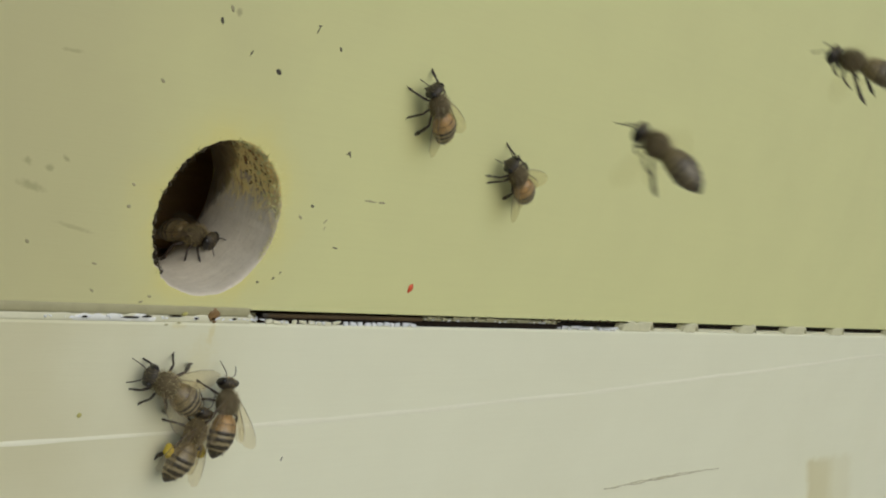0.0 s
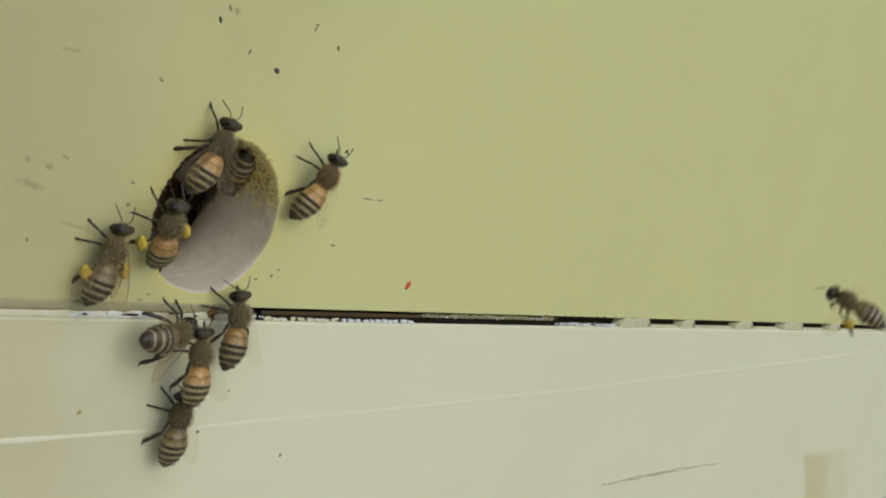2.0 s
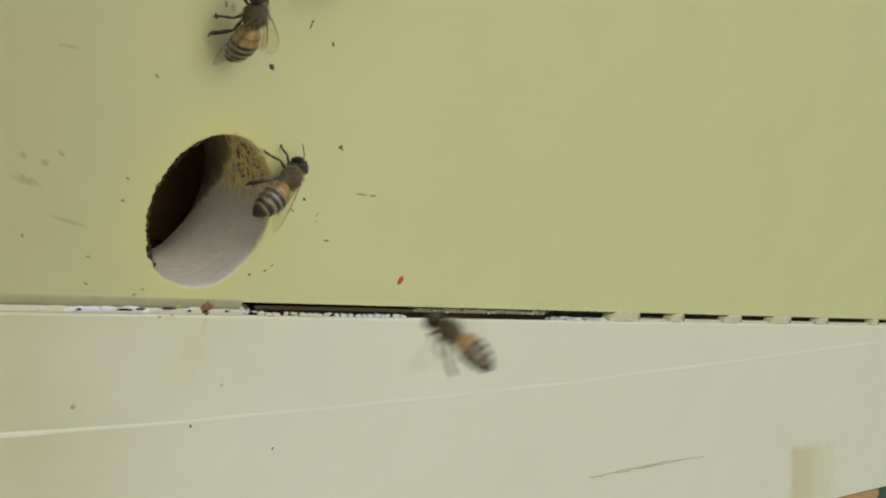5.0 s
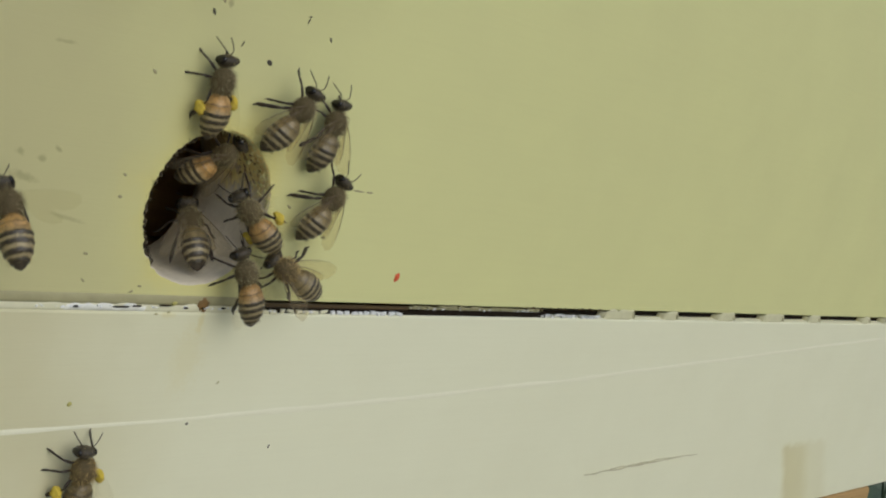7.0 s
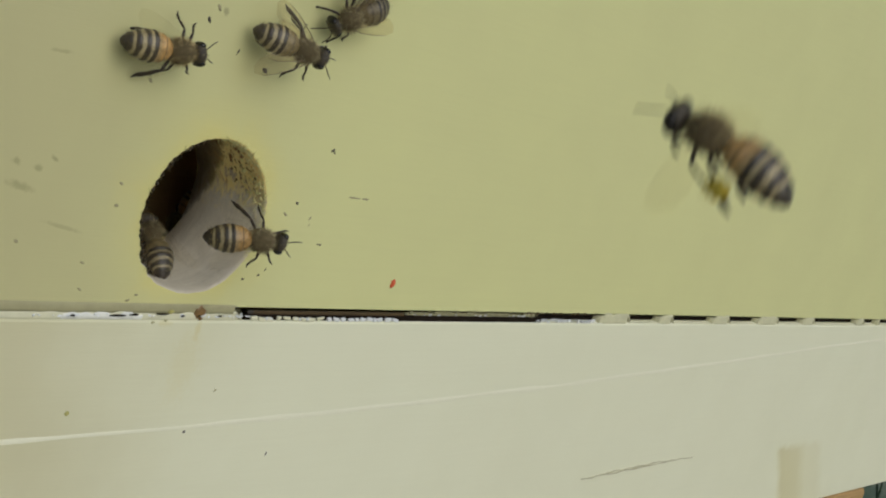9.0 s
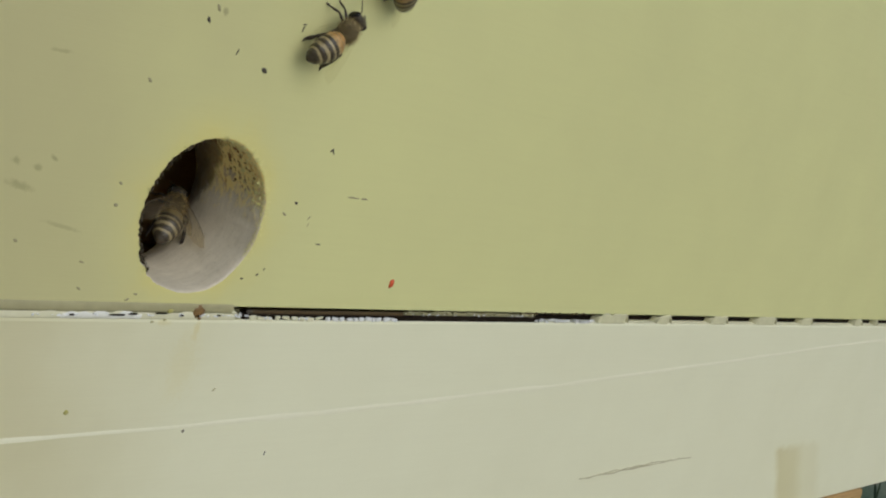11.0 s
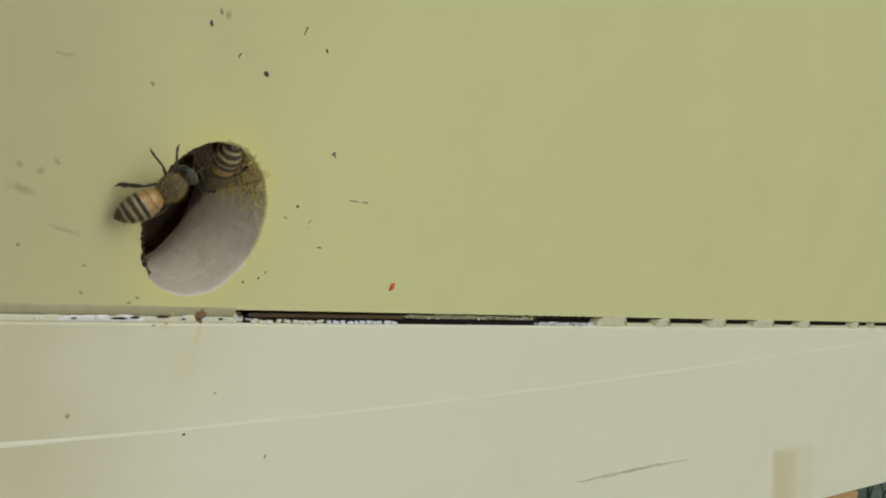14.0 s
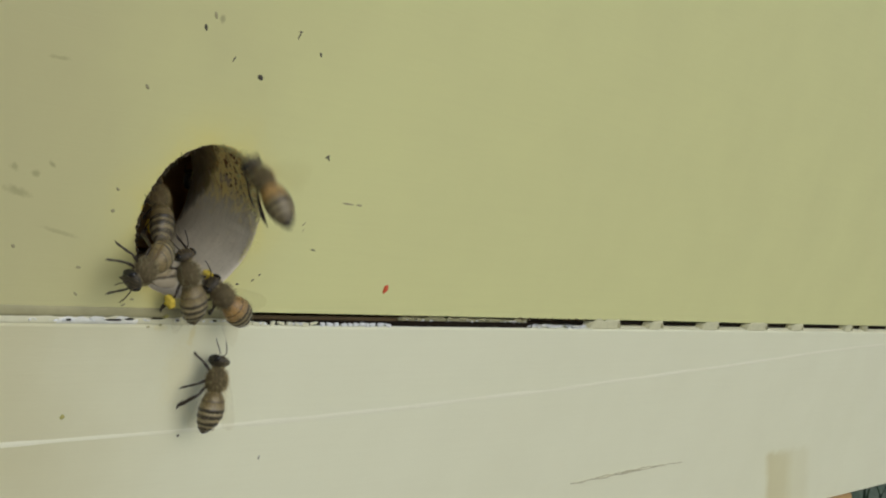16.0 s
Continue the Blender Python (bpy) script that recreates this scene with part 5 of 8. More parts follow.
    walk(bees[14], [(0, pose(-0.1261, -0.4043, 0.6368, -31, 2, 109)), (1.2, pose(0.0129, -0.1133, 0.5007, -31, 2, 109)), (1.3, pose(0.0184, -0.1019, 0.4953, -31, -2, 109)), (1.4, pose(-0.0150, -0.0953, 0.4814, -31, -6, 108)), (1.5, pose(-0.0012, -0.0540, 0.4385, -32, -16, 106)), (1.6, pose(-0.0014, -0.0047, 0.4330, -77, -59, 165)), (1.7, pose(0.0011, -0.0024, 0.4260, -78, -72, 168)), (1.8, pose(-0.0014, -0.0026, 0.4255, -57, -78, 147)), (2, pose(-0.0023, -0.0030, 0.4291, 7, -80, 83)), (2.2, pose(-0.0034, 0.0005, 0.4340, -90, -84, 180)), (2.3, pose(-0.0013, 0.0003, 0.4358, -78, -77, 168)), (2.5, pose(-0.0051, 0.0004, 0.4405, -86, -74, 175)), (2.7, pose(-0.0032, 0.0023, 0.4426, -9, -73, 99)), (2.85, pose(0.0015, 0.0041, 0.4420, 63, -33, 0)), (3, pose(0.0062, 0.0059, 0.4415, 51, 19, -33)), (3.1, pose(0.0136, 0.0158, 0.4411, 10, -24, 8)), (3.2, pose(0.0210, 0.0256, 0.4407, -53, -15, 70)), (3.45, pose(0.0926, 0.1529, 0.4372, -29, 1, 104)), (3.7, pose(0.1642, 0.2803, 0.4338, 0, -0, 142)), (16, pose(0.1642, 0.2803, 0.4338, 0, -0, 142))])
    flap(bees[14], [(1.2, 1.53)], 0.18)
    stride(bees[14], 1.6, 2.7)
    walk(bees[15], [(0, pose(0.5774, -0.0990, 0.5221, -31, -10, 107)), (1.1, pose(0.2410, -0.0326, 0.4523, -31, -10, 107)), (1.2, pose(0.2035, -0.0252, 0.4445, -32, -13, 106)), (1.3, pose(0.2063, -0.0086, 0.4310, -33, -25, 103)), (1.4, pose(0.1913, -0.0118, 0.4336, -34, -32, 100)), (1.5, pose(0.1287, -0.0307, 0.4419, -35, -50, 85)), (1.6, pose(0.1438, -0.0221, 0.4393, -35, -49, 86)), (1.7, pose(0.1356, -0.0248, 0.4413, -35, -50, 85)), (1.8, pose(0.1300, -0.0278, 0.4441, -35, -50, 86)), (1.9, pose(0.1930, -0.0111, 0.4385, -33, -23, 104)), (2, pose(0.1225, -0.0524, 0.4554, -32, -15, 106)), (2.1, pose(0.1302, -0.0546, 0.4676, -31, -13, 106)), (2.2, pose(0.1868, -0.0287, 0.4555, -32, -16, 105)), (2.3, pose(0.0963, -0.0568, 0.4485, -32, -20, 104)), (2.4, pose(0.1326, -0.0516, 0.4233, -35, -41, 94)), (2.5, pose(0.1430, -0.0562, 0.4038, -35, -38, 96)), (2.9, pose(0.3042, -0.1275, 0.1014, -35, -38, 96)), (16, pose(0.3142, -0.1375, 0.1114, -35, -38, 96))])
    flap(bees[15], [(1.1, 2.53)], 0.12)
    walk(bees[16], [(0, pose(0.3806, -0.3175, 0.5839, -31, -10, 107)), (1.3, pose(0.2372, -0.0295, 0.4461, -31, -10, 107)), (1.4, pose(0.2287, -0.0124, 0.4379, -32, -15, 106)), (1.5, pose(0.2238, -0.0256, 0.4378, -32, -14, 106)), (1.6, pose(0.2524, -0.0311, 0.4380, -32, -19, 105)), (2, pose(0.5962, -0.0966, 0.4401, -32, -19, 105)), (16, pose(0.6062, -0.1066, 0.4501, -32, -19, 105))])
    flap(bees[16], [(1.3, 1.63)], 0.06)
    walk(bees[17], [(0, pose(0.1903, 0.1612, 0.4338, 0, -0, -23)), (1.6, pose(0.1903, 0.1612, 0.4338, 0, -0, -23)), (2.1, pose(0.0300, 0.0284, 0.4442, -37, -38, 43)), (2.2, pose(0.0181, 0.0140, 0.4516, -20, -75, 42)), (2.4, pose(0.0072, 0.0019, 0.4635, 122, -67, -34)), (2.5, pose(0.0043, -0.0006, 0.4655, 77, -43, 18)), (2.6, pose(0.0065, -0.0005, 0.4687, 78, -45, 17)), (2.7, pose(0.0085, -0.0004, 0.4728, 78, -45, 17)), (2.8, pose(0.0077, -0.0003, 0.4738, 77, -50, 17)), (3, pose(0.0086, -0.0012, 0.4770, 114, -67, -26)), (3.1, pose(0.0110, 0.0003, 0.4801, 92, -58, -2)), (3.2, pose(0.0147, 0.0004, 0.4843, 88, -51, 2)), (3.3, pose(0.0205, 0.0003, 0.4868, 91, -47, -2)), (3.4, pose(0.0239, -0.0004, 0.4928, 74, -53, 20)), (3.5, pose(0.0259, -0.0010, 0.5016, 55, -56, 40)), (3.534, pose(0.0260, -0.0011, 0.5013, 55, -56, 40)), (3.6, pose(0.0300, -0.0037, 0.4899, -35, -42, 93)), (3.7, pose(0.0358, -0.0128, 0.4821, -31, -2, 108)), (3.8, pose(0.0750, -0.0042, 0.4772, -31, -10, 107)), (3.9, pose(0.0897, -0.0223, 0.4858, -31, -10, 107)), (4, pose(0.0531, -0.0527, 0.4988, -31, -1, 108)), (4.1, pose(0.0804, -0.0638, 0.5174, -31, -6, 107)), (4.5, pose(0.3545, -0.1754, 0.7043, -31, -6, 107)), (16, pose(0.3645, -0.1854, 0.7143, -31, -6, 107))])
    flap(bees[17], [(3.6, 4.13)], 0.2)
    stride(bees[17], 2.4, 3.5)
    walk(bees[18], [(0, pose(-0.1682, -0.2637, 0.2816, -32, -21, 104)), (2.8, pose(0.0542, -0.0163, 0.3906, -32, -21, 104)), (2.9, pose(0.0637, -0.0058, 0.3953, -33, -24, 103)), (3, pose(0.0637, -0.0118, 0.3968, -33, -27, 102)), (3.1, pose(0.0566, -0.0038, 0.3988, -32, -20, 104)), (3.2, pose(0.0613, -0.0036, 0.3792, -34, -31, 100)), (3.6, pose(0.1425, -0.0120, 0.0500, -34, -31, 100)), (16, pose(0.1525, -0.0220, 0.0600, -34, -31, 100))])
    flap(bees[18], [(2.8, 3.23)], 0.14)
    walk(bees[19], [(0, pose(0.2137, 0.0744, 0.4338, 0, -0, 49)), (2.3, pose(0.2137, 0.0744, 0.4338, 0, -0, 49)), (2.8, pose(0.0253, 0.0301, 0.4410, -62, -30, 86)), (2.9, pose(0.0218, 0.0226, 0.4414, 28, -58, -15)), (3, pose(0.0183, 0.0150, 0.4419, 67, -1, -66)), (3.034, pose(0.0184, 0.0144, 0.4416, 67, -1, -66)), (3.1, pose(0.0233, -0.0076, 0.4330, 25, 5, -35)), (3.2, pose(0.0959, -0.0803, 0.4285, 28, 14, -36)), (3.3, pose(0.1544, -0.1125, 0.4115, 27, 12, -36)), (3.7, pose(0.4516, -0.2759, 0.3251, 27, 12, -36)), (16, pose(0.4616, -0.2859, 0.3351, 27, 12, -36))])
    flap(bees[19], [(3.1, 3.33)], 0.08)
    walk(bees[20], [(0, pose(0.4374, -0.2022, 0.4990, -31, -9, 107)), (3.2, pose(0.1087, -0.0855, 0.4701, -31, -9, 107)), (3.3, pose(0.0616, -0.0688, 0.4660, -32, -15, 106)), (3.4, pose(0.0369, -0.0496, 0.4623, -32, -20, 104)), (3.5, pose(-0.0117, -0.0632, 0.4468, -32, -15, 106)), (3.6, pose(0.0101, -0.0232, 0.4133, -32, -18, 105)), (3.7, pose(0.0089, -0.0003, 0.4047, -78, -48, 164)), (3.8, pose(0.0031, 0.0005, 0.4113, -90, -71, 180)), (3.9, pose(0.0049, -0.0008, 0.4146, -42, -70, 130)), (4, pose(0.0010, -0.0011, 0.4228, -2, -74, 92)), (4.1, pose(-0.0008, 0.0002, 0.4305, -79, -71, 168)), (4.2, pose(-0.0031, -0.0000, 0.4354, -70, -72, 159)), (4.4, pose(-0.0030, 0.0036, 0.4407, 8, -60, 95)), (4.55, pose(0.0074, 0.0129, 0.4403, -19, -36, 87)), (4.7, pose(0.0178, 0.0222, 0.4399, -45, -18, 69)), (4.95, pose(0.0164, 0.1568, 0.4368, -26, 0, 112)), (5.2, pose(0.0151, 0.2914, 0.4338, 0, -0, 157)), (16, pose(0.0151, 0.2914, 0.4338, 0, -0, 157))])
    flap(bees[20], [(3.2, 3.63)], 0.02)
    stride(bees[20], 3.7, 4.2)
    walk(bees[21], [(0, pose(0.2006, -0.2032, 0.0694, -32, -16, 105)), (3.3, pose(0.1364, -0.0428, 0.3738, -32, -16, 105)), (3.4, pose(0.1331, -0.0346, 0.3894, -32, -16, 105)), (3.5, pose(0.1142, -0.0343, 0.4044, -32, -16, 105)), (3.6, pose(0.1092, -0.0332, 0.3916, -32, -20, 104)), (4, pose(-0.0196, -0.0120, 0.0674, -32, -20, 104)), (16, pose(-0.0096, -0.0220, 0.0774, -32, -20, 104))])
    flap(bees[21], [(3.3, 3.63)], 0.16)
    walk(bees[22], [(0, pose(0.3970, -0.1264, 0.6624, -31, -7, 108)), (3.1, pose(0.1018, -0.0159, 0.5103, -31, -7, 108)), (3.2, pose(0.0835, -0.0090, 0.5009, -31, -5, 108)), (3.3, pose(0.0602, -0.0043, 0.4977, -31, -6, 108)), (3.4, pose(0.0523, -0.0134, 0.4772, -31, 6, 110)), (3.5, pose(0.0128, -0.0041, 0.5000, -31, -11, 107)), (4.2, pose(0.1065, -0.0338, 0.5413, -31, -11, 106)), (4.7, pose(0.1262, -0.0730, 0.4927, -31, -11, 106)), (4.8, pose(0.0987, -0.0602, 0.4770, -31, -14, 105)), (4.9, pose(0.0560, -0.0510, 0.4615, -32, -15, 105)), (5, pose(0.0253, -0.0320, 0.4401, -32, -18, 104)), (5.1, pose(0.0164, -0.0040, 0.4214, -33, -26, 101)), (5.2, pose(0.0045, 0.0001, 0.4221, -79, -65, 168)), (5.5, pose(0.0008, 0.0002, 0.4297, -81, -67, 170)), (5.7, pose(-0.0032, -0.0004, 0.4381, -100, -62, -169)), (5.8, pose(0.0009, 0.0044, 0.4381, -23, -58, 101)), (5.9, pose(0.0050, 0.0091, 0.4380, -4, -24, 67)), (6.1, pose(0.0254, 0.0305, 0.4370, -52, -15, 70)), (6.35, pose(0.0817, 0.0779, 0.4354, -30, 6, 125)), (6.6, pose(0.1380, 0.1253, 0.4338, 0, -0, -177)), (16, pose(0.1380, 0.1253, 0.4338, 0, -0, -177))])
    flap(bees[22], [(3.1, 3.53), (4.2, 4.23), (4.7, 5.13)], 0.1)
    walk(bees[23], [(0, pose(0.0658, 0.1377, 0.4338, 0, -0, -149)), (2.8, pose(0.0658, 0.1377, 0.4338, 0, -0, -149)), (3.3, pose(0.0141, 0.0239, 0.4404, 44, 37, -106)), (3.5, pose(0.0041, 0.0114, 0.4379, 19, 48, -87)), (3.6, pose(-0.0010, 0.0036, 0.4376, -4, 45, -89)), (3.7, pose(0.0025, 0.0005, 0.4346, 90, 53, 0)), (3.8, pose(0.0009, -0.0000, 0.4355, 96, 44, 9)), (3.834, pose(0.0011, -0.0003, 0.4354, 96, 44, 9)), (3.867, pose(0.0040, -0.0041, 0.4345, 51, 25, -23)), (3.9, pose(0.0069, -0.0079, 0.4336, 23, -6, -34)), (4, pose(0.0014, -0.0890, 0.4611, 23, -8, -33)), (4.1, pose(0.0628, -0.0997, 0.4617, 23, -6, -34)), (4.5, pose(0.4075, -0.1599, 0.4651, 23, -6, -34)), (16, pose(0.4175, -0.1699, 0.4751, 23, -6, -34))])
    flap(bees[23], [(3.9, 4.13)], 0.04)
    walk(bees[24], [(0, pose(0.1253, 0.2761, 0.4338, 0, -0, -115)), (3.1, pose(0.1253, 0.2761, 0.4338, 0, -0, -115)), (3.35, pose(0.0746, 0.1536, 0.4397, 36, -12, -76)), (3.6, pose(0.0239, 0.0311, 0.4457, 61, -42, -45)), (3.9, pose(0.0101, 0.0160, 0.4553, 118, -53, -75)), (4, pose(-0.0013, 0.0067, 0.4602, -178, -49, -84)), (4.1, pose(-0.0020, 0.0023, 0.4621, 158, -66, -70)), (4.2, pose(-0.0077, -0.0028, 0.4650, -130, -58, -135)), (4.6, pose(-0.0081, -0.0027, 0.4747, -141, -65, -126)), (5.2, pose(-0.0088, -0.0028, 0.4877, -133, -59, -133)), (5.8, pose(-0.0109, -0.0028, 0.4985, -118, -49, -145)), (16, pose(-0.0136, -0.0028, 0.5094, -112, -43, -149))])
    stride(bees[24], 4.1, 5.8)
    walk(bees[25], [(0, pose(0.2287, 0.2641, 0.4338, 0, -0, -3)), (4.9, pose(0.2287, 0.2641, 0.4338, 0, -0, -3)), (5.4, pose(0.0224, 0.0286, 0.4425, -29, -31, 42)), (5.75, pose(0.0092, 0.0180, 0.4482, -59, -62, 117)), (6.1, pose(-0.0039, 0.0073, 0.4539, -112, -42, -148)), (6.3, pose(-0.0124, -0.0019, 0.4609, -108, -49, -157)), (6.4, pose(-0.0147, -0.0012, 0.4613, -102, -48, -164)), (6.5, pose(-0.0156, -0.0006, 0.4604, -69, -57, 156)), (6.6, pose(-0.0245, -0.0027, 0.4703, -108, -40, -154)), (6.7, pose(-0.0274, -0.0026, 0.4724, -109, -44, -153)), (6.8, pose(-0.0264, -0.0027, 0.4781, -122, -55, -143)), (6.9, pose(-0.0290, -0.0028, 0.4843, -119, -50, -144)), (7.1, pose(-0.0318, -0.0029, 0.4945, -122, -49, -141)), (16, pose(-0.0332, -0.0030, 0.5047, -116, -45, -145))])
    stride(bees[25], 6.3, 7.1)
    walk(bees[26], [(0, pose(0.1514, 0.0908, 0.4338, 0, -0, -50)), (4.9, pose(0.1514, 0.0908, 0.4338, 0, -0, -50)), (5.15, pose(0.0889, 0.0596, 0.4384, -9, -22, -9)), (5.4, pose(0.0265, 0.0284, 0.4429, -34, -31, 42)), (5.8, pose(0.0163, 0.0181, 0.4505, -29, -73, 60)), (6.2, pose(0.0060, 0.0079, 0.4581, 176, -63, -124)), (6.3, pose(0.0007, 0.0017, 0.4638, 163, -75, -74)), (6.4, pose(-0.0059, -0.0029, 0.4662, -133, -58, -132)), (6.5, pose(-0.0017, -0.0002, 0.4665, -164, -86, -106)), (6.6, pose(-0.0078, -0.0026, 0.4744, -122, -57, -143)), (6.7, pose(-0.0104, -0.0027, 0.4794, -117, -52, -147)), (6.8, pose(-0.0124, -0.0027, 0.4837, -118, -52, -146)), (6.9, pose(-0.0137, -0.0028, 0.4871, -121, -52, -143)), (7.1, pose(-0.0168, -0.0029, 0.4982, -119, -49, -144)), (16, pose(-0.0190, -0.0029, 0.5087, -113, -43, -148))])
    stride(bees[26], 6.3, 7.1)
    walk(bees[27], [(0, pose(0.2394, 0.2762, 0.4338, 0, -0, -155)), (4.5, pose(0.2394, 0.2762, 0.4338, 0, -0, -155)), (4.667, pose(0.1700, 0.1932, 0.4349, -10, 11, 146)), (4.833, pose(0.1006, 0.1102, 0.4359, -24, 7, 85)), (5, pose(0.0312, 0.0272, 0.4370, -29, -7, 27)), (5.4, pose(0.0205, 0.0142, 0.4424, 27, -42, 18)), (5.8, pose(0.0097, 0.0013, 0.4479, 114, -45, -33)), (6.3, pose(0.0110, -0.0007, 0.4514, 79, -36, 18)), (6.5, pose(0.0142, -0.0004, 0.4541, 98, -58, -10)), (6.6, pose(0.0107, -0.0010, 0.4563, 67, -48, 30)), (6.7, pose(0.0148, -0.0010, 0.4573, 64, -49, 32)), (6.8, pose(0.0133, -0.0010, 0.4611, 63, -50, 33)), (6.9, pose(0.0143, -0.0026, 0.4650, -142, -66, -126)), (7, pose(0.0193, 0.0005, 0.4673, 90, -82, 0)), (7.1, pose(0.0186, -0.0017, 0.4727, -121, -65, -146)), (7.2, pose(0.0168, -0.0026, 0.4785, -124, -58, -142)), (7.3, pose(0.0191, -0.0021, 0.4832, -121, -61, -146)), (7.4, pose(0.0191, -0.0026, 0.4875, -119, -55, -146)), (7.5, pose(0.0149, -0.0015, 0.4912, -99, -36, -165)), (7.7, pose(0.0096, -0.0026, 0.4988, -105, -37, -156)), (16, pose(0.0071, -0.0028, 0.5138, -108, -39, -152))])
    stride(bees[27], 5.8, 7.7)
    walk(bees[28], [(0, pose(0.1641, 0.1028, 0.4338, 0, -0, -61)), (4.5, pose(0.1641, 0.1028, 0.4338, 0, -0, -61)), (4.75, pose(0.0978, 0.0648, 0.4345, -15, -6, -17)), (5, pose(0.0315, 0.0269, 0.4351, -30, -0, 26)), (5.35, pose(0.0221, 0.0143, 0.4392, 30, -13, 5)), (5.7, pose(0.0126, 0.0017, 0.4433, 90, -0, -16)), (6.3, pose(0.0226, -0.0010, 0.4463, 77, -33, 23)), (6.5, pose(0.0218, -0.0019, 0.4487, -144, -72, -125)), (6.6, pose(0.0200, -0.0026, 0.4469, -152, -69, -117)), (6.7, pose(0.0209, -0.0024, 0.4516, -144, -69, -124)), (6.8, pose(0.0225, -0.0009, 0.4527, 70, -48, 27)), (7, pose(0.0226, -0.0010, 0.4555, 111, -68, -23)), (7.1, pose(0.0247, -0.0010, 0.4598, 65, -50, 31)), (7.2, pose(0.0291, -0.0003, 0.4655, 71, -60, 21)), (7.3, pose(0.0315, -0.0003, 0.4672, 73, -58, 20)), (7.4, pose(0.0328, 0.0000, 0.4653, 91, -13, -3)), (7.5, pose(0.0355, -0.0001, 0.4644, 97, 40, 10)), (7.6, pose(0.0321, -0.0006, 0.4638, 119, 64, 31)), (7.7, pose(0.0286, -0.0019, 0.4629, -71, 52, -156)), (7.8, pose(0.0277, 0.0001, 0.4649, -88, 42, -177)), (7.9, pose(0.0253, 0.0002, 0.4640, -91, 8, 176)), (8, pose(0.0243, -0.0005, 0.4661, -88, -7, 168)), (8.1, pose(0.0206, -0.0002, 0.4690, -92, -26, -176)), (8.2, pose(0.0158, 0.0003, 0.4745, -91, -47, -178)), (8.3, pose(0.0130, -0.0004, 0.4774, -95, -43, -173)), (8.4, pose(0.0086, -0.0006, 0.4799, -93, -24, -173)), (8.5, pose(0.0071, 0.0002, 0.4809, -88, -22, 176)), (8.6, pose(0.0022, -0.0004, 0.4801, -88, 20, -174)), (8.7, pose(-0.0011, -0.0026, 0.4771, -69, 46, -152)), (8.75, pose(0.0012, -0.0018, 0.4781, 19, 89, -64)), (8.8, pose(0.0034, -0.0009, 0.4790, 109, 46, 26)), (8.9, pose(0.0073, 0.0005, 0.4781, 90, 40, 0)), (9, pose(0.0067, -0.0024, 0.4789, 88, 7, -16)), (9.2, pose(0.0091, -0.0023, 0.4794, 89, 3, -17)), (9.6, pose(0.0155, 0.0001, 0.4842, 90, 5, -3)), (10.2, pose(0.0187, -0.0006, 0.4972, 73, -52, 22)), (16, pose(0.0163, -0.0010, 0.5142, 45, -59, 49))])
    stride(bees[28], 5.7, 10.2)
    walk(bees[29], [(0, pose(0.1221, 0.1212, 0.4338, 0, -0, 23)), (4.5, pose(0.1221, 0.1212, 0.4338, 0, -0, 23)), (5, pose(0.0286, 0.0271, 0.4349, -26, -0, 26)), (5.3, pose(0.0169, 0.0144, 0.4367, -3, 25, -32)), (5.6, pose(0.0052, 0.0017, 0.4386, -21, 57, -108)), (5.95, pose(0.0104, 0.0008, 0.4384, -74, 29, -166)), (6.3, pose(0.0156, -0.0000, 0.4382, -88, -16, 173)), (6.5, pose(0.0171, -0.0012, 0.4389, -83, -28, 166)), (6.6, pose(0.0189, -0.0002, 0.4420, -81, -45, 167)), (6.7, pose(0.0178, -0.0002, 0.4423, -83, -39, 168)), (6.8, pose(0.0155, -0.0000, 0.4428, -86, -31, 172)), (7, pose(0.0169, -0.0010, 0.4417, -82, -24, 161)), (7.1, pose(0.0126, 0.0003, 0.4391, -90, -3, 177)), (7.2, pose(0.0105, 0.0005, 0.4384, -90, 15, 180)), (7.3, pose(0.0067, 0.0003, 0.4378, -90, 8, -179)), (7.5, pose(0.0035, 0.0001, 0.4371, -91, 10, 175)), (7.6, pose(-0.0024, -0.0012, 0.4381, -94, -20, -169)), (7.7, pose(-0.0013, -0.0002, 0.4399, -93, -41, -175)), (7.8, pose(-0.0024, 0.0024, 0.4402, -45, -59, 131)), (8, pose(-0.0000, 0.0069, 0.4390, 11, -26, 73)), (8.2, pose(0.0049, 0.0135, 0.4395, -6, -29, 71)), (8.4, pose(0.0233, 0.0308, 0.4386, -51, -23, 72)), (8.9, pose(0.2062, 0.2975, 0.4338, 0, -0, 32)), (16, pose(0.2062, 0.2975, 0.4338, 0, -0, 32))])
    stride(bees[29], 5.6, 7.8)
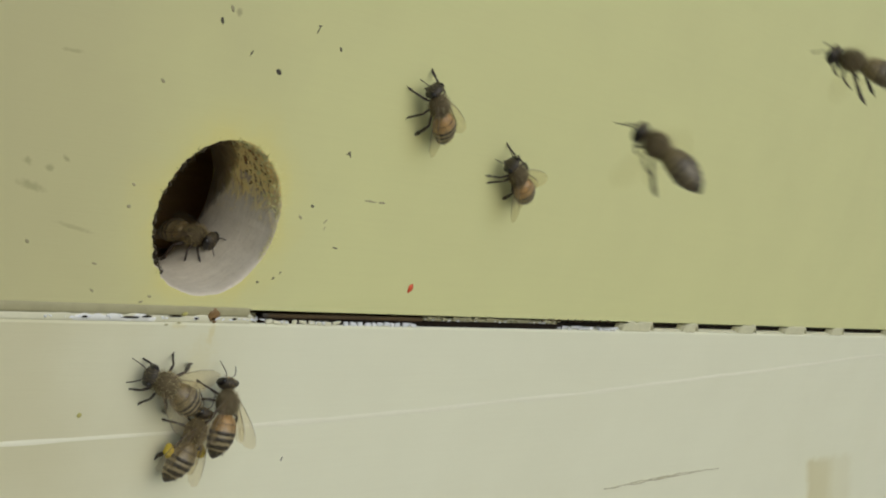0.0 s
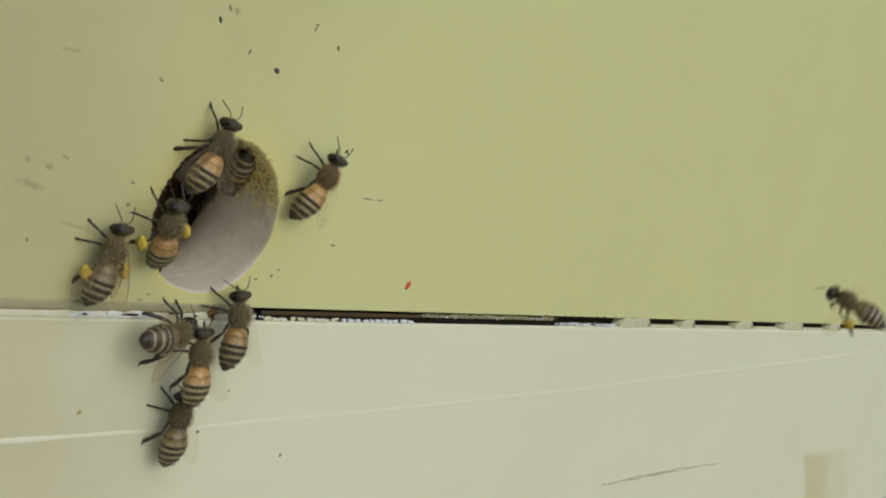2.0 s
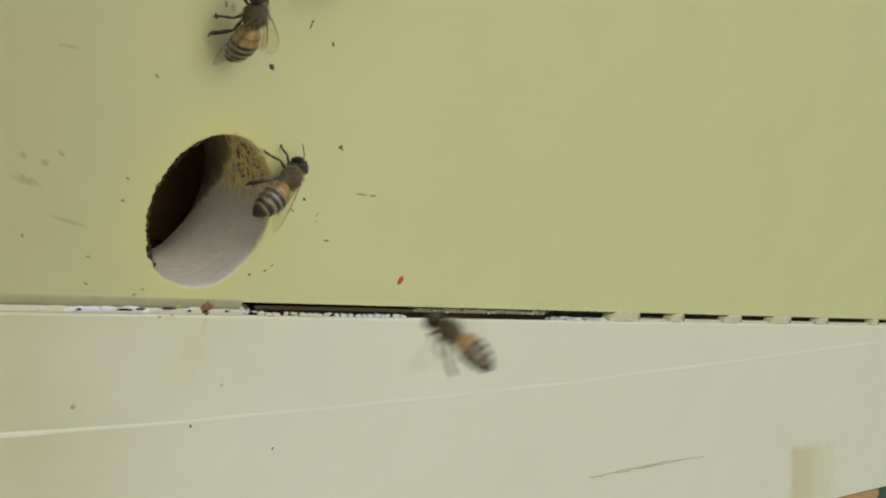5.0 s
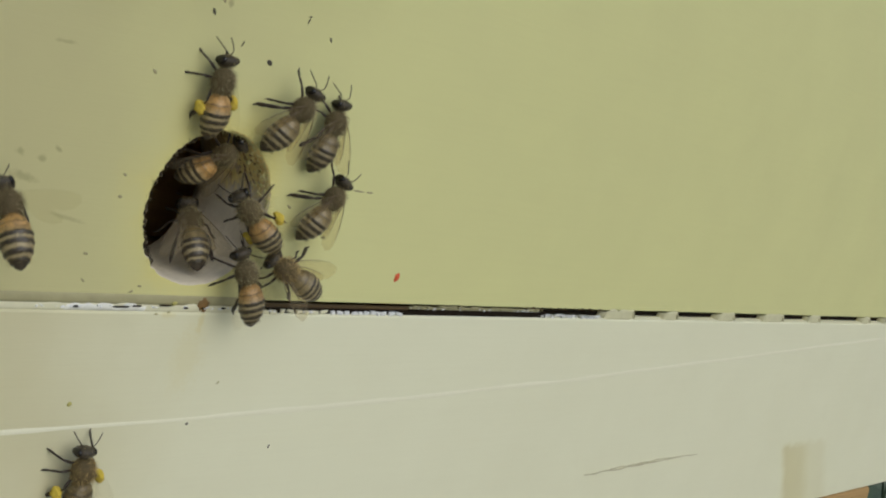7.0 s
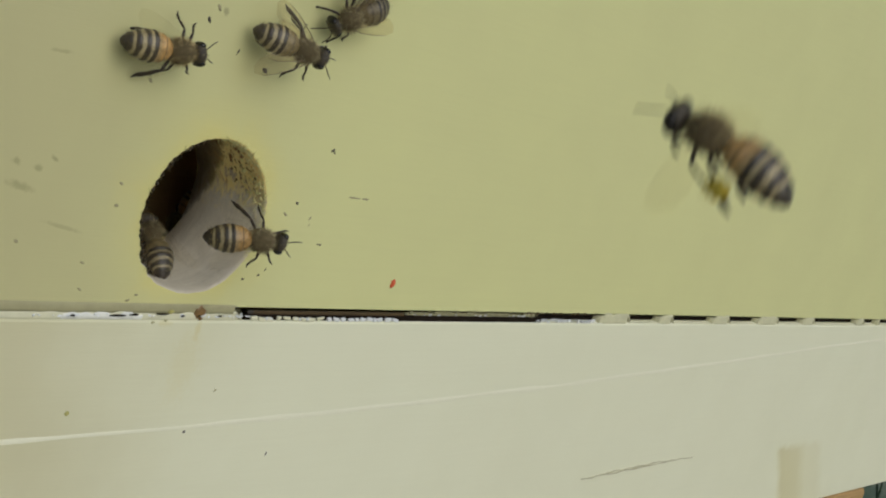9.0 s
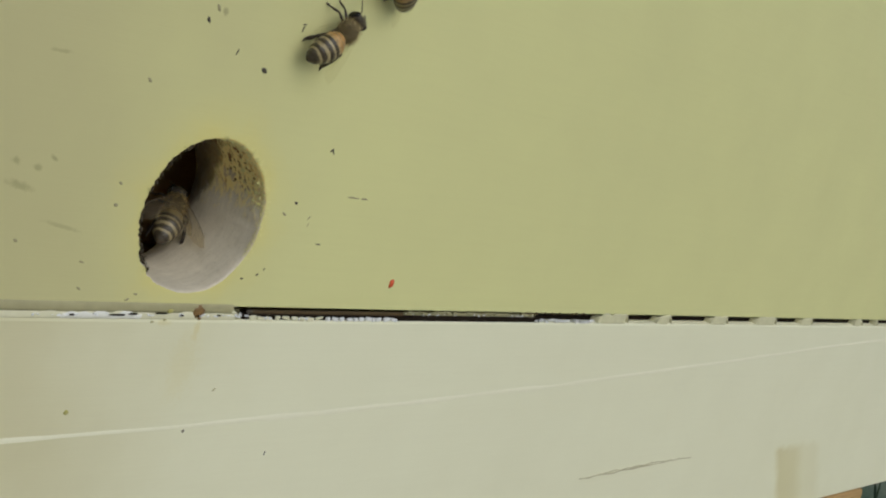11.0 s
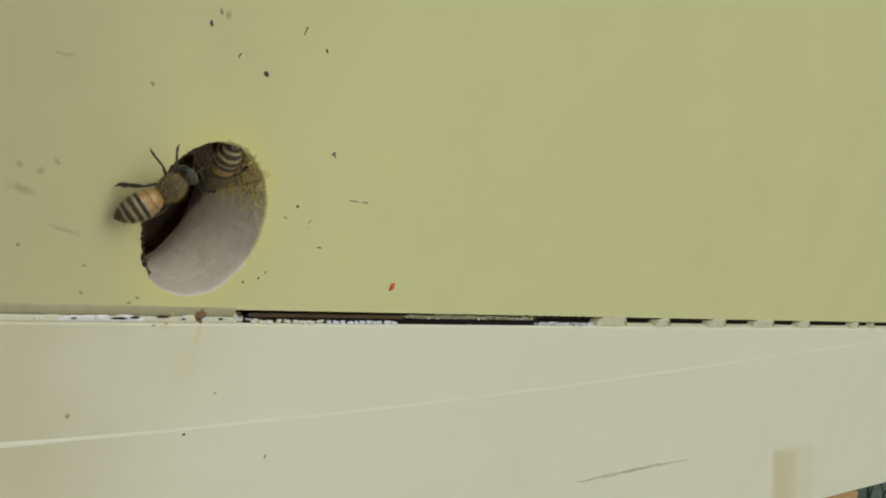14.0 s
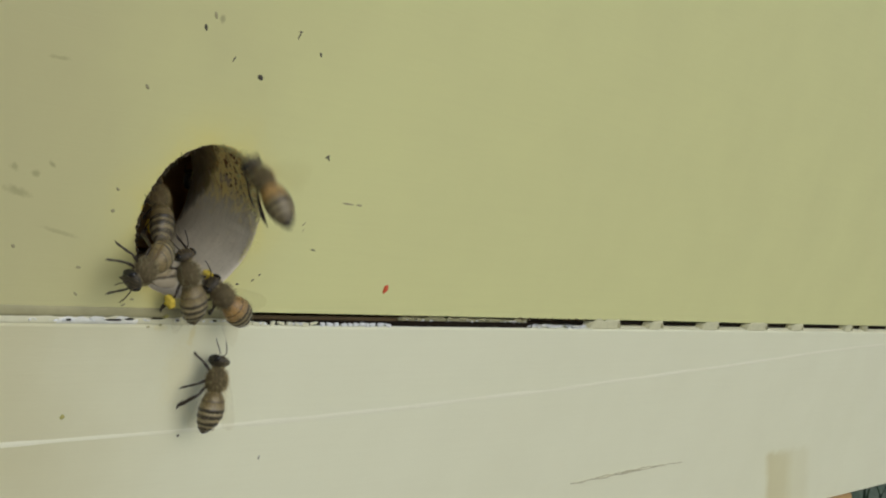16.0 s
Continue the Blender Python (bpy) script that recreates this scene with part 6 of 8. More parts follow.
    walk(bees[30], [(0, pose(0.1666, -0.0120, 0.0600, -34, -36, 96)), (6, pose(0.0395, -0.0036, 0.3852, -34, -36, 96)), (6.3, pose(0.0220, -0.0070, 0.4300, -35, -39, 94)), (6.4, pose(0.0180, -0.0040, 0.4288, -35, -50, 84)), (6.5, pose(-0.0200, -0.0488, 0.4397, -33, -26, 101)), (6.6, pose(0.0200, -0.0098, 0.4337, -35, -46, 88)), (6.7, pose(0.0184, 0.0004, 0.4423, -89, -47, 178)), (6.8, pose(0.0105, 0.0010, 0.4462, -80, -56, 168)), (6.9, pose(0.0120, 0.0029, 0.4486, -89, -53, 131)), (7, pose(0.0085, 0.0006, 0.4515, -105, -41, 153)), (7.1, pose(0.0065, 0.0035, 0.4500, -86, -41, 141)), (7.2, pose(0.0088, 0.0065, 0.4489, -82, -25, 129)), (7.4, pose(0.0143, 0.0139, 0.4487, -85, -15, 123)), (7.6, pose(0.0286, 0.0291, 0.4453, -80, -7, 97)), (7.85, pose(0.1094, 0.0909, 0.4396, -39, -11, 75)), (8.1, pose(0.1902, 0.1526, 0.4338, 0, -0, 54)), (16, pose(0.1902, 0.1526, 0.4338, 0, -0, 54))])
    flap(bees[30], [(6.0, 6.03), (6.3, 6.63)], 0.02)
    walk(bees[31], [(0, pose(0.2860, -0.0120, 0.0787, -34, -33, 98)), (5.9, pose(0.0740, -0.0037, 0.3563, -34, -33, 98)), (6.3, pose(0.0547, -0.0058, 0.3815, -34, -36, 96)), (6.4, pose(0.0512, -0.0037, 0.3906, -35, -39, 94)), (6.5, pose(0.0119, -0.0300, 0.4181, -35, -41, 93)), (6.6, pose(0.0414, -0.0213, 0.4108, -32, -19, 103)), (6.7, pose(0.0530, -0.0057, 0.4040, -33, -23, 102)), (6.8, pose(0.0078, -0.0205, 0.4171, -33, -25, 101)), (6.9, pose(-0.0152, -0.0042, 0.4070, -31, -10, 106)), (6.95, pose(-0.0149, -0.0022, 0.4079, -36, -49, 120)), (7, pose(-0.0146, -0.0002, 0.4088, -108, -78, -161)), (7.1, pose(-0.0181, -0.0004, 0.4142, -106, -71, -163)), (7.2, pose(-0.0187, -0.0008, 0.4206, -121, -75, -148)), (7.3, pose(-0.0198, -0.0008, 0.4269, -114, -71, -155)), (7.4, pose(-0.0208, -0.0015, 0.4352, -124, -69, -144)), (7.5, pose(-0.0176, -0.0000, 0.4363, 61, -78, 30)), (7.6, pose(-0.0189, -0.0008, 0.4402, -180, -82, -90)), (7.7, pose(-0.0188, -0.0026, 0.4457, -163, -70, -106)), (7.8, pose(-0.0149, -0.0027, 0.4482, -156, -68, -112)), (7.9, pose(-0.0123, 0.0012, 0.4482, 72, -73, 71)), (8, pose(-0.0024, 0.0084, 0.4445, 15, -49, 87)), (8.2, pose(0.0137, 0.0205, 0.4450, -48, -32, 77)), (8.4, pose(0.0258, 0.0334, 0.4443, -68, -24, 83)), (8.65, pose(0.0320, 0.1378, 0.4391, -24, -32, 11)), (8.9, pose(0.0382, 0.2422, 0.4338, 0, -0, -46)), (16, pose(0.0382, 0.2422, 0.4338, 0, -0, -46))])
    flap(bees[31], [(5.9, 5.93), (6.3, 6.93)], 0.16)
    stride(bees[31], 7.0, 7.8)
    walk(bees[32], [(0, pose(0.3982, -0.1741, 0.6723, -31, -8, 107)), (6.3, pose(0.1074, -0.0756, 0.5044, -31, -8, 107)), (6.4, pose(0.0710, -0.0632, 0.4834, -31, -15, 105)), (6.5, pose(-0.0079, -0.0763, 0.4561, -33, -30, 100)), (6.6, pose(0.0211, -0.0421, 0.4488, -33, -28, 100)), (6.7, pose(0.0052, -0.0285, 0.4484, -32, -15, 105)), (6.8, pose(-0.0158, -0.0037, 0.4519, -33, -26, 101)), (6.9, pose(-0.0379, -0.0037, 0.4508, -35, -40, 93)), (7, pose(-0.0386, -0.0037, 0.4473, -35, -41, 92)), (7.1, pose(-0.0210, -0.0041, 0.4361, -35, -51, 82)), (7.2, pose(0.0365, -0.0048, 0.4157, -28, -59, 63)), (7.3, pose(0.0899, -0.0050, 0.4132, -25, -61, 57)), (7.4, pose(0.1655, -0.0371, 0.3787, -19, -63, 45)), (9.4, pose(0.0977, -0.1101, 0.4565, -32, -15, 104)), (9.6, pose(0.1091, -0.0783, 0.4674, -32, -14, 105)), (9.7, pose(0.0676, -0.0652, 0.4692, -32, -15, 104)), (9.8, pose(0.0379, -0.0417, 0.4660, -32, -18, 103)), (9.9, pose(0.0114, -0.0227, 0.4613, -32, -21, 103)), (10, pose(0.0085, -0.0038, 0.4605, -33, -23, 102)), (10.1, pose(0.0030, 0.0001, 0.4617, -87, -31, 174)), (10.4, pose(-0.0006, -0.0002, 0.4581, -93, -35, -175)), (10.5, pose(0.0042, 0.0034, 0.4550, -83, -36, 139)), (10.6, pose(0.0091, 0.0069, 0.4520, -75, -31, 95)), (10.8, pose(0.0278, 0.0282, 0.4443, -70, -16, 79)), (11.05, pose(-0.0045, 0.1159, 0.4391, -32, -18, 44)), (11.3, pose(-0.0367, 0.2036, 0.4338, 0, -0, 16)), (16, pose(-0.0367, 0.2036, 0.4338, 0, -0, 16))])
    flap(bees[32], [(6.3, 7.43), (9.4, 10.03)], 0.1)
    walk(bees[33], [(0, pose(0.3324, -0.1712, 0.6966, -31, -2, 108)), (6.4, pose(0.0452, -0.0821, 0.5175, -31, -2, 108)), (6.5, pose(0.0174, -0.0735, 0.5002, -30, 1, 108)), (6.6, pose(0.0180, -0.0371, 0.4884, -33, -26, 101)), (6.7, pose(0.0061, -0.0094, 0.4756, -32, -18, 104)), (6.8, pose(-0.0120, 0.0000, 0.4651, -94, -59, -175)), (6.9, pose(-0.0115, -0.0008, 0.4691, -103, -58, -165)), (7, pose(-0.0074, 0.0003, 0.4703, 42, -87, 48)), (7.1, pose(-0.0073, -0.0026, 0.4744, -144, -67, -123)), (7.2, pose(-0.0053, -0.0027, 0.4730, -137, -63, -129)), (7.3, pose(-0.0054, -0.0024, 0.4738, -120, -58, -145)), (7.4, pose(-0.0078, -0.0017, 0.4766, -105, -47, -160)), (7.5, pose(-0.0084, 0.0001, 0.4753, -92, -40, -177)), (7.6, pose(-0.0136, -0.0002, 0.4742, -90, -0, -176)), (7.7, pose(-0.0156, 0.0003, 0.4701, -90, -4, 177)), (7.8, pose(-0.0180, -0.0010, 0.4673, -82, 41, -168)), (7.9, pose(-0.0219, -0.0028, 0.4594, -62, 51, -145)), (8, pose(-0.0176, 0.0005, 0.4593, -90, 86, 180)), (8.1, pose(-0.0176, -0.0004, 0.4583, 116, 64, 28)), (8.2, pose(-0.0111, 0.0022, 0.4507, 96, 22, 14)), (8.3, pose(-0.0080, 0.0047, 0.4482, 77, 15, 22)), (8.5, pose(-0.0074, 0.0025, 0.4471, 87, -9, 18)), (8.6, pose(-0.0019, 0.0080, 0.4444, 58, -7, 32)), (8.7, pose(0.0116, 0.0187, 0.4425, 1, -15, 45)), (8.8, pose(0.0251, 0.0294, 0.4406, -56, -8, 59)), (9.05, pose(0.0953, 0.0811, 0.4372, -26, -18, 6)), (9.3, pose(0.1655, 0.1327, 0.4338, 0, -0, -43)), (16, pose(0.1655, 0.1327, 0.4338, 0, -0, -43))])
    flap(bees[33], [(6.4, 6.73)], 0.04)
    stride(bees[33], 6.8, 8.5)
    walk(bees[34], [(0, pose(0.2212, -0.2051, 0.1618, -32, -18, 104)), (6.1, pose(0.0348, -0.0513, 0.4150, -32, -18, 104)), (6.3, pose(0.0106, -0.0313, 0.4479, -32, -17, 104)), (6.4, pose(0.0303, -0.0040, 0.4636, -31, -15, 105)), (6.5, pose(0.0054, -0.0039, 0.4965, -32, -17, 104)), (6.9, pose(-0.2059, -0.0120, 0.7756, -32, -17, 104)), (16, pose(-0.1959, -0.0220, 0.7856, -32, -17, 104))])
    flap(bees[34], [(6.1, 6.53)], 0.18)
    walk(bees[35], [(0, pose(0.2442, 0.1764, 0.4338, 0, -0, -1)), (5.8, pose(0.2442, 0.1764, 0.4338, 0, -0, -1)), (6.05, pose(0.1368, 0.1022, 0.4398, 27, -52, -29)), (6.3, pose(0.0293, 0.0281, 0.4459, 127, -51, -130)), (6.6, pose(0.0117, 0.0129, 0.4530, 170, -70, -138)), (6.7, pose(0.0092, 0.0019, 0.4641, -177, -78, -92)), (6.8, pose(0.0047, -0.0010, 0.4627, 67, -48, 30)), (6.9, pose(0.0087, -0.0006, 0.4671, 75, -48, 20)), (7, pose(0.0093, -0.0014, 0.4694, 113, -63, -25)), (7.1, pose(0.0128, -0.0000, 0.4717, 81, -52, 11)), (7.2, pose(0.0110, -0.0010, 0.4761, 66, -50, 30)), (7.3, pose(0.0115, -0.0009, 0.4782, 66, -52, 30)), (7.4, pose(0.0090, -0.0026, 0.4820, -124, -58, -142)), (7.5, pose(0.0119, 0.0004, 0.4835, -87, -65, 177)), (7.7, pose(0.0107, -0.0017, 0.4854, -113, -59, -154)), (7.9, pose(0.0104, -0.0019, 0.4859, -116, -59, -150)), (8, pose(0.0131, 0.0004, 0.4863, 85, -75, 5)), (8.2, pose(0.0166, -0.0002, 0.4871, 78, -53, 15)), (8.3, pose(0.0172, -0.0002, 0.4881, 83, -37, 11)), (8.4, pose(0.0184, -0.0010, 0.4894, 95, -30, -10)), (8.5, pose(0.0179, -0.0025, 0.4901, 97, -23, -18)), (8.6, pose(0.0194, -0.0021, 0.4946, 98, -26, -17)), (8.8, pose(0.0226, -0.0015, 0.5026, 96, -27, -13)), (16, pose(0.0244, 0.0000, 0.5190, 92, -32, -3))])
    stride(bees[35], 6.7, 8.8)
    walk(bees[36], [(0, pose(0.0201, 0.0003, 0.5154, -89, 43, -178)), (8.2, pose(0.0201, 0.0003, 0.5114, -89, 43, -178)), (8.6, pose(0.0184, -0.0002, 0.4954, -87, 36, -175)), (8.7, pose(0.0170, 0.0005, 0.4883, -90, 39, 180)), (8.8, pose(0.0169, -0.0002, 0.4855, -87, 37, -175)), (9, pose(0.0163, 0.0001, 0.4857, -93, 33, 174)), (9.2, pose(0.0170, 0.0002, 0.4860, -93, 34, 175)), (9.8, pose(0.0211, -0.0015, 0.4993, -80, 39, -165)), (16, pose(0.0330, 0.0000, 0.5190, -87, 45, -176))])
    stride(bees[36], 8.2, 9.8)
    walk(bees[37], [(0, pose(0.0429, 0.0692, 0.4338, 0, -0, -144)), (5.9, pose(0.0429, 0.0692, 0.4338, 0, -0, -144)), (6.15, pose(0.0342, 0.0497, 0.4398, 54, -23, -110)), (6.4, pose(0.0256, 0.0301, 0.4459, 116, -63, -112)), (6.8, pose(0.0116, 0.0137, 0.4544, 85, -49, -33)), (7, pose(0.0034, 0.0060, 0.4603, 144, -47, -52)), (7.1, pose(0.0115, 0.0137, 0.4545, 85, -49, -33)), (7.4, pose(0.0280, 0.0318, 0.4424, -23, -32, 32)), (7.65, pose(-0.0063, 0.0656, 0.4381, -20, -10, 90)), (7.9, pose(-0.0406, 0.0993, 0.4338, 0, -0, 147)), (16, pose(-0.0406, 0.0993, 0.4338, 0, -0, 147))])
    walk(bees[38], [(0, pose(0.1331, 0.0890, 0.4338, 0, -0, 15)), (6.1, pose(0.1331, 0.0890, 0.4338, 0, -0, 15)), (6.6, pose(0.0260, 0.0318, 0.4429, -57, -30, 71)), (6.9, pose(0.0105, 0.0152, 0.4442, -39, -48, 83)), (7, pose(0.0058, 0.0101, 0.4433, -13, -40, 73)), (7.1, pose(0.0071, 0.0126, 0.4445, -31, -47, 87)), (7.2, pose(0.0099, 0.0159, 0.4444, -34, -31, 75)), (7.4, pose(0.0201, 0.0270, 0.4432, -54, -24, 71)), (7.65, pose(0.1152, 0.0777, 0.4385, -21, -22, 24)), (7.9, pose(0.2103, 0.1285, 0.4338, 0, -0, -15)), (16, pose(0.2103, 0.1285, 0.4338, 0, -0, -15))])
    walk(bees[39], [(0, pose(0.2190, 0.1444, 0.4338, 0, -0, 166)), (6.1, pose(0.2190, 0.1444, 0.4338, 0, -0, 166)), (6.35, pose(0.1216, 0.0885, 0.4373, -35, -4, 123)), (6.6, pose(0.0242, 0.0326, 0.4408, -61, -30, 86)), (6.8, pose(0.0031, 0.0011, 0.4403, -73, -66, 161)), (6.9, pose(0.0047, 0.0003, 0.4413, -92, -59, -178)), (7, pose(0.0075, -0.0010, 0.4403, -52, -62, 139)), (7.1, pose(-0.0012, -0.0002, 0.4397, -96, -56, -173)), (7.2, pose(-0.0044, -0.0002, 0.4401, -95, -54, -173)), (7.3, pose(-0.0029, 0.0024, 0.4409, -49, -63, 136)), (7.4, pose(-0.0003, 0.0082, 0.4419, 5, -38, 85)), (7.5, pose(0.0012, 0.0092, 0.4410, -2, -34, 86)), (7.6, pose(0.0022, 0.0095, 0.4404, 2, -28, 75)), (7.7, pose(0.0055, 0.0133, 0.4405, -21, -38, 88)), (7.8, pose(0.0175, 0.0246, 0.4379, -43, -12, 71)), (8.1, pose(0.0296, 0.0385, 0.4392, -63, -31, 87)), (8.567, pose(0.0294, 0.0363, 0.4387, -65, 24, 112)), (9.033, pose(0.0292, 0.0341, 0.4383, -9, 67, -180)), (9.5, pose(0.0290, 0.0319, 0.4379, 65, 31, -94)), (9.8, pose(0.0036, 0.0035, 0.4399, 20, 44, -85)), (10.1, pose(0.0045, 0.0000, 0.4350, 87, 50, -4)), (10.4, pose(0.0100, -0.0006, 0.4302, 82, 49, -10)), (10.55, pose(0.0098, -0.0016, 0.4301, 100, -21, -14)), (10.7, pose(0.0097, -0.0027, 0.4300, -165, -69, -104)), (10.73, pose(0.0103, -0.0028, 0.4302, -165, -69, -104)), (10.77, pose(0.0214, -0.0048, 0.4332, 64, -80, -13)), (10.8, pose(0.0325, -0.0069, 0.4363, 6, -58, 4)), (10.9, pose(0.0747, -0.0248, 0.4674, 14, -49, -13)), (11, pose(0.1255, -0.0601, 0.5063, 16, -46, -16)), (11.4, pose(0.3689, -0.2292, 0.6925, 16, -46, -16)), (16, pose(0.3789, -0.2392, 0.7025, 16, -46, -16))])
    flap(bees[39], [(10.8, 11.03)], 0.08)
    stride(bees[39], 10.1, 10.7)
    walk(bees[40], [(0, pose(0.3510, -0.2592, 0.6486, -31, -6, 107)), (7.1, pose(0.0871, -0.0739, 0.5126, -31, -6, 107)), (7.2, pose(0.0640, -0.0577, 0.5007, -31, -9, 106)), (7.3, pose(0.0524, -0.0298, 0.4900, -31, -11, 106)), (7.4, pose(0.0536, -0.0088, 0.4702, -31, -8, 106)), (7.5, pose(-0.0015, -0.0250, 0.4593, -31, -2, 107)), (7.6, pose(0.0048, 0.0009, 0.4483, -89, -41, 163)), (7.7, pose(0.0117, 0.0061, 0.4446, -61, -33, 107)), (8, pose(0.0161, 0.0133, 0.4492, -82, -36, 109)), (8.3, pose(0.0292, 0.0306, 0.4446, -72, -17, 79)), (8.55, pose(0.0676, 0.1208, 0.4392, -42, 16, 144)), (8.8, pose(0.1060, 0.2110, 0.4338, 0, -0, -146)), (16, pose(0.1060, 0.2110, 0.4338, 0, -0, -146))])
    flap(bees[40], [(7.1, 7.53)], 0.02)
    walk(bees[41], [(0, pose(0.2617, -0.3093, 0.6811, -33, -26, 101)), (7.5, pose(0.0642, -0.0846, 0.4995, -33, -26, 101)), (7.6, pose(0.0494, -0.0677, 0.4858, -33, -26, 101)), (7.7, pose(0.0123, -0.0582, 0.4730, -33, -27, 100)), (7.8, pose(0.0165, -0.0367, 0.4563, -31, -13, 105)), (7.9, pose(0.0227, -0.0037, 0.4349, -33, -27, 100)), (8, pose(-0.0001, -0.0015, 0.4451, -61, -31, 169)), (8.1, pose(0.0009, 0.0066, 0.4396, -11, -42, 101)), (8.2, pose(-0.0009, 0.0087, 0.4404, 15, -35, 74)), (8.5, pose(0.0048, 0.0129, 0.4367, -12, -24, 82)), (8.8, pose(0.0032, 0.0132, 0.4386, -4, -31, 78)), (9, pose(0.0026, 0.0149, 0.4400, -0, -29, 75)), (9.3, pose(0.0143, 0.0244, 0.4403, -44, -28, 83)), (9.6, pose(0.0294, 0.0362, 0.4396, -56, -20, 67)), (9.85, pose(0.0736, 0.1206, 0.4367, -23, -21, 19)), (10.1, pose(0.1178, 0.2050, 0.4338, 0, -0, -22)), (16, pose(0.1178, 0.2050, 0.4338, 0, -0, -22))])
    flap(bees[41], [(7.5, 7.93)], 0.16)
    walk(bees[42], [(0, pose(0.1021, 0.1578, 0.4338, 0, -0, -101)), (7.8, pose(0.1021, 0.1578, 0.4338, 0, -0, -101)), (8.05, pose(0.0648, 0.0933, 0.4379, 43, -20, -101)), (8.3, pose(0.0274, 0.0289, 0.4420, 94, -34, -118)), (8.5, pose(0.0179, 0.0125, 0.4439, 57, -39, -42)), (8.6, pose(0.0129, 0.0053, 0.4442, 67, 1, -41)), (8.7, pose(0.0110, 0.0021, 0.4447, 88, 8, -8)), (8.8, pose(0.0110, -0.0021, 0.4461, 86, 4, -16)), (9, pose(0.0074, -0.0044, 0.4487, 86, -3, -28)), (9.2, pose(0.0083, -0.0042, 0.4479, 86, -4, -27)), (9.5, pose(0.0214, -0.0024, 0.4488, 84, -17, -18)), (9.534, pose(0.0232, -0.0026, 0.4492, 84, -17, -18)), (9.7, pose(0.0803, -0.0082, 0.4638, 19, -32, -26)), (9.9, pose(0.1409, -0.0537, 0.5077, 19, -32, -26)), (10.3, pose(0.3831, -0.2355, 0.6832, 19, -32, -26)), (16, pose(0.3931, -0.2455, 0.6932, 19, -32, -26))])
    flap(bees[42], [(9.7, 9.93)], 0.1)
    stride(bees[42], 8.7, 9.5)
    walk(bees[43], [(0, pose(-0.3236, -0.0120, 0.6977, -34, -32, 98)), (8.2, pose(-0.0446, -0.0036, 0.4862, -34, -32, 98)), (8.4, pose(-0.0367, -0.0036, 0.4802, -34, -32, 98)), (8.5, pose(-0.0333, -0.0036, 0.4772, -34, -33, 98)), (8.55, pose(-0.0334, -0.0032, 0.4784, -65, -57, 146)), (8.6, pose(-0.0336, -0.0028, 0.4797, -118, -49, -145)), (8.65, pose(-0.0314, -0.0019, 0.4781, 100, -82, -1)), (8.7, pose(-0.0292, -0.0010, 0.4765, 74, -35, 26)), (8.8, pose(-0.0264, -0.0007, 0.4756, 88, -6, 15)), (8.9, pose(-0.0197, 0.0003, 0.4753, 90, -0, 3)), (9, pose(-0.0168, -0.0010, 0.4749, 90, -3, -9)), (9.2, pose(-0.0102, -0.0012, 0.4751, 90, -1, -10)), (9.8, pose(0.0013, -0.0008, 0.4778, 92, -13, -8)), (10.6, pose(0.0131, 0.0001, 0.4811, 86, -35, 6)), (11.3, pose(0.0176, 0.0004, 0.4854, 89, -46, 2)), (11.5, pose(0.0180, -0.0004, 0.4868, 96, -50, -8)), (11.8, pose(0.0178, -0.0006, 0.4880, 98, -51, -10)), (12, pose(0.0181, -0.0006, 0.4893, 98, -50, -10)), (12.5, pose(0.0191, -0.0006, 0.4906, 97, -48, -10)), (13, pose(0.0190, 0.0003, 0.4898, 91, -48, -2)), (13.2, pose(0.0197, 0.0003, 0.4913, 87, -44, 4)), (13.4, pose(0.0187, 0.0002, 0.4942, 86, -47, 6)), (13.6, pose(0.0158, -0.0006, 0.4992, 78, -42, 18)), (16, pose(0.0141, -0.0010, 0.5104, 64, -50, 33))])
    flap(bees[43], [(8.2, 8.53)], 0.04)
    stride(bees[43], 8.6, 13.6)
    walk(bees[44], [(0, pose(-0.1900, -0.0120, 0.7880, -33, -27, 101)), (8.9, pose(0.0130, -0.0037, 0.5029, -33, -27, 101)), (9, pose(0.0180, -0.0038, 0.4959, -33, -23, 102)), (9.1, pose(0.0193, -0.0247, 0.4526, -33, -23, 102)), (9.2, pose(0.0524, -0.0748, 0.4694, -33, -24, 102)), (9.3, pose(0.0873, -0.1057, 0.4740, -33, -23, 102)), (9.7, pose(0.3482, -0.3365, 0.5080, -33, -23, 102)), (16, pose(0.3582, -0.3465, 0.5180, -33, -23, 102))])
    flap(bees[44], [(8.9, 9.33)], 0.18)
    walk(bees[45], [(0, pose(0.3059, -0.3239, 0.4970, -31, -8, 106)), (8.8, pose(0.0402, -0.0963, 0.5041, -31, -8, 106)), (8.9, pose(0.0238, -0.0822, 0.5045, -31, -11, 106)), (9, pose(-0.0403, -0.0983, 0.4837, -32, -15, 105)), (9.1, pose(0.0168, -0.0292, 0.4622, -32, -19, 103)), (9.2, pose(0.0089, -0.0058, 0.4420, -33, -23, 102)), (9.3, pose(0.0038, 0.0007, 0.4415, -63, -46, 164)), (9.45, pose(0.0131, 0.0105, 0.4404, -48, -28, 108)), (9.6, pose(0.0225, 0.0202, 0.4392, -53, -7, 64)), (9.85, pose(0.0219, 0.0727, 0.4365, -25, -12, 27)), (10.1, pose(0.0213, 0.1253, 0.4338, 0, -0, -8)), (16, pose(0.0213, 0.1253, 0.4338, 0, -0, -8))])
    flap(bees[45], [(8.8, 9.23)], 0.12)
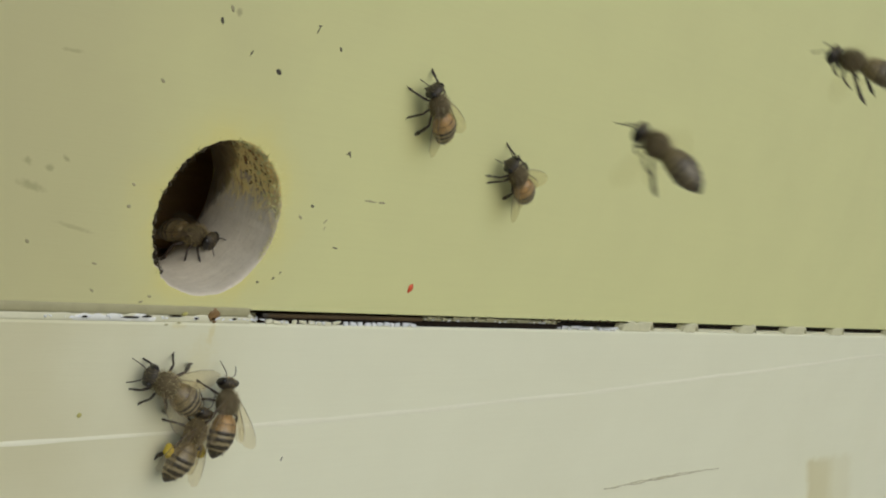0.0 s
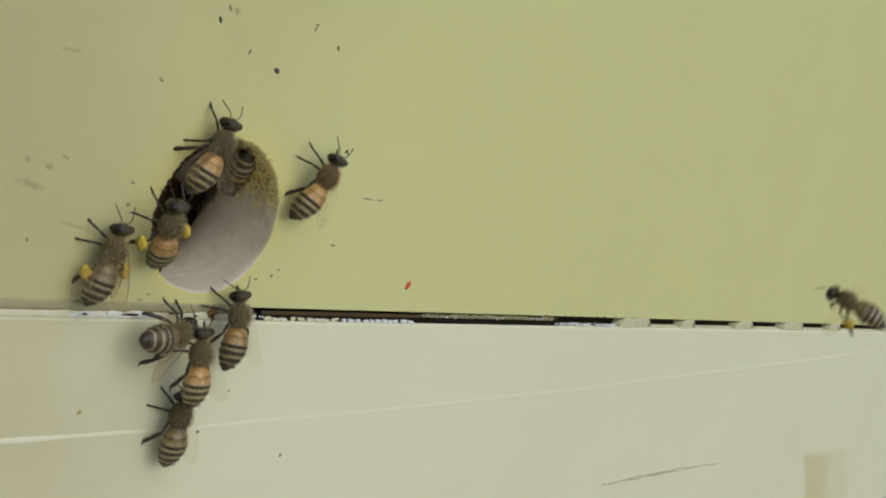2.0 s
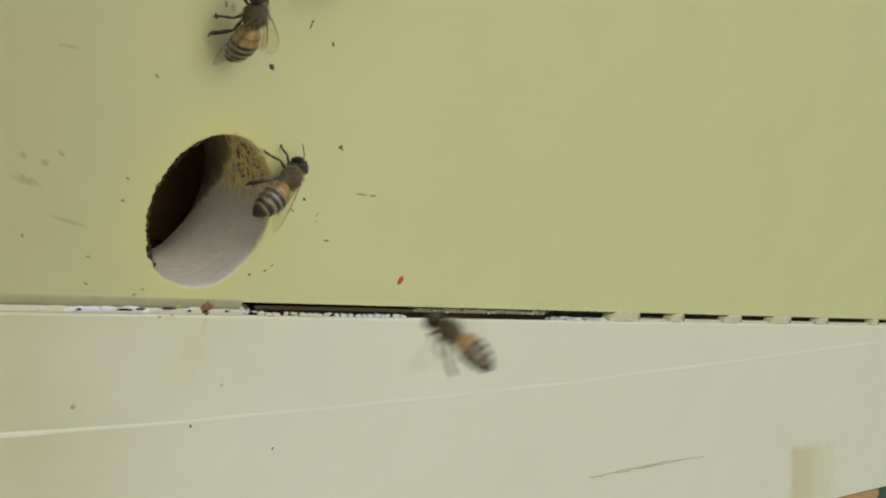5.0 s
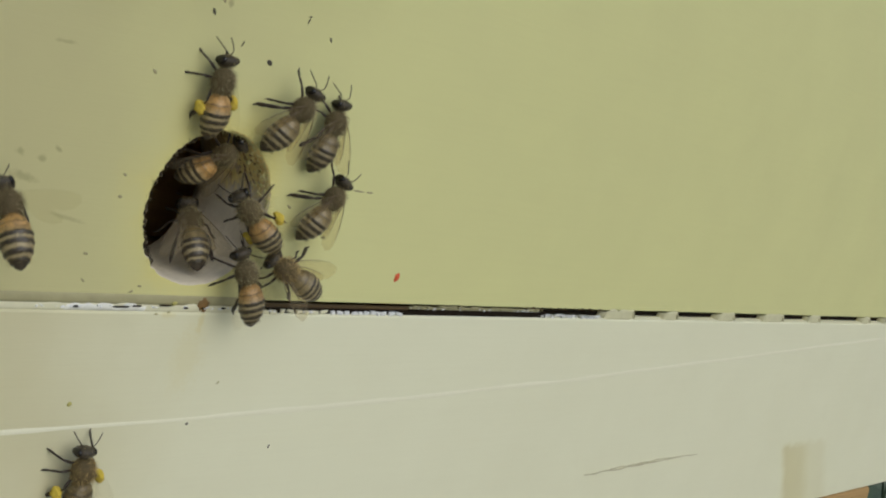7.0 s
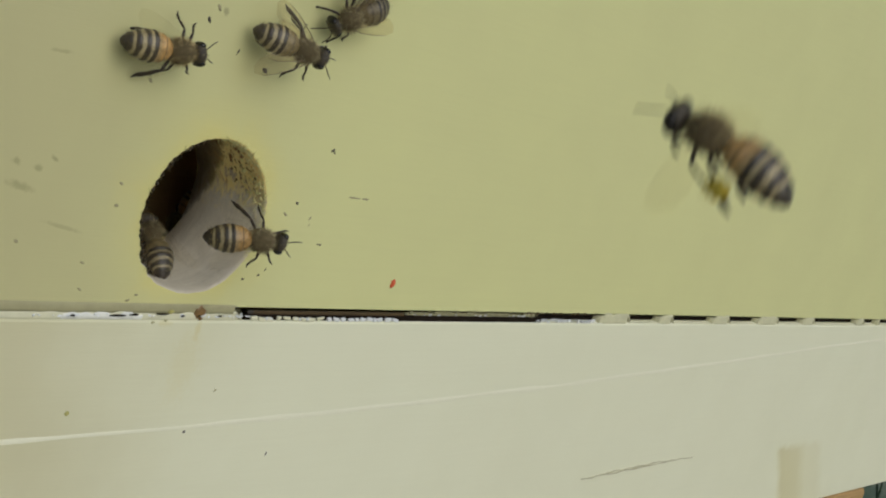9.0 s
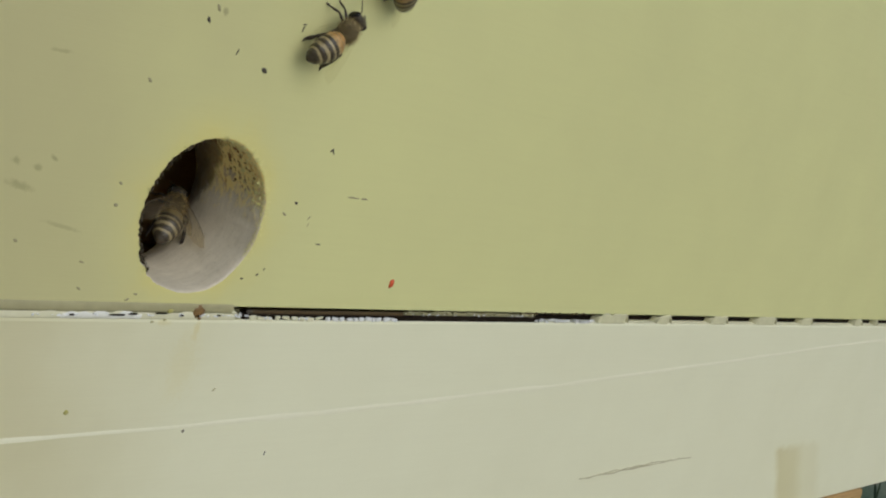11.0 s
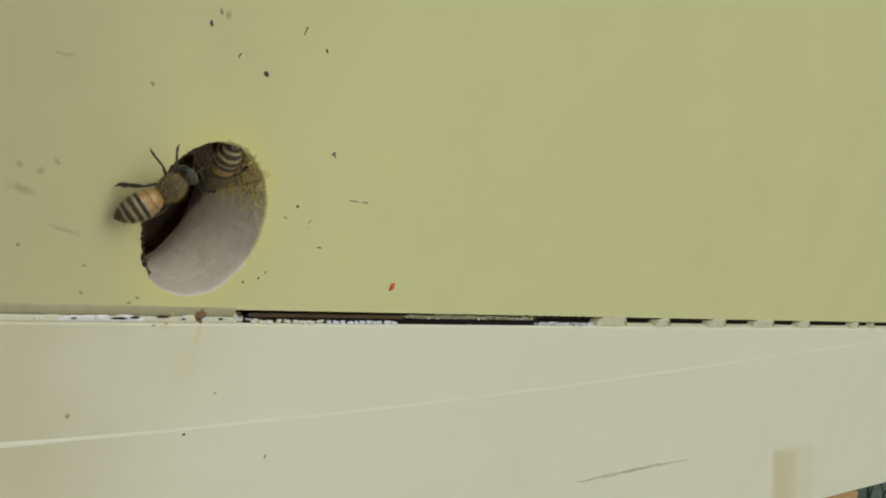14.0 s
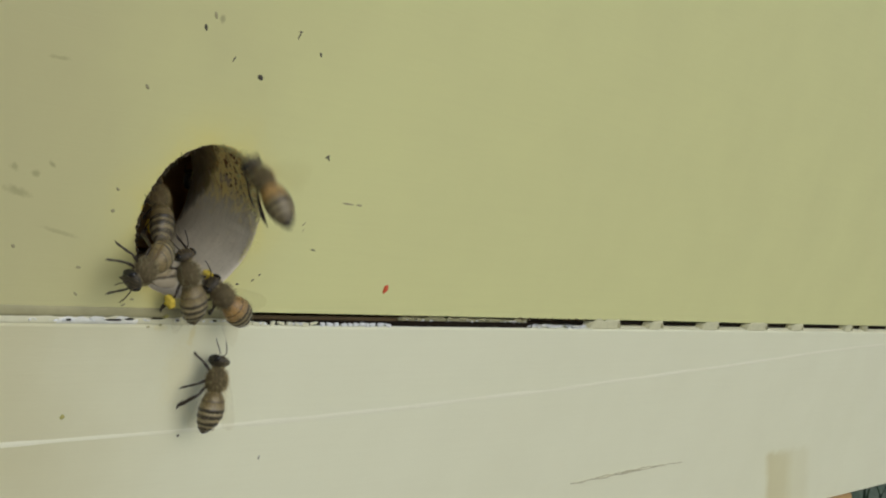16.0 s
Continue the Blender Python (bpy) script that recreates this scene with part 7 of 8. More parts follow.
    walk(bees[46], [(0, pose(0.0206, -0.0017, 0.5029, -100, -37, -163)), (10.8, pose(0.0206, -0.0017, 0.4989, -100, -37, -163)), (11.2, pose(0.0308, -0.0004, 0.4886, -96, -47, -172)), (11.3, pose(0.0347, 0.0000, 0.4862, -93, -51, -176)), (11.33, pose(0.0350, -0.0012, 0.4865, -93, -51, -176)), (11.4, pose(0.0448, -0.0406, 0.4955, -32, -20, 103)), (11.5, pose(0.0940, -0.0633, 0.5242, -32, -18, 104)), (11.9, pose(0.3750, -0.1928, 0.6878, -32, -18, 104)), (16, pose(0.3850, -0.2028, 0.6978, -32, -18, 104))])
    flap(bees[46], [(11.4, 11.53)], 0.06)
    stride(bees[46], 10.8, 11.3)
    walk(bees[47], [(0, pose(0.1063, 0.1871, 0.4338, 0, -0, 4)), (10.1, pose(0.1063, 0.1871, 0.4338, 0, -0, 4)), (10.6, pose(0.0281, 0.0326, 0.4418, -46, -17, 45)), (10.95, pose(0.0122, 0.0207, 0.4440, 4, -28, 51)), (11.3, pose(-0.0037, 0.0089, 0.4462, 59, -38, 45)), (11.5, pose(0.0043, 0.0103, 0.4391, 26, -11, 25)), (11.8, pose(0.0132, 0.0189, 0.4403, -15, -6, 40)), (12.1, pose(0.0264, 0.0323, 0.4408, -48, -8, 43)), (12.6, pose(0.0746, 0.1950, 0.4338, 0, -0, 7)), (16, pose(0.0746, 0.1950, 0.4338, 0, -0, 7))])
    walk(bees[48], [(0, pose(0.1450, -0.4393, 0.5653, -31, -9, 106)), (11.1, pose(0.0350, -0.1271, 0.4515, -31, -9, 106)), (11.2, pose(0.0267, -0.1035, 0.4429, -31, -11, 105)), (11.3, pose(0.0071, -0.0737, 0.4384, -32, -12, 105)), (11.4, pose(0.0330, -0.0037, 0.4222, -35, -43, 90)), (11.5, pose(0.0031, -0.0005, 0.4310, -13, -78, 103)), (11.6, pose(0.0035, -0.0000, 0.4322, -81, -54, 169)), (11.7, pose(0.0004, 0.0000, 0.4391, -94, -56, -175)), (11.8, pose(-0.0052, -0.0019, 0.4405, -112, -56, -154)), (11.9, pose(-0.0059, -0.0019, 0.4393, -121, -64, -146)), (12, pose(-0.0021, 0.0018, 0.4397, 32, -73, 60)), (12.2, pose(-0.0012, 0.0037, 0.4406, 26, -57, 61)), (12.4, pose(-0.0002, 0.0082, 0.4415, 12, -40, 75)), (12.5, pose(-0.0005, 0.0103, 0.4399, 9, -30, 81)), (12.7, pose(0.0146, 0.0225, 0.4399, -40, -18, 72)), (12.9, pose(0.0283, 0.0370, 0.4399, -63, -21, 82)), (13.4, pose(0.1347, 0.2080, 0.4338, 0, -0, 22)), (16, pose(0.1347, 0.2080, 0.4338, 0, -0, 22))])
    flap(bees[48], [(11.1, 11.43)], 0.14)
    stride(bees[48], 11.5, 12.0)
    walk(bees[49], [(0, pose(0.3869, -0.2481, 0.5949, -31, -8, 106)), (11.3, pose(0.0820, -0.1108, 0.4917, -31, -8, 106)), (11.4, pose(0.0519, -0.0972, 0.4815, -31, -8, 106)), (11.5, pose(0.0238, -0.0815, 0.4726, -31, -9, 106)), (11.6, pose(0.0134, -0.0606, 0.4635, -31, -9, 106)), (11.7, pose(0.0263, -0.0169, 0.4477, -34, -34, 97)), (11.8, pose(0.0070, -0.0106, 0.4526, -32, -17, 104)), (11.9, pose(0.0086, -0.0038, 0.4430, -33, -21, 102)), (12, pose(0.0012, 0.0065, 0.4430, -35, -31, 125)), (12.2, pose(0.0059, 0.0142, 0.4429, -50, -29, 123)), (12.5, pose(0.0202, 0.0257, 0.4417, -60, -17, 83)), (12.67, pose(0.0596, 0.0727, 0.4391, -50, 10, 133)), (12.83, pose(0.0989, 0.1196, 0.4364, -22, 18, -170)), (13, pose(0.1382, 0.1666, 0.4338, 0, -0, -116)), (16, pose(0.1382, 0.1666, 0.4338, 0, -0, -116))])
    flap(bees[49], [(11.3, 11.93)], 0.08)
    walk(bees[50], [(0, pose(0.3470, -0.0386, 0.7302, -34, -29, 99)), (11.6, pose(0.0701, -0.0317, 0.5162, -34, -29, 99)), (11.7, pose(0.0476, -0.0311, 0.4988, -34, -29, 99)), (11.8, pose(0.0277, -0.0308, 0.4841, -33, -27, 100)), (11.9, pose(0.0751, -0.0100, 0.4810, -35, -51, 83)), (12, pose(0.0774, -0.0449, 0.5056, -35, -50, 84)), (12.1, pose(0.0867, -0.0441, 0.5328, -36, -46, 88)), (12.5, pose(0.1997, -0.0343, 0.8639, -36, -46, 88)), (16, pose(0.2097, -0.0443, 0.8739, -36, -46, 88))])
    flap(bees[50], [(11.6, 12.13)], 0.02)
    walk(bees[51], [(0, pose(0.0558, 0.2267, 0.4338, 0, -0, -94)), (11.1, pose(0.0558, 0.2267, 0.4338, 0, -0, -94)), (11.35, pose(0.0414, 0.1284, 0.4400, 10, -37, -41)), (11.6, pose(0.0270, 0.0301, 0.4462, -39, -58, 53)), (11.8, pose(0.0064, 0.0076, 0.4596, -177, -58, -135)), (11.9, pose(-0.0048, -0.0028, 0.4657, -129, -59, -136)), (12, pose(-0.0006, 0.0005, 0.4679, 90, -77, 0)), (12.1, pose(-0.0007, -0.0010, 0.4708, 60, -55, 35)), (12.2, pose(0.0019, -0.0010, 0.4729, 64, -51, 32)), (12.3, pose(0.0040, 0.0002, 0.4765, 86, -46, 6)), (12.4, pose(0.0056, -0.0006, 0.4764, 99, -53, -11)), (12.5, pose(0.0050, -0.0021, 0.4771, 115, -58, -28)), (12.6, pose(0.0085, 0.0003, 0.4798, 92, -53, -2)), (12.7, pose(0.0078, -0.0010, 0.4895, 63, -49, 34)), (12.73, pose(0.0078, -0.0011, 0.4896, 63, -49, 34)), (12.8, pose(0.0072, -0.0039, 0.4904, -32, -20, 103)), (12.9, pose(0.0060, -0.0039, 0.4782, -32, -18, 104)), (12.95, pose(0.0012, -0.0043, 0.4741, -38, -55, 120)), (13, pose(-0.0037, -0.0046, 0.4700, -133, -76, -136)), (13.1, pose(-0.0015, -0.0044, 0.4703, -99, -48, -168)), (13.2, pose(-0.0071, -0.0058, 0.4715, -108, -47, -156)), (13.23, pose(-0.0064, -0.0057, 0.4714, -108, -47, -156)), (13.27, pose(0.0053, -0.0047, 0.4682, -59, -48, 142)), (13.3, pose(0.0169, -0.0038, 0.4650, -33, -22, 102)), (13.4, pose(-0.0292, -0.0392, 0.4708, -34, -28, 100)), (13.5, pose(-0.0609, -0.0446, 0.4798, -34, -34, 97)), (13.6, pose(-0.0852, -0.0533, 0.4909, -34, -34, 97)), (14, pose(-0.3071, -0.0120, 0.6954, -34, -34, 97)), (16, pose(-0.2971, -0.0220, 0.7054, -34, -34, 97))])
    flap(bees[51], [(12.8, 12.93), (13.3, 13.63)], 0.16)
    stride(bees[51], 11.9, 13.2)
    walk(bees[52], [(0, pose(-0.0433, 0.0651, 0.4338, 0, -0, -117)), (11.3, pose(-0.0433, 0.0651, 0.4338, 0, -0, -117)), (11.55, pose(-0.0070, 0.0474, 0.4402, 48, -26, -95)), (11.8, pose(0.0293, 0.0297, 0.4466, 108, -58, -106)), (12, pose(0.0036, -0.0015, 0.4606, 147, -51, -61)), (12.1, pose(0.0108, -0.0010, 0.4613, 79, -30, 22)), (12.2, pose(0.0128, -0.0007, 0.4623, 78, -38, 19)), (12.3, pose(0.0244, 0.0001, 0.4611, 82, -56, 9)), (12.33, pose(0.0256, -0.0017, 0.4608, 82, -56, 9)), (12.37, pose(0.0440, -0.0297, 0.4565, 50, -41, -6)), (12.4, pose(0.0624, -0.0578, 0.4523, 19, -32, -26)), (12.5, pose(0.1051, -0.0881, 0.4699, 20, -30, -28)), (12.9, pose(0.3756, -0.2800, 0.5817, 20, -30, -28)), (16, pose(0.3856, -0.2900, 0.5917, 20, -30, -28))])
    flap(bees[52], [(12.4, 12.53)], 0.1)
    stride(bees[52], 12.1, 12.3)
    walk(bees[53], [(0, pose(0.0017, -0.3809, 0.7018, -31, -5, 107)), (11.8, pose(0.0822, -0.0915, 0.5222, -31, -5, 107)), (11.9, pose(0.0867, -0.0752, 0.5121, -31, -6, 106)), (12, pose(0.1044, -0.0527, 0.5050, -32, -13, 105)), (12.1, pose(0.1147, -0.0575, 0.4990, -32, -10, 106)), (12.2, pose(0.0833, -0.0659, 0.4884, -32, -14, 105)), (12.3, pose(-0.0125, -0.0886, 0.4668, -32, -14, 105)), (12.4, pose(0.0253, -0.0286, 0.4408, -35, -35, 97)), (12.5, pose(-0.0017, -0.0312, 0.4386, -35, -37, 95)), (12.6, pose(0.0588, -0.0066, 0.4421, 2, -60, 10)), (12.7, pose(0.0717, -0.0162, 0.4800, -27, -61, 59)), (12.8, pose(0.0621, -0.0246, 0.5246, -27, -61, 60)), (13.2, pose(-0.0101, -0.0881, 0.8611, -27, -61, 60)), (16, pose(-0.0001, -0.0981, 0.8711, -27, -61, 60))])
    flap(bees[53], [(11.8, 12.83)], 0.04)
    walk(bees[54], [(0, pose(0.2390, 0.1128, 0.4338, 0, -0, 164)), (11.5, pose(0.2390, 0.1128, 0.4338, 0, -0, 164)), (11.75, pose(0.1335, 0.0718, 0.4384, 60, -4, -149)), (12, pose(0.0280, 0.0309, 0.4430, 111, -45, -124)), (12.1, pose(0.0128, 0.0075, 0.4459, 75, -41, -64)), (12.2, pose(0.0117, 0.0033, 0.4474, 84, -34, -76)), (12.3, pose(0.0123, 0.0020, 0.4490, 96, -18, -20)), (12.4, pose(0.0134, -0.0014, 0.4482, 96, -25, -13)), (12.5, pose(0.0178, -0.0025, 0.4495, 104, -39, -21)), (12.53, pose(0.0193, -0.0035, 0.4498, 104, -39, -21)), (12.57, pose(0.0435, -0.0207, 0.4549, 61, -33, -22)), (12.6, pose(0.0677, -0.0378, 0.4600, 20, -29, -28)), (12.65, pose(0.1026, -0.0453, 0.4594, 5, -50, 15)), (12.7, pose(0.1374, -0.0528, 0.4587, -34, -54, 78)), (12.8, pose(0.1810, -0.0865, 0.4438, -30, -58, 68)), (13.2, pose(0.4482, -0.2931, 0.3524, -30, -58, 68)), (16, pose(0.4582, -0.3031, 0.3624, -30, -58, 68))])
    flap(bees[54], [(12.6, 12.83)], 0.18)
    stride(bees[54], 12.3, 12.5)
    walk(bees[55], [(0, pose(-0.2374, -0.1167, 0.2233, -35, -36, 96)), (12.5, pose(0.0628, -0.0178, 0.3737, -35, -36, 96)), (12.6, pose(0.0852, -0.0104, 0.3849, -34, -33, 97)), (12.7, pose(0.1025, -0.0065, 0.4103, -36, -44, 90)), (12.8, pose(0.0698, -0.0660, 0.4402, -34, -28, 100)), (12.9, pose(0.0916, -0.0984, 0.4519, -33, -26, 101)), (13.3, pose(0.2785, -0.3766, 0.5527, -33, -26, 101)), (16, pose(0.2885, -0.3866, 0.5627, -33, -26, 101))])
    flap(bees[55], [(12.5, 12.93)], 0.12)
    walk(bees[56], [(0, pose(0.1278, 0.1300, 0.4338, 0, -0, 131)), (11.8, pose(0.1278, 0.1300, 0.4338, 0, -0, 131)), (12.05, pose(0.0752, 0.0783, 0.4364, 26, 19, -174)), (12.3, pose(0.0226, 0.0266, 0.4390, 56, 8, -117)), (12.6, pose(0.0115, 0.0090, 0.4408, 54, -3, -54)), (12.7, pose(0.0096, 0.0028, 0.4426, 60, 9, -16)), (12.8, pose(0.0091, 0.0011, 0.4425, 86, 1, -7)), (12.9, pose(0.0090, -0.0045, 0.4452, 87, -15, -29)), (13, pose(0.0084, -0.0055, 0.4461, 90, -23, -35)), (13.3, pose(0.0095, -0.0047, 0.4452, 88, -16, -30)), (13.5, pose(0.0101, -0.0060, 0.4454, 88, -12, -37)), (13.6, pose(0.0101, -0.0057, 0.4465, 92, -25, -37)), (13.7, pose(0.0128, -0.0025, 0.4464, 84, -30, -19)), (13.73, pose(0.0142, -0.0027, 0.4460, 84, -30, -19)), (13.8, pose(0.0611, -0.0110, 0.4334, 18, -40, -22)), (13.9, pose(0.1211, -0.0722, 0.4407, 16, -46, -17)), (14, pose(0.1286, -0.1124, 0.4461, 17, -44, -19)), (14.4, pose(0.1918, -0.4536, 0.4914, 17, -44, -19)), (16, pose(0.2018, -0.4636, 0.5014, 17, -44, -19))])
    flap(bees[56], [(13.8, 14.03)], 0.06)
    stride(bees[56], 12.8, 13.7)
    walk(bees[57], [(0, pose(-0.0171, -0.0009, 0.5027, 126, 51, 43)), (12.3, pose(-0.0171, -0.0009, 0.4987, 126, 51, 43)), (12.7, pose(-0.0093, -0.0010, 0.4837, 115, 47, 32)), (12.8, pose(-0.0081, -0.0010, 0.4800, 117, 51, 33)), (12.9, pose(-0.0079, -0.0010, 0.4767, 121, 53, 37)), (13, pose(-0.0048, -0.0008, 0.4697, 26, 82, -64)), (13.2, pose(-0.0073, -0.0008, 0.4701, 123, 62, 36)), (13.3, pose(-0.0082, -0.0008, 0.4696, 124, 63, 38)), (13.4, pose(-0.0063, -0.0008, 0.4651, 134, 67, 46)), (13.5, pose(-0.0035, 0.0017, 0.4600, -174, 78, 96)), (13.6, pose(-0.0042, 0.0017, 0.4604, 153, 77, 64)), (13.8, pose(-0.0039, 0.0030, 0.4596, 147, 71, 70)), (14, pose(0.0070, 0.0083, 0.4582, -166, 43, 71)), (14.3, pose(0.0213, 0.0218, 0.4518, -118, 29, 68)), (14.6, pose(0.0314, 0.0366, 0.4458, -88, 17, 85)), (14.85, pose(0.0376, 0.0895, 0.4398, -37, 36, 156)), (15.1, pose(0.0438, 0.1423, 0.4338, 0, -0, -146)), (16, pose(0.0438, 0.1423, 0.4338, 0, -0, -146))])
    stride(bees[57], 12.3, 13.6)
    walk(bees[58], [(0, pose(0.3974, -0.2856, 0.6539, -32, -20, 103)), (13.3, pose(0.1994, -0.0613, 0.4722, -32, -20, 103)), (13.4, pose(0.1875, -0.0478, 0.4612, -32, -20, 103)), (13.5, pose(0.1389, -0.0506, 0.4566, -33, -23, 102)), (13.6, pose(0.1413, -0.0391, 0.4538, -35, -52, 81)), (13.7, pose(0.2001, -0.0445, 0.4710, -35, -40, 93)), (14.1, pose(0.5347, -0.0754, 0.5689, -35, -40, 93)), (16, pose(0.5447, -0.0854, 0.5789, -35, -40, 93))])
    flap(bees[58], [(13.3, 13.73)], 0.14)
    walk(bees[59], [(0, pose(0.3551, -0.2033, 0.6757, -31, -2, 107)), (13.4, pose(0.0612, -0.1083, 0.5112, -31, -2, 107)), (13.5, pose(0.0413, -0.1019, 0.5001, -31, -1, 107)), (13.6, pose(0.0045, -0.0883, 0.4863, -31, 1, 108)), (13.7, pose(-0.0103, -0.0291, 0.4672, -33, -25, 101)), (13.75, pose(-0.0079, -0.0155, 0.4615, -21, -63, 100)), (13.8, pose(-0.0054, -0.0020, 0.4557, 132, -77, -42)), (13.9, pose(-0.0098, -0.0003, 0.4542, 93, -52, -4)), (14, pose(-0.0136, -0.0023, 0.4566, 106, -44, -23)), (14.2, pose(-0.0124, -0.0010, 0.4551, 92, -10, -9)), (14.3, pose(-0.0137, -0.0012, 0.4580, 88, 13, -11)), (14.4, pose(-0.0126, -0.0002, 0.4543, 84, 56, -7)), (14.5, pose(-0.0151, -0.0006, 0.4533, 79, 60, -13)), (14.6, pose(-0.0161, 0.0003, 0.4520, 87, 63, -3)), (14.7, pose(-0.0155, 0.0005, 0.4473, 90, 60, 0)), (14.75, pose(-0.0161, -0.0008, 0.4459, 99, -18, -8)), (14.8, pose(-0.0168, -0.0022, 0.4445, -155, -72, -114)), (14.9, pose(-0.0133, -0.0021, 0.4443, -128, -65, -140)), (14.95, pose(-0.0111, -0.0013, 0.4431, 100, -58, -4)), (15, pose(-0.0089, -0.0005, 0.4419, 88, -7, 12)), (15.1, pose(-0.0041, 0.0026, 0.4412, 69, -46, 29)), (15.2, pose(0.0046, 0.0102, 0.4393, 8, -10, 52)), (15.4, pose(0.0249, 0.0299, 0.4399, -51, -15, 61)), (15.7, pose(0.0325, 0.0871, 0.4368, -19, -26, -14)), (16, pose(0.0401, 0.1443, 0.4338, 0, -0, -82))])
    flap(bees[59], [(13.4, 13.73)], 0.08)
    stride(bees[59], 13.8, 15.1)
    walk(bees[60], [(0, pose(0.3860, -0.3432, 0.6215, -31, -9, 106)), (13.9, pose(0.1812, -0.0945, 0.4845, -31, -9, 106)), (14, pose(0.1632, -0.0727, 0.4725, -31, -9, 106)), (14.1, pose(0.1318, -0.0535, 0.4599, -31, -8, 106)), (14.2, pose(0.0016, -0.0790, 0.4486, -32, -11, 105)), (14.3, pose(-0.0143, -0.0491, 0.4451, -33, -25, 101)), (14.4, pose(-0.0037, -0.0023, 0.4459, -54, -53, 173)), (14.5, pose(0.0003, 0.0090, 0.4424, -6, -27, 95)), (14.6, pose(-0.0018, 0.0093, 0.4422, 39, -28, 49)), (14.7, pose(0.0120, 0.0198, 0.4414, -18, -20, 51)), (14.9, pose(0.0285, 0.0360, 0.4411, -48, -29, 58)), (15.15, pose(-0.0067, 0.1142, 0.4374, -10, -31, -27)), (15.4, pose(-0.0419, 0.1923, 0.4338, 0, -0, -95)), (16, pose(-0.0419, 0.1923, 0.4338, 0, -0, -95))])
    flap(bees[60], [(13.9, 14.33)], 0.02)
    walk(bees[61], [(0, pose(0.3097, -0.3276, 0.6584, -34, -29, 99)), (14, pose(0.1100, -0.0951, 0.4894, -34, -29, 99)), (14.1, pose(0.0974, -0.0804, 0.4787, -34, -29, 99)), (14.2, pose(0.0608, -0.0586, 0.4601, -34, -31, 98)), (14.3, pose(0.1428, -0.0368, 0.4448, -33, -55, 75)), (14.4, pose(0.1490, -0.0462, 0.4256, -34, -31, 98)), (14.5, pose(0.1729, -0.0462, 0.4212, -33, -23, 102)), (14.6, pose(0.1939, -0.0457, 0.4295, -32, -17, 104)), (14.7, pose(0.2060, -0.0389, 0.4406, -32, -15, 104)), (14.8, pose(0.1976, -0.0369, 0.4431, -32, -10, 105)), (14.9, pose(0.1934, -0.0300, 0.4474, -32, -10, 105)), (15, pose(0.1648, -0.0444, 0.4520, -31, -6, 106)), (15.1, pose(0.1707, -0.0343, 0.4524, -31, -8, 106)), (15.2, pose(0.1115, -0.0311, 0.4804, -33, -25, 101)), (15.3, pose(0.1078, -0.0284, 0.5289, -33, -23, 102)), (15.7, pose(0.0810, -0.0120, 0.8774, -33, -23, 102)), (16, pose(0.0910, -0.0220, 0.8874, -33, -23, 102))])
    flap(bees[61], [(14.0, 15.33)], 0.16)
    walk(bees[62], [(0, pose(0.3189, -0.2443, 0.6938, -31, 2, 108)), (14.3, pose(0.0476, -0.0979, 0.5280, -31, 2, 108)), (14.4, pose(0.0226, -0.0844, 0.5127, -31, 3, 108)), (14.5, pose(-0.0067, -0.0727, 0.4787, -31, 3, 108)), (14.6, pose(-0.0133, -0.0425, 0.5009, -31, 0, 107)), (15, pose(-0.0747, -0.0120, 0.7055, -31, 0, 107)), (16, pose(-0.0647, -0.0220, 0.7155, -31, 0, 107))])
    flap(bees[62], [(14.3, 14.63)], 0.1)
    walk(bees[63], [(0, pose(0.2407, -0.4090, 0.5465, -31, -4, 107)), (14.3, pose(0.0320, -0.1347, 0.4858, -31, -4, 107)), (14.4, pose(0.0185, -0.1170, 0.4819, -31, -4, 107)), (14.5, pose(-0.0100, -0.1008, 0.4777, -31, -5, 107)), (14.6, pose(0.0439, -0.0188, 0.4709, -32, -19, 103)), (14.7, pose(-0.0318, -0.0620, 0.4487, -34, -28, 100)), (14.8, pose(-0.0147, -0.0449, 0.4126, -33, -23, 102)), (15.2, pose(0.1235, -0.0120, 0.1219, -33, -23, 102)), (16, pose(0.1335, -0.0220, 0.1319, -33, -23, 102))])
    flap(bees[63], [(14.3, 14.83)], 0.04)
    walk(bees[64], [(0, pose(0.0430, 0.1056, 0.4338, 0, -0, -71)), (13.7, pose(0.0430, 0.1056, 0.4338, 0, -0, -71)), (13.95, pose(0.0341, 0.0679, 0.4403, 5, -36, -26)), (14.2, pose(0.0252, 0.0302, 0.4467, -38, -58, 53)), (14.4, pose(0.0047, 0.0111, 0.4576, -156, -54, -153)), (14.5, pose(-0.0084, 0.0012, 0.4609, -109, -52, -156)), (14.6, pose(-0.0027, 0.0019, 0.4616, -104, -51, -163)), (14.7, pose(-0.0091, 0.0021, 0.4537, -89, 10, -172)), (14.8, pose(-0.0202, -0.0027, 0.4508, -83, 18, -159)), (14.9, pose(-0.0177, -0.0017, 0.4474, -89, 4, -167)), (15, pose(-0.0155, -0.0012, 0.4475, -90, 18, 179)), (15.2, pose(-0.0161, -0.0017, 0.4482, -88, 9, -167)), (15.4, pose(-0.0095, 0.0018, 0.4432, -40, -0, 163)), (15.5, pose(0.0140, 0.0200, 0.4402, -47, -5, 85)), (15.6, pose(0.0179, 0.0229, 0.4397, -48, -7, 66)), (15.8, pose(0.0197, 0.0599, 0.4367, -26, 7, 111)), (16, pose(0.0216, 0.0968, 0.4338, 0, -0, 157))])
    stride(bees[64], 14.5, 15.2)
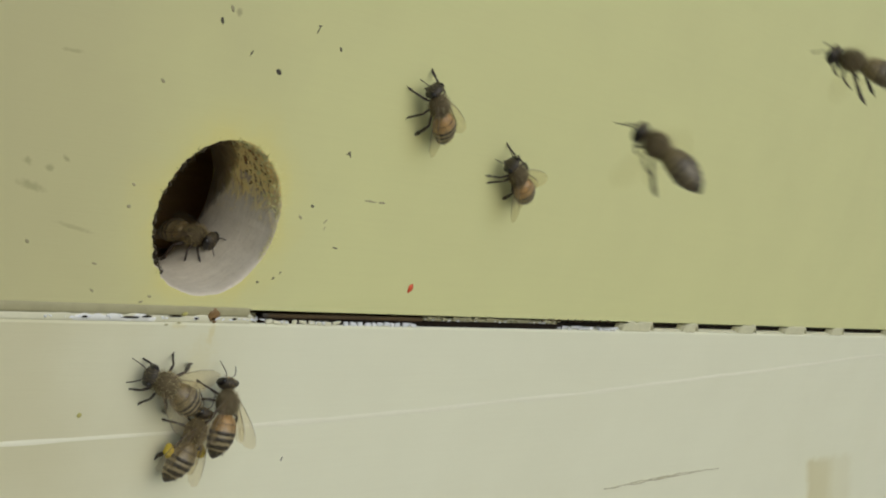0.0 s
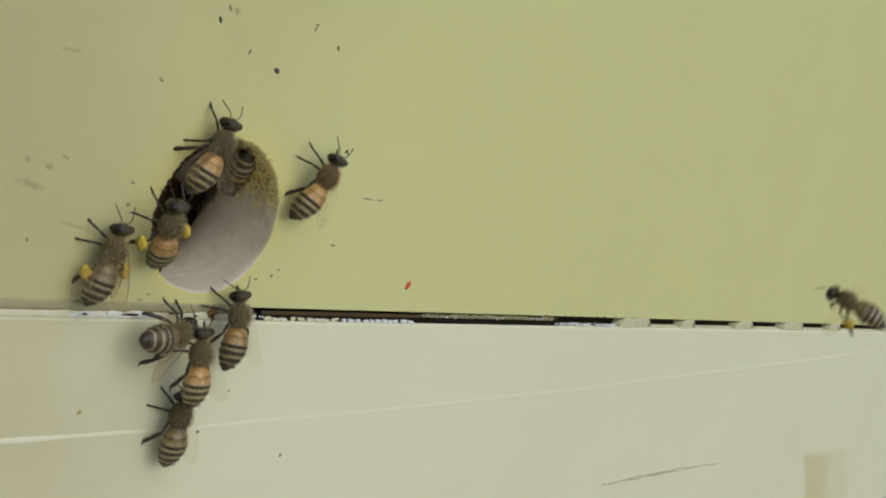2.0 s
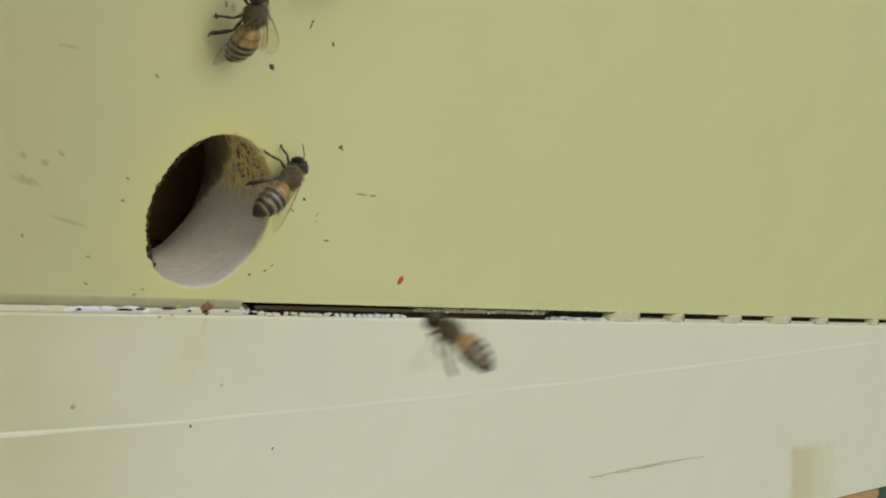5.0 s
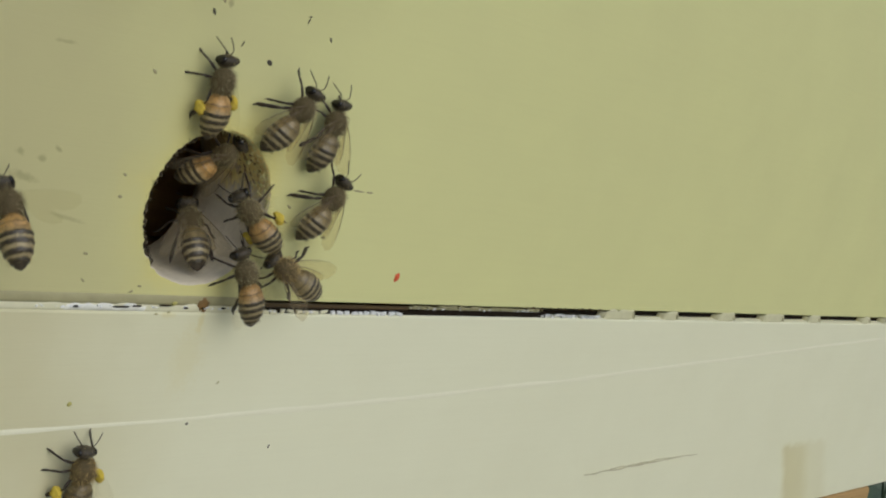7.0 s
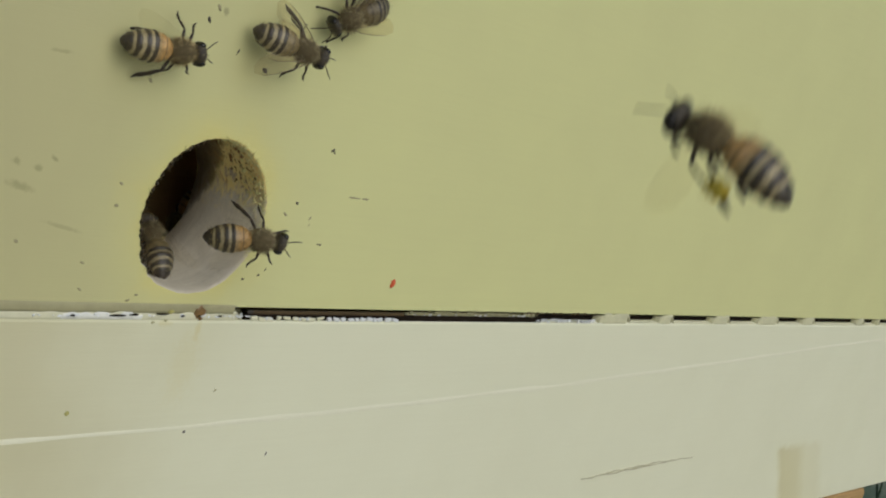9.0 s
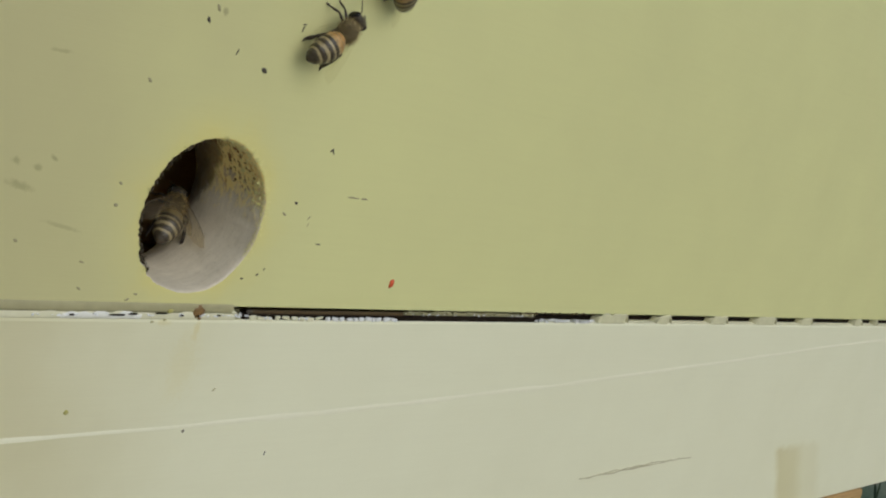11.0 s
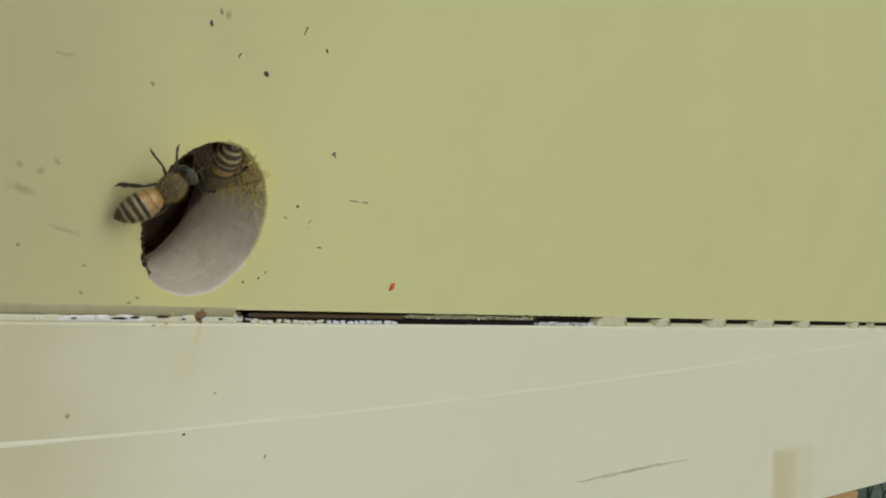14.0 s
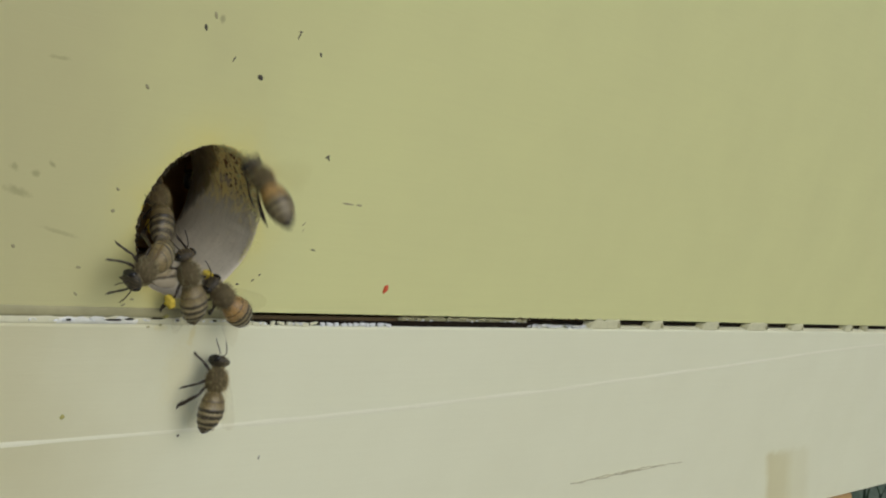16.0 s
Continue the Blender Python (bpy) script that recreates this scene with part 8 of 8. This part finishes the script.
    walk(bees[65], [(0, pose(0.1594, 0.0755, 0.4338, 0, -0, 116)), (13.8, pose(0.1594, 0.0755, 0.4338, 0, -0, 116)), (13.97, pose(0.1173, 0.0597, 0.4391, -13, -39, 82)), (14.13, pose(0.0751, 0.0439, 0.4443, 32, -73, 4)), (14.3, pose(0.0329, 0.0282, 0.4496, 97, -45, -93)), (14.5, pose(0.0186, 0.0121, 0.4574, 134, -57, -113)), (14.6, pose(0.0128, 0.0020, 0.4590, -135, -77, -134)), (14.65, pose(0.0106, 0.0005, 0.4591, 86, -61, 10)), (14.7, pose(0.0084, -0.0010, 0.4591, 82, -21, 21)), (14.75, pose(0.0080, 0.0008, 0.4585, -29, -69, 119)), (14.8, pose(0.0076, 0.0025, 0.4580, -89, -2, 164)), (14.9, pose(0.0097, 0.0059, 0.4579, -120, 8, 132)), (15, pose(0.0125, 0.0094, 0.4557, -112, 6, 113)), (15.5, pose(0.0119, 0.0092, 0.4579, -125, 7, 95)), (15.8, pose(0.0149, 0.0139, 0.4562, -113, 10, 102)), (16, pose(0.0245, 0.0239, 0.4519, -98, 9, 90))])
    stride(bees[65], 14.6, 14.8)
    walk(bees[66], [(0, pose(0.3475, -0.2530, 0.6223, -32, -14, 105)), (14.7, pose(0.0583, -0.1020, 0.4956, -32, -14, 105)), (14.8, pose(0.0220, -0.0831, 0.4797, -32, -15, 104)), (14.9, pose(-0.0137, -0.0534, 0.4592, -33, -20, 103)), (14.95, pose(-0.0073, -0.0278, 0.4481, -15, -59, 95)), (15, pose(-0.0010, -0.0022, 0.4370, 106, -74, -16)), (15.03, pose(-0.0010, -0.0028, 0.4365, 106, -74, -16)), (15.07, pose(-0.0008, -0.0126, 0.4275, -17, -52, 100)), (15.1, pose(-0.0006, -0.0223, 0.4185, -31, -5, 106)), (15.15, pose(-0.0025, -0.0115, 0.4120, -36, -49, 120)), (15.2, pose(-0.0045, -0.0008, 0.4055, -129, -78, -140)), (15.3, pose(-0.0027, 0.0000, 0.4060, -100, -75, -170)), (15.4, pose(0.0007, 0.0005, 0.4109, -90, -87, 180)), (15.5, pose(0.0023, -0.0004, 0.4152, 62, -71, 30)), (15.6, pose(0.0048, 0.0002, 0.4215, 17, -86, 73)), (15.7, pose(0.0028, -0.0010, 0.4303, -125, -74, -144)), (15.8, pose(0.0024, -0.0008, 0.4344, -119, -74, -150)), (15.9, pose(-0.0000, -0.0004, 0.4380, -106, -71, -163)), (16, pose(-0.0030, -0.0001, 0.4422, -74, -64, 162))])
    flap(bees[66], [(14.7, 15.13)], 0.06)
    stride(bees[66], 15.0, 16.0)
    walk(bees[67], [(0, pose(0.3147, -0.0120, 0.8166, -36, -43, 91)), (14.9, pose(0.1096, -0.0042, 0.5331, -36, -43, 91)), (15, pose(0.0971, -0.0038, 0.5159, -36, -43, 91)), (15.1, pose(0.0622, -0.0230, 0.4828, -35, -40, 93)), (15.2, pose(-0.0022, -0.0544, 0.4684, -32, -12, 105)), (15.3, pose(-0.0026, -0.0041, 0.4540, -32, -12, 105)), (15.4, pose(-0.0086, 0.0031, 0.4511, 22, -61, 115)), (15.5, pose(-0.0042, 0.0079, 0.4494, 38, -41, 85)), (15.8, pose(-0.0036, 0.0103, 0.4495, 54, -35, 69)), (16, pose(-0.0026, 0.0123, 0.4488, 40, -38, 73))])
    flap(bees[67], [(14.9, 15.33)], 0.2)
    walk(bees[68], [(0, pose(0.0501, 0.2584, 0.4338, 0, -0, 158)), (14.3, pose(0.0501, 0.2584, 0.4338, 0, -0, 158)), (14.55, pose(0.0373, 0.1436, 0.4378, 30, 17, -161)), (14.8, pose(0.0244, 0.0288, 0.4417, 64, 9, -117)), (15.1, pose(0.0052, 0.0084, 0.4390, 22, 41, -92)), (15.2, pose(-0.0003, 0.0023, 0.4364, -3, 42, -94)), (15.3, pose(-0.0071, -0.0009, 0.4369, 137, 60, 51)), (15.4, pose(-0.0077, -0.0010, 0.4362, 140, 63, 53)), (15.5, pose(-0.0073, -0.0003, 0.4394, 101, 47, 16)), (15.7, pose(-0.0079, -0.0006, 0.4389, 108, 53, 22)), (15.9, pose(-0.0113, -0.0009, 0.4424, 152, 62, 65)), (15.95, pose(-0.0135, -0.0019, 0.4426, -102, 63, 176)), (16, pose(-0.0157, -0.0028, 0.4429, -80, 22, -156))])
    stride(bees[68], 15.3, 16.0)
    walk(bees[69], [(0, pose(0.2535, -0.3176, 0.6980, -32, -14, 105)), (15.1, pose(0.0664, -0.1181, 0.4796, -32, -14, 105)), (15.2, pose(0.0550, -0.1060, 0.4663, -32, -14, 105)), (15.3, pose(0.0297, -0.0895, 0.4494, -32, -14, 104)), (15.4, pose(0.0510, -0.0040, 0.4002, -32, -16, 104)), (15.5, pose(0.0207, -0.0005, 0.4036, -66, -63, 153)), (15.6, pose(0.0174, -0.0006, 0.4098, -53, -69, 141)), (15.7, pose(0.0146, -0.0011, 0.4123, 7, -73, 83)), (15.8, pose(0.0101, -0.0011, 0.4177, -11, -72, 100)), (15.9, pose(0.0097, -0.0005, 0.4211, -13, -78, 103)), (16, pose(0.0087, -0.0006, 0.4241, 29, -76, 62))])
    flap(bees[69], [(15.1, 15.43)], 0.08)
    stride(bees[69], 15.5, 16.0)
    walk(bees[70], [(0, pose(0.3105, -0.3902, 0.3297, -34, -26, 101)), (15.3, pose(0.1185, -0.1059, 0.3988, -34, -26, 101)), (15.4, pose(0.0957, -0.0722, 0.4070, -34, -26, 101)), (15.5, pose(0.1095, -0.0320, 0.4060, -33, -25, 101)), (15.6, pose(0.0207, -0.0223, 0.4261, -34, -30, 99)), (15.7, pose(0.0001, -0.0298, 0.4373, -31, -9, 106)), (15.8, pose(0.0038, -0.0199, 0.4345, -31, -8, 106)), (15.9, pose(0.0054, -0.0029, 0.4393, -87, -36, 175)), (16, pose(0.0045, -0.0009, 0.4394, -87, -33, 175))])
    flap(bees[70], [(15.3, 15.83)], 0.02)
    walk(bees[71], [(0, pose(0.2793, -0.1034, 0.7310, -31, -8, 106)), (15.6, pose(0.0090, -0.0538, 0.5143, -31, -8, 106)), (15.7, pose(-0.0067, -0.0510, 0.5017, -31, -6, 106)), (15.8, pose(-0.0328, -0.0463, 0.4843, -31, -7, 106)), (15.9, pose(-0.0193, -0.0037, 0.4809, -35, -38, 94)), (16, pose(0.0066, -0.0037, 0.4569, -34, -30, 99))])
    flap(bees[71], [(15.6, 16.00)], 0.16)


motions()
